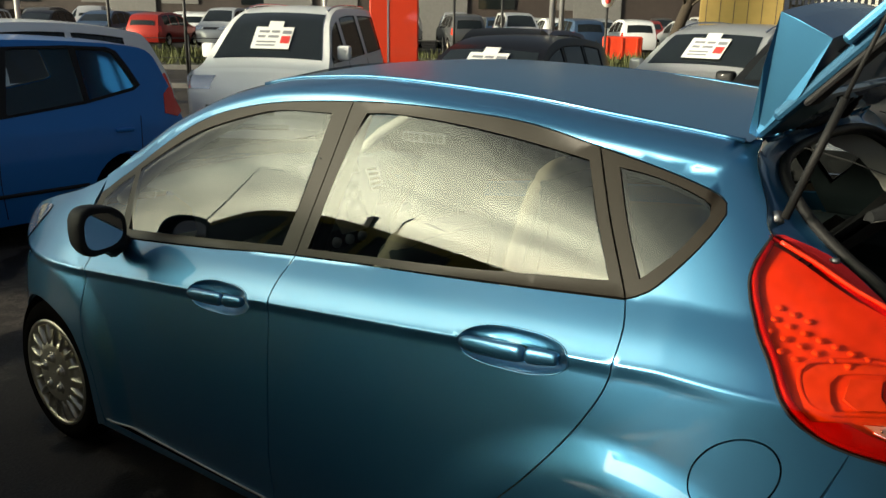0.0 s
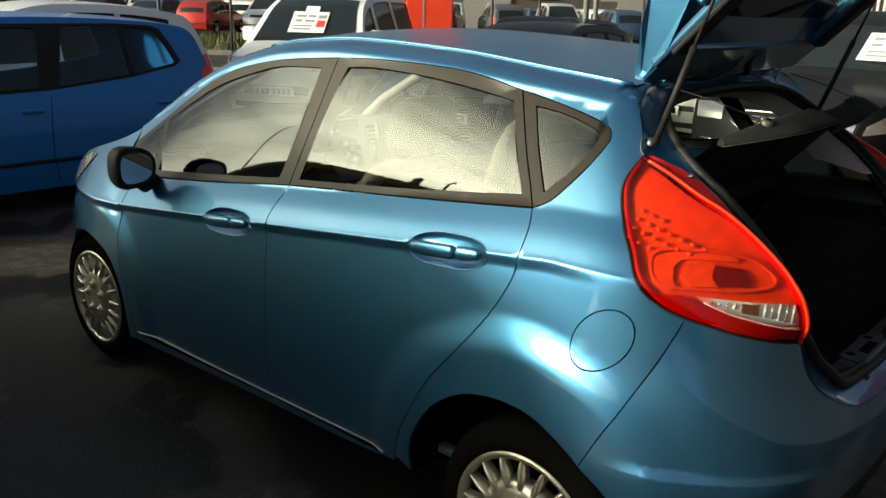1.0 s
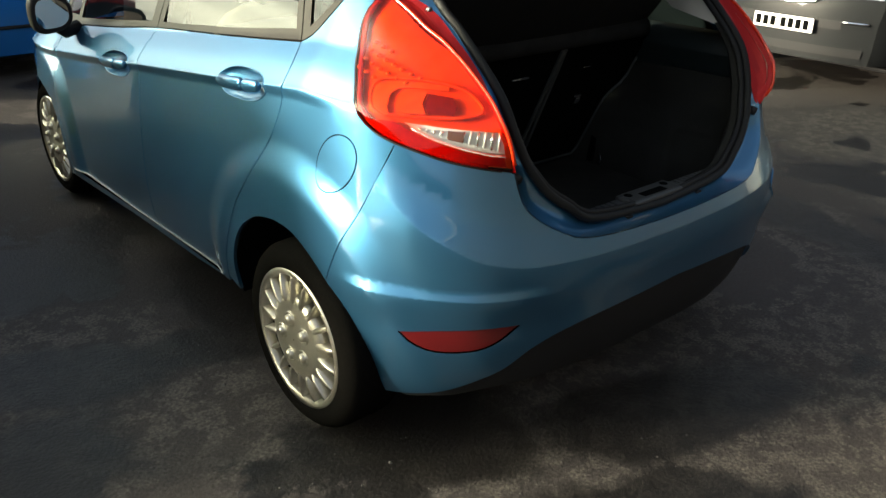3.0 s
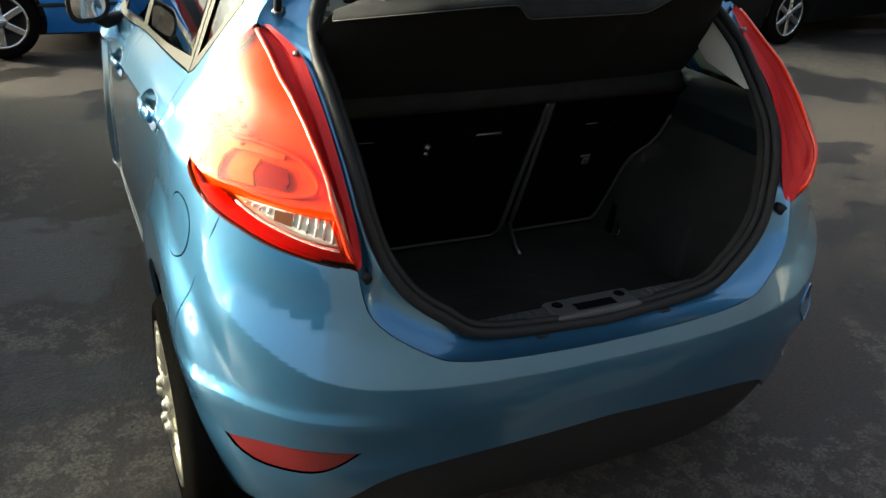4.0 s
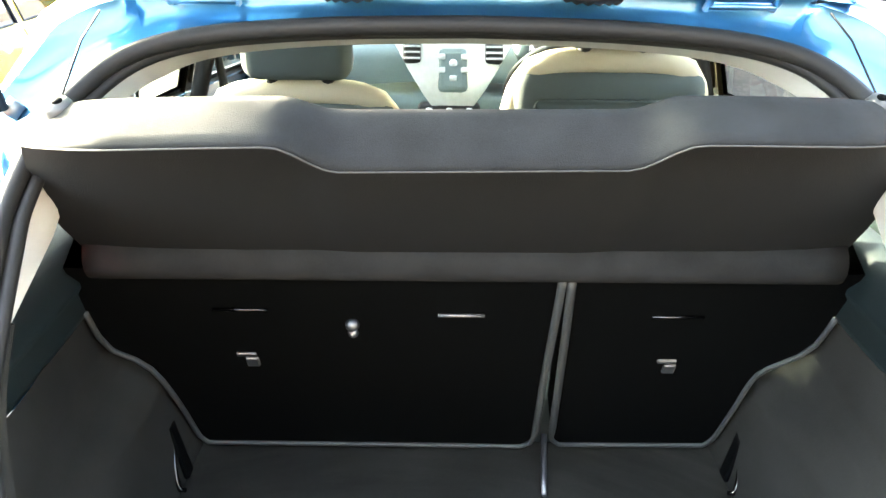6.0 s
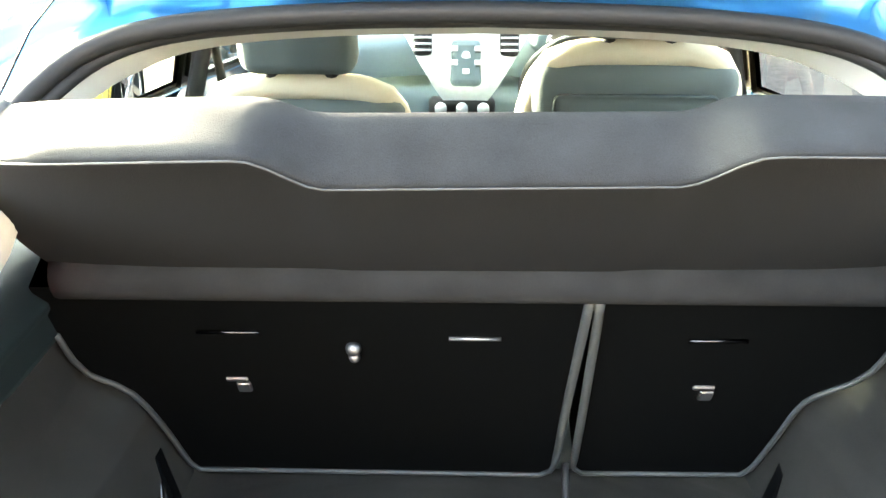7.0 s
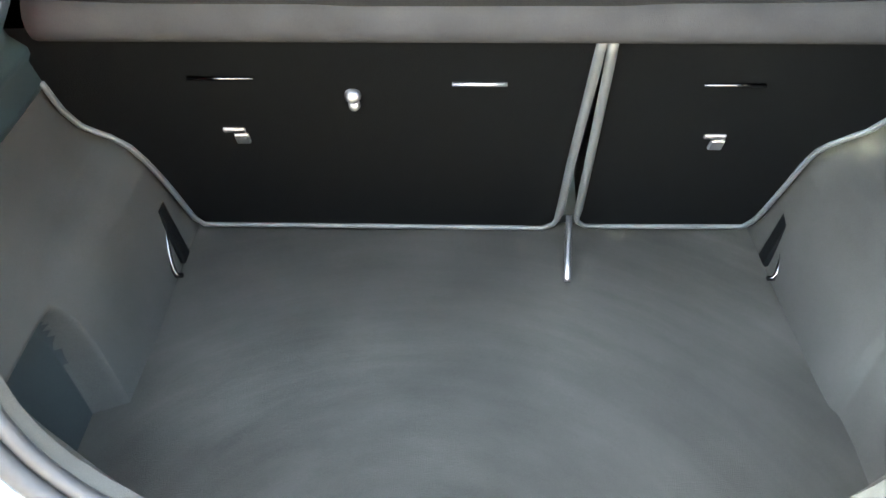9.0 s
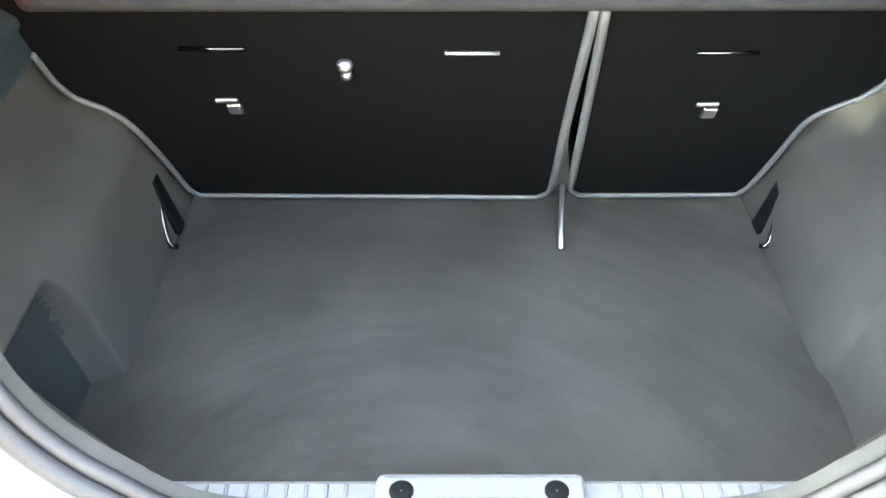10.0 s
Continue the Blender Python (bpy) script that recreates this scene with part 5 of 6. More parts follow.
for sx in (-1, 1):
    a, b = Vector((sx * .602, -.132, 1.315)), Vector((sx * .612, -.275, 1.745))
    st = tube([a, a.lerp(b, .55)], .0085, RUBBER, "gas_strut", CAR, 10, label="black gas strut holding the tailgate")
    tube([a.lerp(b, .5), b], .0045, RUBBER, "piston_rod", st, 8)
    tube([a + Vector((0, .012, -.012)), a + Vector((sx * -.012, .02, .004))], .012, STEEL, "ball_stud", st, 10, label="bright ball joint")
    hx = sx * .36
    h = tube([(hx - .045, -.02, 1.434), (hx - .045, -.045, 1.452), (hx - .045, -.05, 1.49)], .006, PAINT, "tailgate_hinge", CAR, 6, label="blue steel tailgate hinge")
    tube([(hx + .045, -.02, 1.434), (hx + .045, -.045, 1.452), (hx + .045, -.05, 1.49)], .006, PAINT, "hinge_arm", h, 6)
    tube([(hx - .045, -.03, 1.438), (hx + .045, -.03, 1.438)], .006, PAINT, "hinge_pin", h, 6)
    tube(smooth_line([(sx * .20, -.005, 1.448), (sx * .13, -.045, 1.455), (sx * .06, -.075, 1.485), (sx * .04, -.10, 1.53)], .008), .011, RUBBER, "cable_bellows", CAR, 8, label="ribbed black rubber cable sleeve",
         taper=[.011 + .003 * (i % 2) for i in range(len(smooth_line([(sx * .20, -.005, 1.448), (sx * .13, -.045, 1.455), (sx * .06, -.075, 1.485), (sx * .04, -.10, 1.53)], .008)))])


# ---- the yard: ground ----
def ground_material():
    m = bpy.data.materials.new("wet_asphalt")
    m.use_nodes = True
    n, l = m.node_tree.nodes, m.node_tree.links
    b = n["Principled BSDF"]
    c = n.new("ShaderNodeTexCoord")

    def tex(kind, scale, detail=6.0, rough=0.6):
        t = n.new(kind)
        t.inputs["Scale"].default_value = scale
        if "Detail" in t.inputs:
            t.inputs["Detail"].default_value = detail
        if "Roughness" in t.inputs:
            t.inputs["Roughness"].default_value = rough
        l.new(c.outputs["Object"], t.inputs["Vector"])
        return t

    def ramp(src, p0, p1, c0, c1):
        r = n.new("ShaderNodeValToRGB")
        e = r.color_ramp.elements
        e[0].position, e[1].position, e[0].color, e[1].color = p0, p1, (*c0, 1), (*c1, 1)
        l.new(src, r.inputs["Fac"])
        return r.outputs["Color"]

    def mix(f, a, b2, mode="MIX"):
        x = n.new("ShaderNodeMix")
        x.data_type, x.blend_type = "RGBA", mode
        for sock, v in (("Factor", f), ("A", a), ("B", b2)):
            if isinstance(v, (int, float)):
                x.inputs[sock].default_value = v
            else:
                l.new(v, x.inputs[sock])
        return x.outputs["Result"]
    grit, stones, patch, stain, scuff = tex("ShaderNodeTexNoise", 90), tex("ShaderNodeTexVoronoi", 70), tex("ShaderNodeTexNoise", 0.42, 8, 0.68), tex("ShaderNodeTexNoise", 1.6, 7, 0.62), tex("ShaderNodeTexNoise", 11, 7, 0.72)

    def spots(items, soft):
        """Ragged patches: 1 inside any of the ellipses (x, y, half length, half width, turn in degrees)."""
        total = None
        for x, y, rx, ry, turn in items:
            at, dist, edge = n.new("ShaderNodeMapping"), n.new("ShaderNodeVectorMath"), n.new("ShaderNodeMath")
            at.vector_type = "TEXTURE"
            at.inputs["Location"].default_value, at.inputs["Rotation"].default_value, at.inputs["Scale"].default_value = (x, y, 0), (0, 0, radians(turn)), (rx, ry, 1)
            l.new(c.outputs["Object"], at.inputs["Vector"])
            dist.operation = "LENGTH"
            l.new(at.outputs["Vector"], dist.inputs[0])
            edge.operation = "MULTIPLY_ADD"
            l.new(stain.outputs["Fac"], edge.inputs[0])
            edge.inputs[1].default_value = 2.4
            l.new(dist.outputs["Value"], edge.inputs[2])
            inside = n.new("ShaderNodeMapRange")
            inside.inputs["From Min"].default_value, inside.inputs["From Max"].default_value = 2.2 - soft, 2.2 + soft
            inside.inputs["To Min"].default_value, inside.inputs["To Max"].default_value = 1, 0
            l.new(edge.outputs[0], inside.inputs["Value"])
            if total is None:
                total = inside.outputs["Result"]
            else:
                most = n.new("ShaderNodeMath")
                most.operation = "MAXIMUM"
                l.new(total, most.inputs[0])
                l.new(inside.outputs["Result"], most.inputs[1])
                total = most.outputs[0]
        return total
    base = ramp(grit.outputs["Fac"], 0.3, 0.75, (0.030, 0.0258, 0.0234), (0.056, 0.0480, 0.0432))
    worn = ramp(grit.outputs["Fac"], 0.35, 0.75, (0.038, 0.033, 0.029), (0.125, 0.108, 0.092))
    where = ramp(scuff.outputs["Fac"], 0.48, 0.53, (0, 0, 0), (1, 1, 1))
    region = ramp(patch.outputs["Fac"], 0.515, 0.545, (0, 0, 0), (1, 1, 1))
    rough_area = spots(((-1.15, .28, .34, .24, -30), (-.98, -.12, .24, .17, 10), (-.68, -.60, .36, .15, -25), (-.12, -1.15, .42, .24, -30), (-1.9, .55, .4, .3, 0), (.9, -1.3, .4, .25, 20)), 0.35)
    both_ = mix(1.0, where, mix(1.0, region, rough_area, "LIGHTEN"), "MULTIPLY")
    col = mix(both_, base, worn)
    # damp patches, with painted shade in those under the car and rear bumper
    wet_and_shade = spots(((-1.04, 1.55, .16, .22, 0), (-1.45, 1.40, .22, .20, 0), (-1.45, .80, .48, .20, -35), (-.90, .58, .30, .16, -20), (-1.60, .22, .34, .30, 0), (-.62, -.36, .34, .20, -40), (.02, -.66, .55, .20, -18), (-.42, -.98, .48, .18, -30), (1.2, -1.25, .5, .16, 10), (1.9, -.2, .6, .2, 70), (-.35, .9, .5, 1.2, 0)), 0.16)
    film_ = mix(1.0, ramp(tex("ShaderNodeTexNoise", 0.85, 7, 0.6).outputs["Fac"], 0.452, 0.464, (1, 1, 1), (0, 0, 0)), wet_and_shade, "LIGHTEN")
    col = mix(film_, col, mix(1.0, col, ramp(grit.outputs["Fac"], 0.0, 1.0, (0.20, 0.20, 0.205), (0.34, 0.34, 0.345)), "MULTIPLY"))
    l.new(col, b.inputs["Base Color"])
    l.new(ramp(film_, 0.0, 1.0, (0.84, 0.84, 0.84), (0.50, 0.50, 0.50)), b.inputs["Roughness"])
    b.inputs["Specular IOR Level"].default_value = 0.22
    hsum = n.new("ShaderNodeMath")
    hsum.operation = "MULTIPLY_ADD"
    l.new(stones.outputs["Distance"], hsum.inputs[0])
    hsum.inputs[1].default_value = -0.6
    l.new(scuff.outputs["Fac"], hsum.inputs[2])
    bump = n.new("ShaderNodeBump")
    bump.inputs["Strength"].default_value, bump.inputs["Distance"].default_value = 0.28, 0.012
    l.new(hsum.outputs[0], bump.inputs["Height"])
    l.new(bump.outputs["Normal"], b.inputs["Normal"])
    return m


GROUND = ground_material()
ticks = [-400, -120, -40] + list(np.linspace(-12, 12, 25)) + [20, 40, 120, 400]
V = [(x, y, 0.0) for y in ticks for x in ticks]
nt = len(ticks)
link("ground", V, [(j * nt + i, j * nt + i + 1, (j + 1) * nt + i + 1, (j + 1) * nt + i) for j in range(nt - 1) for i in range(nt - 1)], GROUND, label="damp patched dark asphalt yard").data.update()
tagged(bpy.data.objects["ground"], kind="structure", category="ground")

# loose grit
STONE = material("grit_stone", (0.05, 0.047, 0.042), 0.9, vary=0.5, scale=50)
V, Fc = [], []
for i in range(2600):
    x, y = random.uniform(-3.6, 3.2), random.uniform(-2.2, 4.2)
    if noise.noise((x * .8, y * .8, 5)) < -.05 + random.uniform(-.2, .2):
        continue
    r = random.uniform(.0015, .005) * (2.0 if random.random() < .03 else 1)
    k = len(V)
    for a in range(5):
        t = a * 2 * math.pi / 5 + random.uniform(-.4, .4)
        V.append((x + r * math.cos(t), y + r * math.sin(t), .0))
    V.append((x + random.uniform(-.3, .3) * r, y, r * random.uniform(.5, .9)))
    Fc += [(k + a, k + (a + 1) % 5, k + 5) for a in range(5)]
tagged(link("grit", V, Fc, STONE, smooth=False), "small loose stones scattered over the asphalt", "gravel", kind="stuff")


# ---- other cars ----
def car_colour(name, colour, metal=0.6):
    m = paint(name, colour, metal * .5, 0.3)
    m.node_tree.nodes["Principled BSDF"].inputs["Specular IOR Level"].default_value = 0.1
    m.node_tree.nodes["Principled BSDF"].inputs["Coat Weight"].default_value = 0.5
    return m


SIGN_WHITE = material("white_card", (0.82, 0.82, 0.80), 0.5, vary=0.03)
SIGN_RED = material("red_print", (0.65, 0.05, 0.04), 0.5)
SIGN_GREY = material("grey_print", (0.22, 0.23, 0.25), 0.5)
PLATE_WHITE = material("white_plate", (0.80, 0.80, 0.76), 0.35, vary=0.04)
PLATE_YELLOW = material("yellow_plate", (0.80, 0.56, 0.03), 0.35, vary=0.04)
ALLOY = material("alloy_wheel", (0.60, 0.60, 0.60), 0.25, 0.9)
CAR_GLASS = material("dark_car_glass", (0.012, 0.016, 0.017), 0.05, vary=0.05)
HATCH = [(0, .13), (-.002, .24), (.0, .36), (.018, .46), (.07, .535), (.15, .585), (.235, .635), (.32, .79), (.40, .915), (.50, .985), (.62, 1.0), (.76, .985), (.88, .945), (.925, .90), (.955, .76), (.978, .62), (.992, .48), (1.0, .36), (1.0, .24), (.985, .14)]
STEEP = [(0, .13), (-.002, .24), (.0, .36), (.018, .46), (.07, .545), (.14, .60), (.215, .65), (.29, .79), (.37, .915), (.47, .985), (.60, 1.0), (.76, .99), (.89, .96), (.935, .915), (.958, .78), (.976, .64), (.992, .50), (1.0, .38), (1.0, .24), (.985, .14)]
SUV = [(0, .15), (-.002, .26), (.0, .38), (.012, .50), (.06, .575), (.14, .615), (.235, .655), (.31, .80), (.38, .915), (.48, .985), (.62, 1.0), (.78, .985), (.90, .94), (.935, .90), (.965, .74), (.985, .60), (1.0, .48), (1.0, .30), (.985, .16)]
VAN = [(0, .12), (-.002, .22), (.0, .34), (.02, .44), (.07, .50), (.13, .545), (.19, .59), (.26, .74), (.33, .885), (.42, .965), (.55, 1.0), (.80, 1.0), (.945, .985), (.965, .95), (.98, .70), (.99, .50), (1.0, .34), (1.0, .22), (.985, .13)]


def make_car(name, label, body, L, W, H, prof, windows=((.31, .515), (.53, .70), (.715, .86)), wr=.29, wheels=(.19, .81), face="", seam=(.30, .522, .705), group="", plate=None, fine=True, belt_z=.60, card=False, chrome=False, rails=False, panes=None, pane_mat=None, tail=None):
    """A parked car with its nose along +y: side sheets, the strip over bonnet, screen and roof, windows, lamps, wheels."""
    root = thing(name, label, "car", group)
    st = .02 if fine else .06
    line = smooth_line([(L * (.5 - f), H * z) for f, z in prof], .05 if fine else .12)
    zp = spline([.10, .14, .25, .42, .52, .60, .80, .95, 1.02], [.92, .94, .985, 1.0, .975, .935, .82, .725, .66])

    def hw(y, z):
        f = .5 - np.asarray(y, float) / L
        front, back = np.clip((.16 - f) / .17, 0, 1), np.clip((f - .88) / .13, 0, 1)
        return W / 2 * zp(np.asarray(z, float) / H) * np.sqrt(1 - .52 * front ** 2.2) * np.sqrt(1 - .32 * back ** 2.4)

    def surf(u, z):
        u, z = np.atleast_1d(np.asarray(u, float)), np.atleast_1d(np.asarray(z, float))
        return np.stack([-hw(u, z), u + 0 * z, z + 0 * u], -1)
    wy = [L * (.5 - f) for f in wheels]
    zs = H * .125
    bottom = []
    for yc in sorted(wy):
        rr = wr + .045
        a0 = math.asin(max(-1, (zs - wr) / rr))
        bottom += [(yc - rr * math.cos(a), wr + rr * math.sin(a)) for a in np.linspace(a0, math.pi - a0, 20 if fine else 9)]
    loop = [tuple(q) for q in line] + [(q[0], q[1]) for q in bottom]

    def top(f):
        ys = np.array([q[0] for q in line])
        z = np.array([q[1] for q in line])
        up = z > H * .55
        return float(np.interp(-L * (.5 - f), -ys[up], z[up]))

    def belt_at(f):
        return H * (belt_z + .035 * (f - .3) / .5)
    glass_loops = []
    for f0, f1 in windows:
        fs = np.linspace(f0, f1, 12)
        up = [(L * (.5 - f), top(f) - H * .055) for f in fs if top(f) - H * .055 > belt_at(f) + .01]
        lo = [(L * (.5 - f), belt_at(f)) for f in fs]
        if len(up) > 2:
            glass_loops.append(inset(tidy(lo + up[::-1]), .012))
    if panes:
        glass_loops = [[(L * (.5 - f), H * z) for f, z in lp] for lp in panes]
    for right in (False, True):
        s = panel("body_side", loop, body, root, surf, glass_loops, step=.09 if fine else .2, rim=.01, right=right)
        for lp in glass_loops:
            panel("side_window", lp, pane_mat or CAR_GLASS, s, surf, off=-.006, rim=0, step=.1, right=right, label="dark side window")
        if panes:
            frame_loop = [(L * (.5 - f), H * z) for f, z in ((.326, .612), (.60, .634), (.77, .680), (.876, .731), (.893, .757), (.878, .845), (.859, .937), (.840, .957), (.76, .968), (.60, .966), (.465, .964), (.402, .893), (.321, .68))]
            panel("window_frame", frame_loop, PLASTIC, s, surf, glass_loops, off=.003, step=.1, rim=.004, right=right, label="black window surround")
            panel("inner_lining", [(q[0], q[1]) for q in inset(loop, .03)], DASH, s, surf, glass_loops, off=-.03, step=.2, rim=0, right=right, label="dark inner lining")
            strip_y = np.linspace(-L * .25, L * .28, 20)
            tube([p * np.array((-1 if right else 1, 1, 1)) for p in surf(strip_y, np.full(20, H * .275))], .016, PLASTIC, "rub_strip", s, 6, label="black rub strip along the doors")
        if fine:
            for lp in glass_loops:
                tube([p * np.array((-1 if right else 1, 1, 1)) for p in surf(np.array([q[0] for q in lp]), np.array([q[1] for q in lp]))], .007, PLASTIC, "window_seal", s, 5, closed=True)
            for f in seam:
                q = [(L * (.5 - f) + .04 * math.sin(t * 3), H * (.60 - .44 * t)) for t in np.linspace(0, 1, 10)]
                tube([p * np.array((-1 if right else 1, 1, 1)) for p in surf(np.array([a for a, _ in q]), np.array([b for _, b in q]))], .0035, RUBBER, "door_seam", s, 4)
            for f in seam[1:]:
                y = L * (.5 - f) + .16
                p = surf(np.array([y]), np.array([H * .535]))[0] * np.array((-1 if right else 1, 1, 1))
                part("door_handle", rbox(p[0] - .018, p[0] + .018, y - .08, y + .08, p[2] - .016, p[2] + .016, .012, 2), body, s)
            sx = 1 if right else -1
            ym = L * (.5 - .29)
            part("door_mirror", rbox(min(sx * W * .47, sx * W * .57), max(sx * W * .47, sx * W * .57), ym - .06, ym + .06, H * .62, H * .73, .035, 3), body, root, "", True)
        hl = inset(tidy([(L * .5 - L * f, H * z) for f, z in ((.012, .43), (.02, .475), (.06, .52), (.125, .555), (.115, .50), (.06, .44))]), 0)
        panel("headlamp", hl, LAMP_CLEAR, s, surf, off=.006, rim=.01, step=.08, right=right, label="clear headlamp")
        tl = inset(tidy([(L * .5 - L * f, H * z) for f, z in tail or ((.935, .62), (.968, .64), (.985, .52), (.99, .43), (.95, .46))]), 0)
        panel("rear_lamp", tl, LAMP_RED, s, surf, off=.006, rim=.01, step=.08, right=right, label="red rear lamp")
    nx = 17 if fine else 5

    def skin(y, z, t):
        """The strip over the car, bowed up in the middle and out at both ends."""
        f = .5 - y / L
        bow = .15 * np.clip((.13 - f) / .13, 0, 1) - .07 * np.clip((f - .90) / .10, 0, 1)
        return (t * float(hw(y, z)), y + float(bow) * (1 - abs(t) ** 2.6), z + (.03 if z > H * .55 else .012) * (1 - t * t))
    rings = [[skin(y, z, t) for t in np.linspace(-1, 1, nx)] for y, z in line]
    loft(rings, body, "body_strip", root)

    def patch(nm, f0, f1, t0, t1, mat, off=.006, side_="", lab=""):
        """A sheet on the strip: over a stretch of the profile (front: by height) and of the half width."""
        if side_ == "front":
            run = [q for q in line if q[0] > L * .40 and H * f0 <= q[1] <= H * f1]
        elif side_ == "rear":
            run = [q for q in line if q[0] < -L * .40 and H * f0 <= q[1] <= H * f1]
        else:
            run = [q for q in line if L * (.5 - f1) <= q[0] <= L * (.5 - f0) and q[1] > H * .5]
        if len(run) < 2:
            return None
        rr = []
        for i, q in enumerate(run):
            a, b = run[max(i - 1, 0)], run[min(i + 1, len(run) - 1)]
            d = np.array((b[0] - a[0], b[1] - a[1]))
            d /= np.linalg.norm(d) + 1e-9
            n2 = np.array((-d[1], d[0])) * (-1 if d[0] <= 0 else 1)
            if n2[1] < 0 and side_ == "":
                n2 = -n2
            if side_ == "front":
                n2 = np.array((1.0, .2))
            if side_ == "rear":
                n2 = np.array((-1.0, .2))
            rr.append([tuple(np.array(skin(q[0], q[1], t)) + np.array((0, off * n2[0], off * n2[1]))) for t in np.linspace(t0, t1, 9)])
        return loft(rr, mat, nm, root, lab)
    cowl = [f for f, z in prof if f < .3 and z < .66][-1]
    patch("windscreen", cowl + .012, .385, -.88, .88, CAR_GLASS, lab="dark windscreen")
    patch("rear_window", .60, .84, -.80, .80, CAR_GLASS, side_="rear", lab="dark rear window")
    for a, b in ((-.97, -.56), (.56, .97)):
        patch("headlamp", .425, .53, a, b, LAMP_CLEAR, side_="front", lab="clear headlamp")
    if chrome != "plain":
        patch("grille", .40, .50, -.46, .46, PLASTIC, .006, "front", lab="black grille")
    patch("bumper_insert", .265, .375, -.66, .66, PLASTIC, .006, "front", lab="black bumper insert")
    patch("lower_grille", .155, .225, -.92, .92, PLASTIC, .008, "front", lab="black lower bumper")
    if chrome == "bar":
        patch("grille_bar", .468, .496, -.50, .50, CHROME, .022, "front", "wide chrome grille bar")
    if chrome is True:
        ring = [(y, z, t) for y, z, t in [(None, .50, 0), (None, .497, .3), (None, .48, .44), (None, .44, .42), (None, .41, .30), (None, .40, 0), (None, .41, -.30), (None, .44, -.42), (None, .48, -.44), (None, .497, -.3)]]
        front_line = sorted([(q[1], q[0]) for q in line if q[0] > L * .40])

        def at_front(z, t, o):
            y = float(np.interp(H * z, [a for a, _ in front_line], [b for _, b in front_line]))
            p = skin(y, H * z, t)
            return (p[0], p[1] + o, p[2])
        tube([at_front(z, t, .012) for _, z, t in ring], .012, CHROME, "grille_trim", root, 8, closed=True, label="chrome grille surround")
        for z in (.425, .45, .475):
            tube([at_front(z, t, .010) for t in np.linspace(-.40, .40, 9)], .006, SIGN_GREY, "grille_bar", root, 6)
        tube([at_front(.455, 0, .016), at_front(.455, 0, .026)], .05, CHROME, "badge", root, 16, label="round chrome badge")
        for a, b in ((-.90, -.68), (.68, .90)):
            patch("fog_lamp", .265, .31, a, b, LAMP_CLEAR, .012, "front", "fog lamp")
            tube([at_front(.335, t, .01) for t in np.linspace(a - .02, b + .02, 5)], .012, CHROME, "fog_trim", root, 6)
    if plate:
        yq = L * .5 + .176 if plate == "white" else -L * .5 - .10
        z0 = H * .31
        sgn = 1 if plate == "white" else -1
        pl = part("number_plate", rbox(-.26, .26, min(yq, yq + sgn * .012), max(yq, yq + sgn * .012), z0 - .055, z0 + .055, .004, 1), PLATE_WHITE if plate == "white" else PLATE_YELLOW, root, plate + " number plate")
        for k, x in enumerate((-.20, -.135, -.07, -.005, .085, .15, .215)):
            y2 = yq + sgn * .014
            part("plate_bar", rbox(x - .022, x + .022, min(yq, y2), max(yq, y2), z0 - .036, z0 + .036, 0), BOARD, pl)
    if card:
        fc, aside = cowl + .075, card if isinstance(card, float) else 0.0
        lean = math.atan2(.04 * L, top(fc + .02) - top(fc - .02))
        m = Matrix.Translation((aside, L * (.5 - fc), top(fc) + .03 * (1 - (2 * aside / W) ** 2))) @ Matrix.Rotation(lean, 4, "X") @ Matrix.Translation((0, .022, 0))
        cd = part("price_card", rbox(-.26, .26, -.004, .004, -.20, .20, .003, 1, m), SIGN_WHITE, root, "white price card behind the windscreen")
        part("card_tab", rbox(-.10, .10, -.004, .004, .195, .31, .003, 1, m), SIGN_WHITE, cd)
        for x0, x1, z0, z1, mt in ((.06, .20, .09, .13, SIGN_GREY), (-.08, .03, .09, .13, SIGN_GREY), (.10, .20, .0, .04, SIGN_GREY), (-.08, .06, .0, .04, SIGN_GREY), (-.24, -.12, .07, .13, SIGN_GREY), (-.24, -.12, -.10, .03, SIGN_RED), (-.06, .20, -.09, -.065, SIGN_GREY), (-.06, .20, -.15, -.125, SIGN_GREY)):
            part("print_bar", rbox(x0, x1, .004, .007, z0, z1, 0, 1, m), mt, cd)
    if rails:
        for sx in (-1, 1):
            ys = np.linspace(L * .10, -L * .36, 14)
            tube([(sx * W * .325, y, top(.5 - y / L) + .035) for y in ys], .014, CHROME, "roof_rail", root, 8, label="silver roof rail")
    part("floor_pan", rbox(-W * .40, W * .40, -L * .44, L * .44, H * .10, H * .20, .02), PLASTIC, root)
    for yc in wy:
        for sx in (-1, 1):
            w = lathe([(wr * .70, .0), (wr * .74, -.012), (wr * .9, -.012), (wr * .97, .004), (wr, .03), (wr, .16), (wr * .9, .18), (.05, .17)], TYRE, "wheel", root, 32 if fine else 14)
            lathe([(wr * .70, .012), (wr * .66, -.004), (wr * .62, .02), (wr * .2, .06)], SILVER if not fine else PLASTIC, "rim", w, 28 if fine else 12)
            if fine:
                lathe([(wr * .71, .004), (wr * .72, -.008), (wr * .66, -.008), (wr * .645, .012)], ALLOY, "rim_edge", w, 28)
                lathe([(.001, -.008), (wr * .18, -.006), (wr * .20, .02)], ALLOY, "hub", w, 16)
                for k in range(6):
                    a = k * math.pi / 3
                    q = Matrix.Rotation(a, 4, "X")
                    part("spoke", rbox(-.006, .012, -wr * .09, wr * .09, wr * .12, wr * .68, .008, 1, q), ALLOY, w)
            w.location = (sx * (W / 2 - .012), yc, wr)
            w.rotation_euler = (0, 0, 0 if sx < 0 else math.pi)
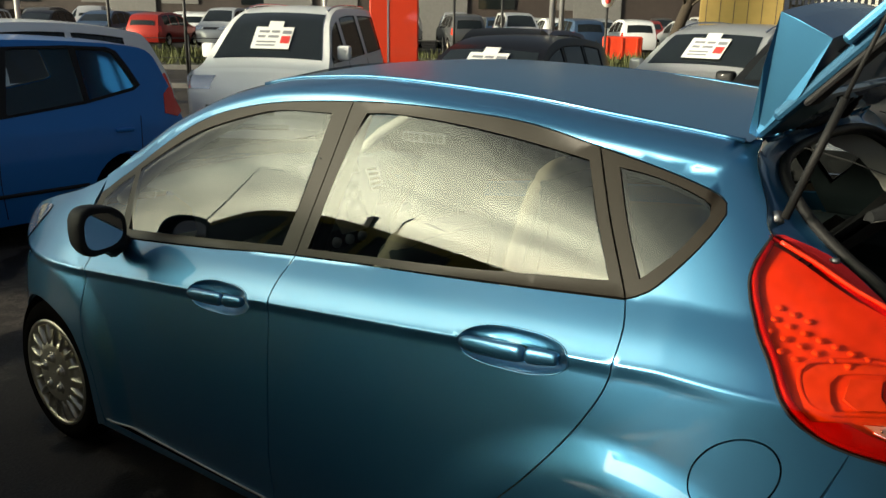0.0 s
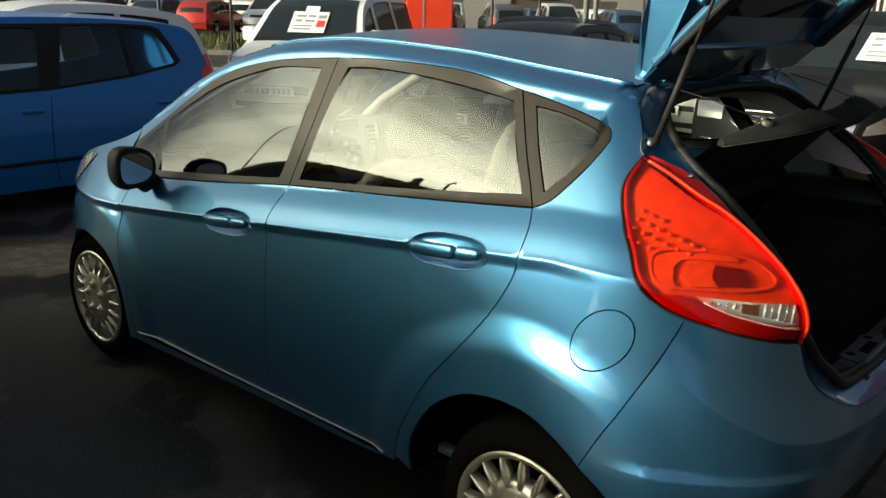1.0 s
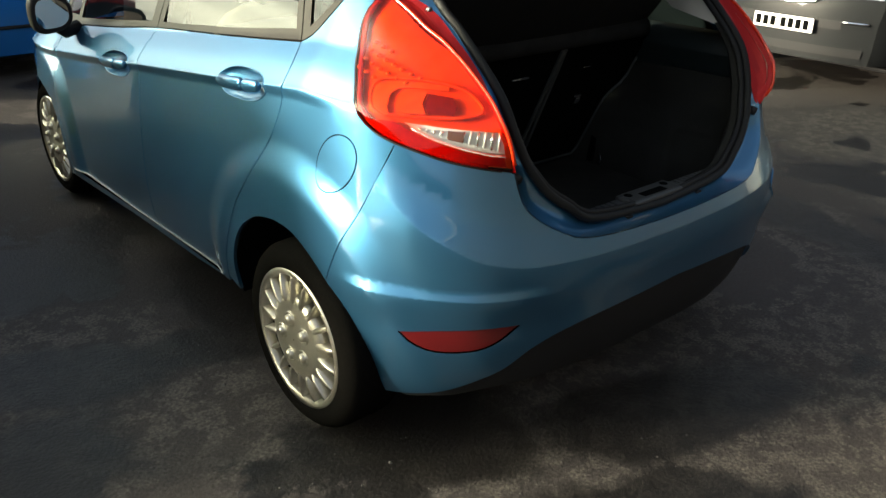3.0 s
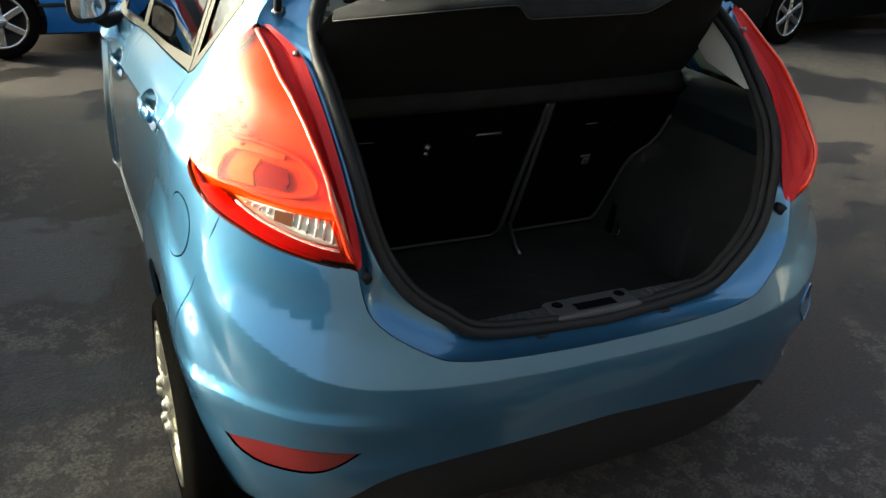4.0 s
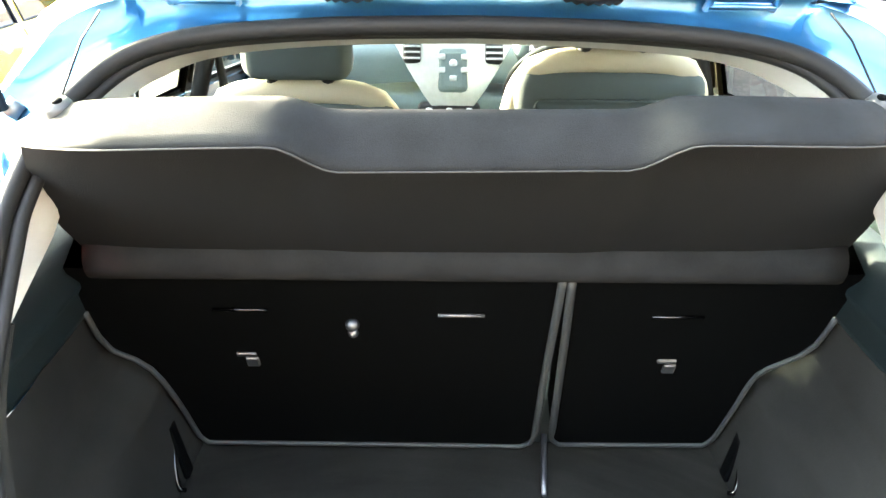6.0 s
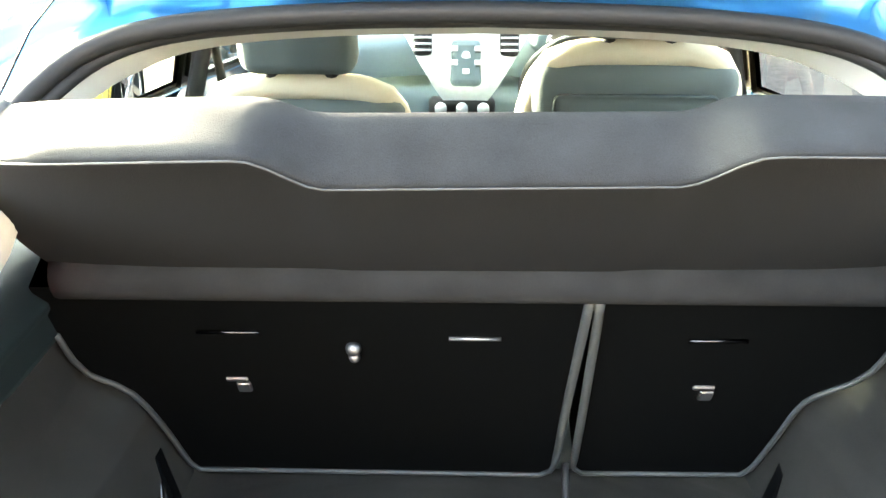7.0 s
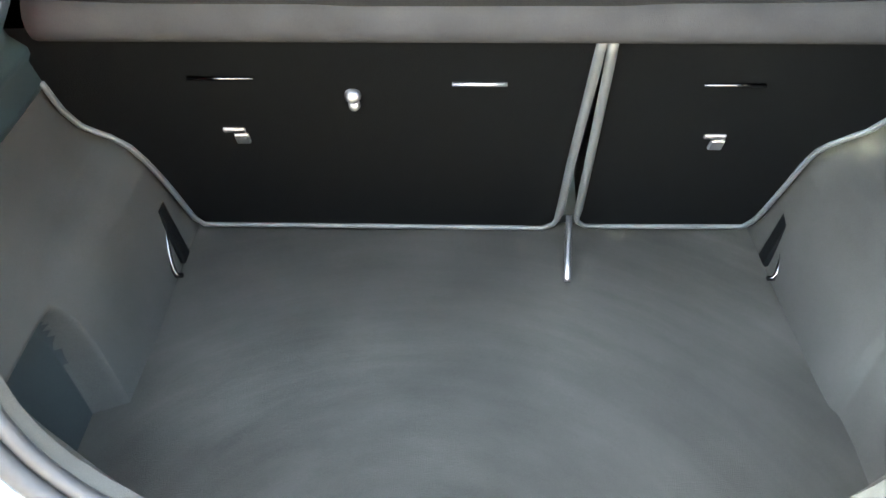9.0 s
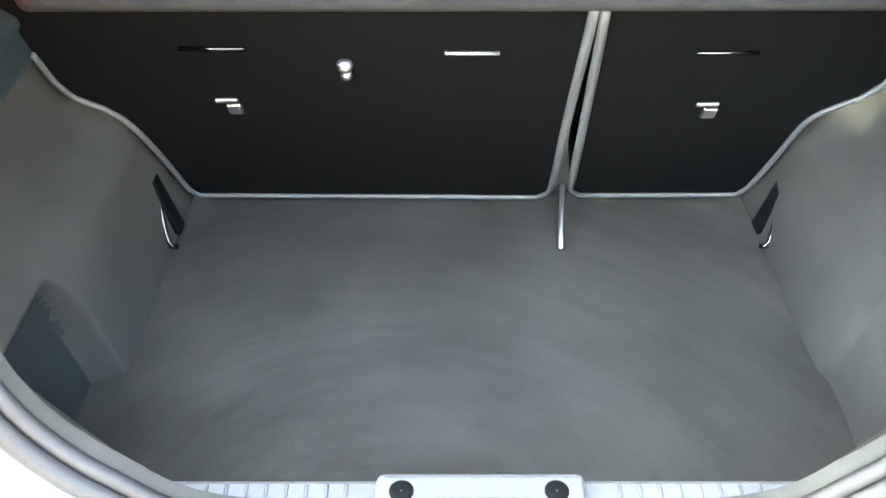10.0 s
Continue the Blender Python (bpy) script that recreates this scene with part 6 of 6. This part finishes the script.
            lin = [(sx * (W / 2 - .25), yc + (wr + .04) * math.cos(a), wr + (wr + .04) * math.sin(a)) for a in np.linspace(0, math.pi, 12)]
            lin2 = [(sx * (W / 2 - .02), q[1], q[2]) for q in lin]
            loft([lin, lin2], PLASTIC, "arch_liner", root)
    return root


BLUE = car_colour("deep_blue_paint", (0.022, 0.175, 0.52), 0.3)
WHITE = car_colour("white_paint", (0.78, 0.79, 0.79), 0.0)
GREY = car_colour("dark_grey_paint", (0.013, 0.014, 0.015), 0.1)
GREY.node_tree.nodes["Principled BSDF"].inputs["Coat Weight"].default_value = 0.05
GREY.node_tree.nodes["Principled BSDF"].inputs["Roughness"].default_value = 0.45
SILVERCAR = car_colour("silver_paint", (0.42, 0.43, 0.44))
BLACK = car_colour("black_paint", (0.006, 0.006, 0.007), 0.0)
BLACK.node_tree.nodes["Principled BSDF"].inputs["Coat Weight"].default_value = 0.25
YELLOW = car_colour("yellow_paint", (0.72, 0.50, 0.02), 0.0)
RED = car_colour("dark_red_paint", (0.30, 0.014, 0.012), 0.3)

BLUE_PANES = [[(.335, .625), (.573, .645), (.580, .66), (.598, .93), (.592, .945), (.47, .952), (.41, .885), (.33, .68)], [(.622, .648), (.768, .692), (.764, .955), (.655, .960), (.645, .945), (.617, .665)], [(.778, .696), (.872, .742), (.882, .757), (.868, .84), (.850, .928), (.835, .943), (.775, .954)]]
cars = [
    (make_car("blue_hatchback", "bright blue small five-door hatchback parked on the asphalt", BLUE, 3.95, 1.60, 1.47, STEEP, wheels=(.147, .843), plate="yellow", seam=(.31, .597, .878), pane_mat=GLASS_CLEAR, tail=((.937, .60), (.944, .70), (.962, .735), (.975, .66), (.985, .60), (.97, .575)), panes=BLUE_PANES), (-.02, 6.16, 90)),
    (make_car("white_van", "white compact van with roof bars and price card", WHITE, 4.3, 1.80, 1.76, VAN, windows=((.24, .41), (.45, .66), (.70, .93)), seam=(.24, .43, .68), plate="white", card=True, rails=True, chrome="plain"), (6.1, 8.7, 120)),
    (make_car("grey_suv", "dark grey off-roader with chrome grille", GREY, 4.44, 1.86, 1.66, SUV, wr=.34, plate="white", card=-.46, chrome=True, rails=True), (6.90, 1.40, 87)),
    (make_car("silver_crossover", "silver crossover with roof rails and price card", SILVERCAR, 4.3, 1.80, 1.62, SUV, wr=.33, plate="white", card=True, chrome=True, rails=True), (9.2, 3.5, 86)),
    (make_car("black_hatchback", "glossy black hatchback with chrome grille bar", BLACK, 4.0, 1.71, 1.44, HATCH, plate="white", chrome="bar", card=True), (6.65, 5.38, 100)),
    (make_car("yellow_hatchback", "bright yellow small hatchback parked alongside", YELLOW, 3.7, 1.66, 1.48, HATCH, plate="yellow"), (-2.80, 2.95, 3.0)),
    (make_car("red_hatchback", "dark red hatchback seen from its rear", RED, 4.0, 1.70, 1.45, HATCH, plate="yellow"), (-2.45, 9.65, 5)),
    (make_car("grey_hatchback", "grey hatchback with price card behind the windscreen", GREY, 4.1, 1.74, 1.47, HATCH, card=True, plate="white"), (9.9, 7.7, 118)),
    (make_car("white_hatchback", "white hatchback parked behind the blue one", WHITE, 4.1, 1.74, 1.55, HATCH), (1.55, 8.8, 90)),
    (make_car("navy_saloon", "dark blue saloon in the next row", car_colour("navy_paint", (0.008, 0.02, 0.09)), 4.3, 1.75, 1.42, HATCH), (13.2, 9.4, 100)),
]
yellow = cars[5][0]
tube([(0, -1.20, 1.425), (.0, -1.45, 1.52), (.0, -1.72, 1.62)], .004, RUBBER, "aerial", yellow, 6, label="thin black roof aerial", taper=[.006, .004, .003])
for ob, (x, y, rz) in cars:
    ob.matrix_world = pose(x, y, 0, 0, 0, rz)

# far rows, across the road
FAR_COLOURS = ((SILVERCAR, 1.5, HATCH), (car_colour("mid_grey_paint", (0.10, 0.105, 0.11)), 1.62, SUV), (WHITE, 1.5, HATCH), (BLACK, 1.48, HATCH), (car_colour("slate_blue_paint", (0.05, 0.09, 0.16)), 1.5, HATCH), (car_colour("faded_red_paint", (0.35, 0.03, 0.02)), 1.46, HATCH), (car_colour("pale_silver_paint", (0.55, 0.56, 0.57)), 1.72, VAN))
far = [make_car("parked_car", "distant parked car in a row across the road", c, 4.1, 1.72, h, p, fine=False, group="far row of parked cars") for c, h, p in FAR_COLOURS]
view = Vector((.77, .638, 0))
across = Vector((-.638, .77, 0))
eye = Vector((-2.3, -.7, 0))
for k in range(57):
    row, i = divmod(k, 19)
    at = eye + view * (40.5 + 7 * row + random.uniform(-.8, .8)) + across * (26 - 2.75 * i + random.uniform(-.3, .3))
    m = pose(at.x, at.y, .15, 0, 0, math.degrees(math.atan2(-view.x, view.y)) + (180 if random.random() < .6 else 0) + random.uniform(-12, 12))
    if k < len(far):
        far[k].matrix_world = m
    else:
        copy_thing(far[(k * 5 + row) % len(far)], m)

# verge, kerb, fences, buildings
GRASS = material("rough_grass", (0.075, 0.085, 0.025), 0.9, vary=0.5, scale=3.0, large=0.3, bump=0.5)
V, Fc = [], []
for i in range(9000):
    a, d = random.uniform(-26, 26), random.uniform(26.5, 33)
    p = eye + view * d + across * a
    h, w = random.uniform(.15, .5), random.uniform(.02, .06)
    t = random.uniform(0, math.pi)
    dx, dy = w * math.cos(t), w * math.sin(t)
    k = len(V)
    V += [(p.x - dx, p.y - dy, .08), (p.x + dx, p.y + dy, .08), (p.x + random.uniform(-.15, .15), p.y + random.uniform(-.15, .15), .1 + h)]
    Fc.append((k, k + 1, k + 2))
tagged(link("verge_grass", V, Fc, GRASS, smooth=False), "rough yellow-green grass on the verge", "grass", kind="stuff")


def slab(name, d0, d1, a0, a1, z0, z1, mat, label, kind="structure", category=""):
    q = [eye + view * d + across * a for d, a in ((d0, a0), (d1, a0), (d1, a1), (d0, a1))]
    V = [(p.x, p.y, z) for z in (z0, z1) for p in q]
    return tagged(link(name, V, [(0, 3, 2, 1), (4, 5, 6, 7), (0, 1, 5, 4), (1, 2, 6, 5), (2, 3, 7, 6), (3, 0, 4, 7)], mat, smooth=False), label, category, kind=kind)


KERB = material("kerb_concrete", (0.16, 0.155, 0.145), 0.9, vary=0.25, scale=8)
SOIL = material("verge_soil", (0.045, 0.045, 0.022), 0.95, vary=0.4, scale=4)
BROWN_WALL = material("dark_cladding", (0.055, 0.042, 0.036), 0.7, vary=0.25, scale=1.5, large=.2)
YELLOW_WALL = material("ochre_cladding", (0.36, 0.25, 0.07), 0.7, vary=0.12, scale=6, large=.4)
WHITE_WALL = material("pale_cladding", (0.20, 0.195, 0.185), 0.6, vary=0.1, scale=6)
RED_SIGN = material("red_sign_panel", (0.62, 0.045, 0.012), 0.35, coat=0.4, vary=0.06)
POST = material("galvanised_steel", (0.34, 0.34, 0.33), 0.5, 0.5, vary=0.15)
DARK_POST = material("dark_steel", (0.02, 0.02, 0.02), 0.5)
FENCE = material("weathered_fence_paint", (0.38, 0.37, 0.33), 0.7, vary=0.3, scale=5)
BARK = material("bark", (0.05, 0.038, 0.026), 0.9, vary=0.4, scale=12, bump=0.8)
slab("kerb", 25.8, 26.1, -40, 40, 0, .13, KERB, "pale concrete kerb", category="kerb")
slab("verge", 26.1, 33.5, -40, 40, 0, .10, SOIL, "earth verge under the grass", category="ground")
slab("kerb", 19.5, 19.75, -40, 40, 0, .10, KERB, "concrete kerb of the yard", category="kerb")

bld = thing("brown_warehouse", "long dark brown clad warehouse across the road", "building")
w = slab("wall", 62, 63, -22, 60, 0, 9, BROWN_WALL, "dark brown cladding", "")
w.parent = bld
for i in range(11):
    o = slab("window", 61.9, 62.05, 44 - 5.6 * i, 46.6 - 5.6 * i, 2.2, 3.6, WHITE_WALL if i % 3 else CAR_GLASS, "strip window", "")
    o.parent = bld
for i in range(5):
    o = slab("shutter_door", 61.85, 62.05, 30 - 11 * i, 33.4 - 11 * i, 0, 3.4, WHITE_WALL, "white shutter door", "")
    o.parent = bld
o = slab("roof_edge", 61.7, 63.2, -22.2, 60.2, 9, 9.5, POST, "steel roof edge", "")
o.parent = bld

hut = thing("ochre_cabin", "ochre-yellow clad cabin behind the fence", "building")
ang = math.radians(19.6)
hc = Vector((-2.26 + 22 * math.cos(ang), -.59 + 22 * math.sin(ang), 0))
m = Matrix.Translation(hc) @ Matrix.Rotation(ang, 4, "Z")
part("wall", rbox(-1.2, 1.2, -.95, .85, 0, 3.6, .02, 1, m), YELLOW_WALL, hut, "ochre clad wall")
for y in np.linspace(-.8, .7, 6):
    part("panel_joint", rbox(-1.206, -1.19, y - .008, y + .008, .05, 3.55, 0, 1, m), BROWN_WALL, hut)
part("roof", rbox(-1.35, 1.35, -1.1, 1.0, 3.6, 3.75, .02, 1, m), POST, hut, "flat steel roof")
fence = thing("palisade_fence", "weathered pale steel palisade fence", "fence")
f0, f1 = hc + Vector((.3, -1.1, 0)), hc + Vector((-3.0, -13.0, 0))
nf = 80
slat = None
for i in range(nf):
    p = f0.lerp(f1, i / (nf - 1))
    if slat is None:
        slat = part("slat", rbox(-.035, .035, -.012, .012, 0, 2.55, .008, 1), FENCE, fence)
        ob = slat
    else:
        ob = new("slat", slat.data)
        ob.parent = fence
    ob.location = p
    ob.rotation_euler = (0, 0, math.atan2(f1.y - f0.y, f1.x - f0.x))
for z in (.45, 2.05):
    tube([f0 + Vector((.04, 0, z)), f1 + Vector((.04, 0, z))], .03, FENCE, "rail", fence, 6)
# the red sign pillar
pil = thing("sign_pillar", "tall bright red sign pillar with a dark side seam", "sign")
m = Matrix.Translation((10.1, 10.4, 0)) @ Matrix.Rotation(math.radians(42), 4, "Z")
part("panel", rbox(-.3, .3, -.46, .46, .1, 6.5, .03, 2, m), RED_SIGN, pil, "red panel")
part("seam_strip", rbox(-.31, -.29, .10, .13, .1, 6.5, 0, 1, m), SIGN_GREY, pil)
part("plinth", rbox(-.4, .4, -.55, .55, 0, .12, .02, 1, m), KERB, pil)
# posts, signs and a leaning tree along the yard's edge


def post(px, d, h, r, mat, label, sign=None):
    a = math.radians(38.1) - math.atan((px - 784) / 1477)
    p = Vector((-2.26 + d * math.cos(a), -.59 + d * math.sin(a), 0))
    root = thing("sign_post" if sign else "steel_post", label, "post")
    tube([p, p + Vector((0, 0, h))], r, mat, "pole", root, 8)
    if sign:
        q = tube([p + Vector((-.03, -.02, h - .15)), p + Vector((-.05, -.035, h - .15))], .17, SIGN_WHITE, "sign_disc", root, 20)
        tube([p + Vector((-.045, -.03, h - .15)), p + Vector((-.06, -.042, h - .15))], .08, sign, "sign_mark", root, 16)
    return root


for px, d, h, r, mt, lab, sg in ((575, 21, 6, .05, SIGN_WHITE, "white steel pole at the yard edge", None), (795, 24, 2.6, .04, DARK_POST, "thin dark fence post", None), (877, 24, 2.6, .04, DARK_POST, "thin dark fence post", None),
                                 (962, 19, 7, .07, POST, "galvanised lamp pole at the yard edge", None), (978, 19.3, 7, .06, POST, "galvanised lamp pole at the yard edge", None), (1055, 24, 2.3, .035, DARK_POST, "dark post with a round white sign", SIGN_RED),
                                 (205, 24, 3, .04, DARK_POST, "thin dark fence post", None), (335, 24, 3, .04, DARK_POST, "thin dark fence post", None), (50, 22, 5, .06, SIGN_WHITE, "white steel pole at the yard edge", None)):
    post(px, d, h, r, mt, lab, sg)
for px0, px1, dd in ((0, 640, 24.2), (725, 1040, 24.2)):
    fn = thing("mesh_fence", "low dark wire fence along the verge", "fence")
    a0, a1 = [math.radians(38.1) - math.atan((q - 784) / 1477) for q in (px0, px1)]
    p0, p1 = [Vector((-2.26 + dd * math.cos(a), -.59 + dd * math.sin(a), 0)) for a in (a0, a1)]
    for z in (.5, 1.0):
        tube([p0 + Vector((0, 0, z)), p1 + Vector((0, 0, z))], .012, DARK_POST, "rail", fn, 5)
    for i in range(7):
        p = p0.lerp(p1, i / 6)
        tube([p, p + Vector((0, 0, 1.1))], .022, DARK_POST, "post", fn, 6)
tree = thing("bare_tree", "leaning bare tree trunk with thin branches", "tree")
a = math.radians(38.1) - math.atan((1150 - 784) / 1477)
p = Vector((-2.26 + 26 * math.cos(a), -.59 + 26 * math.sin(a), 0))
lean = [p + Vector((.25 * z * .3, -.32 * z, z)) for z in np.linspace(0, 4.5, 10)]
tube(lean, .16, BARK, "trunk", tree, 10, taper=list(np.linspace(.2, .09, 10)))
for k in range(9):
    s0 = lean[4 + k % 6]
    d = Vector((random.uniform(-1, 1), random.uniform(-1, 1), random.uniform(.6, 1.4)))
    tube([s0, s0 + d * .6, s0 + d * 1.3 + Vector((0, 0, .3))], .03, BARK, "branch", tree, 6, taper=[.05, .03, .01])
skip = thing("red_skip", "orange-red steel skip beyond the fence", "skip")
a = math.radians(38.1) - math.atan((1085 - 784) / 1477)
p = Vector((-2.26 + 36 * math.cos(a), -.59 + 36 * math.sin(a), 0))
m = Matrix.Translation(p) @ Matrix.Rotation(a, 4, "Z")
part("body", rbox(-.6, .6, -.8, .8, .1, 1.0, .05, 1, m), RED_SIGN, skip, "red steel body")
for y in (-.6, 0, .6):
    part("rib", rbox(-.66, -.59, y - .04, y + .04, .15, .96, .01, 1, m), RED_SIGN, skip)

# the side behind the camera, seen only in glass and paint: lamp posts, a sign board, low sheds
for x, y, h, rz in ((-28, 26, 10.5, 200), (-27, 12, 10.0, 160), (-22, 34, 11.0, 230)):
    lp = thing("street_lamp", "tall grey street lamp with a curved arm", "street lamp")
    dx, dy = math.cos(math.radians(rz)), math.sin(math.radians(rz))
    tube([(x, y, 0), (x, y, h * .9), (x + dx * .25, y + dy * .25, h), (x + dx * 1.5, y + dy * 1.5, h + .12)], .06, DARK_POST, "pole", lp, 8, taper=[.09, .06, .05, .04])
    part("lamp_head", rbox(-.16, .42, -.11, .11, -.06, .05, .03, 2, Matrix.Translation((x + dx * 1.6, y + dy * 1.6, h + .12)) @ Matrix.Rotation(math.radians(rz), 4, "Z")), DARK_POST, lp)
bd = thing("hoarding", "dark sign board on two posts", "sign")
m = Matrix.Translation((-20.0, 20.0, 0)) @ Matrix.Rotation(math.radians(40), 4, "Z")
part("board", rbox(-.1, .1, -1.0, 1.0, 4.2, 6.6, .03, 1, m), SIGN_GREY, bd, "dark board")
for y in (-.7, .7):
    part("leg", rbox(-.05, .05, y - .05, y + .05, 0, 4.3, 0, 1, m), DARK_POST, bd)
shed = thing("low_shed", "long low grey shed at the yard's far side", "building")
part("wall", rbox(-34, -30, -40, 40, 0, 3.4, .05, 1), BROWN_WALL, shed, "dark clad wall")
part("roof", rbox(-34.3, -29.7, -40.3, 40.3, 3.4, 3.7, .05, 1), POST, shed, "grey roof")
# added out of view: blocks the rear sky to darken bumper and boot
blocker = thing("rear_sky_blocker", "unseen tall dark block added to cut the rear skylight", "building")
part("wall", rbox(-9, 42, -19, -13.5, 0, 7.2, .05, 1), BROWN_WALL, blocker, "dark clad wall")
part("roof", rbox(-9.3, 42.3, -19.3, -13.2, 7.2, 7.5, .05, 1), POST, blocker, "grey roof")
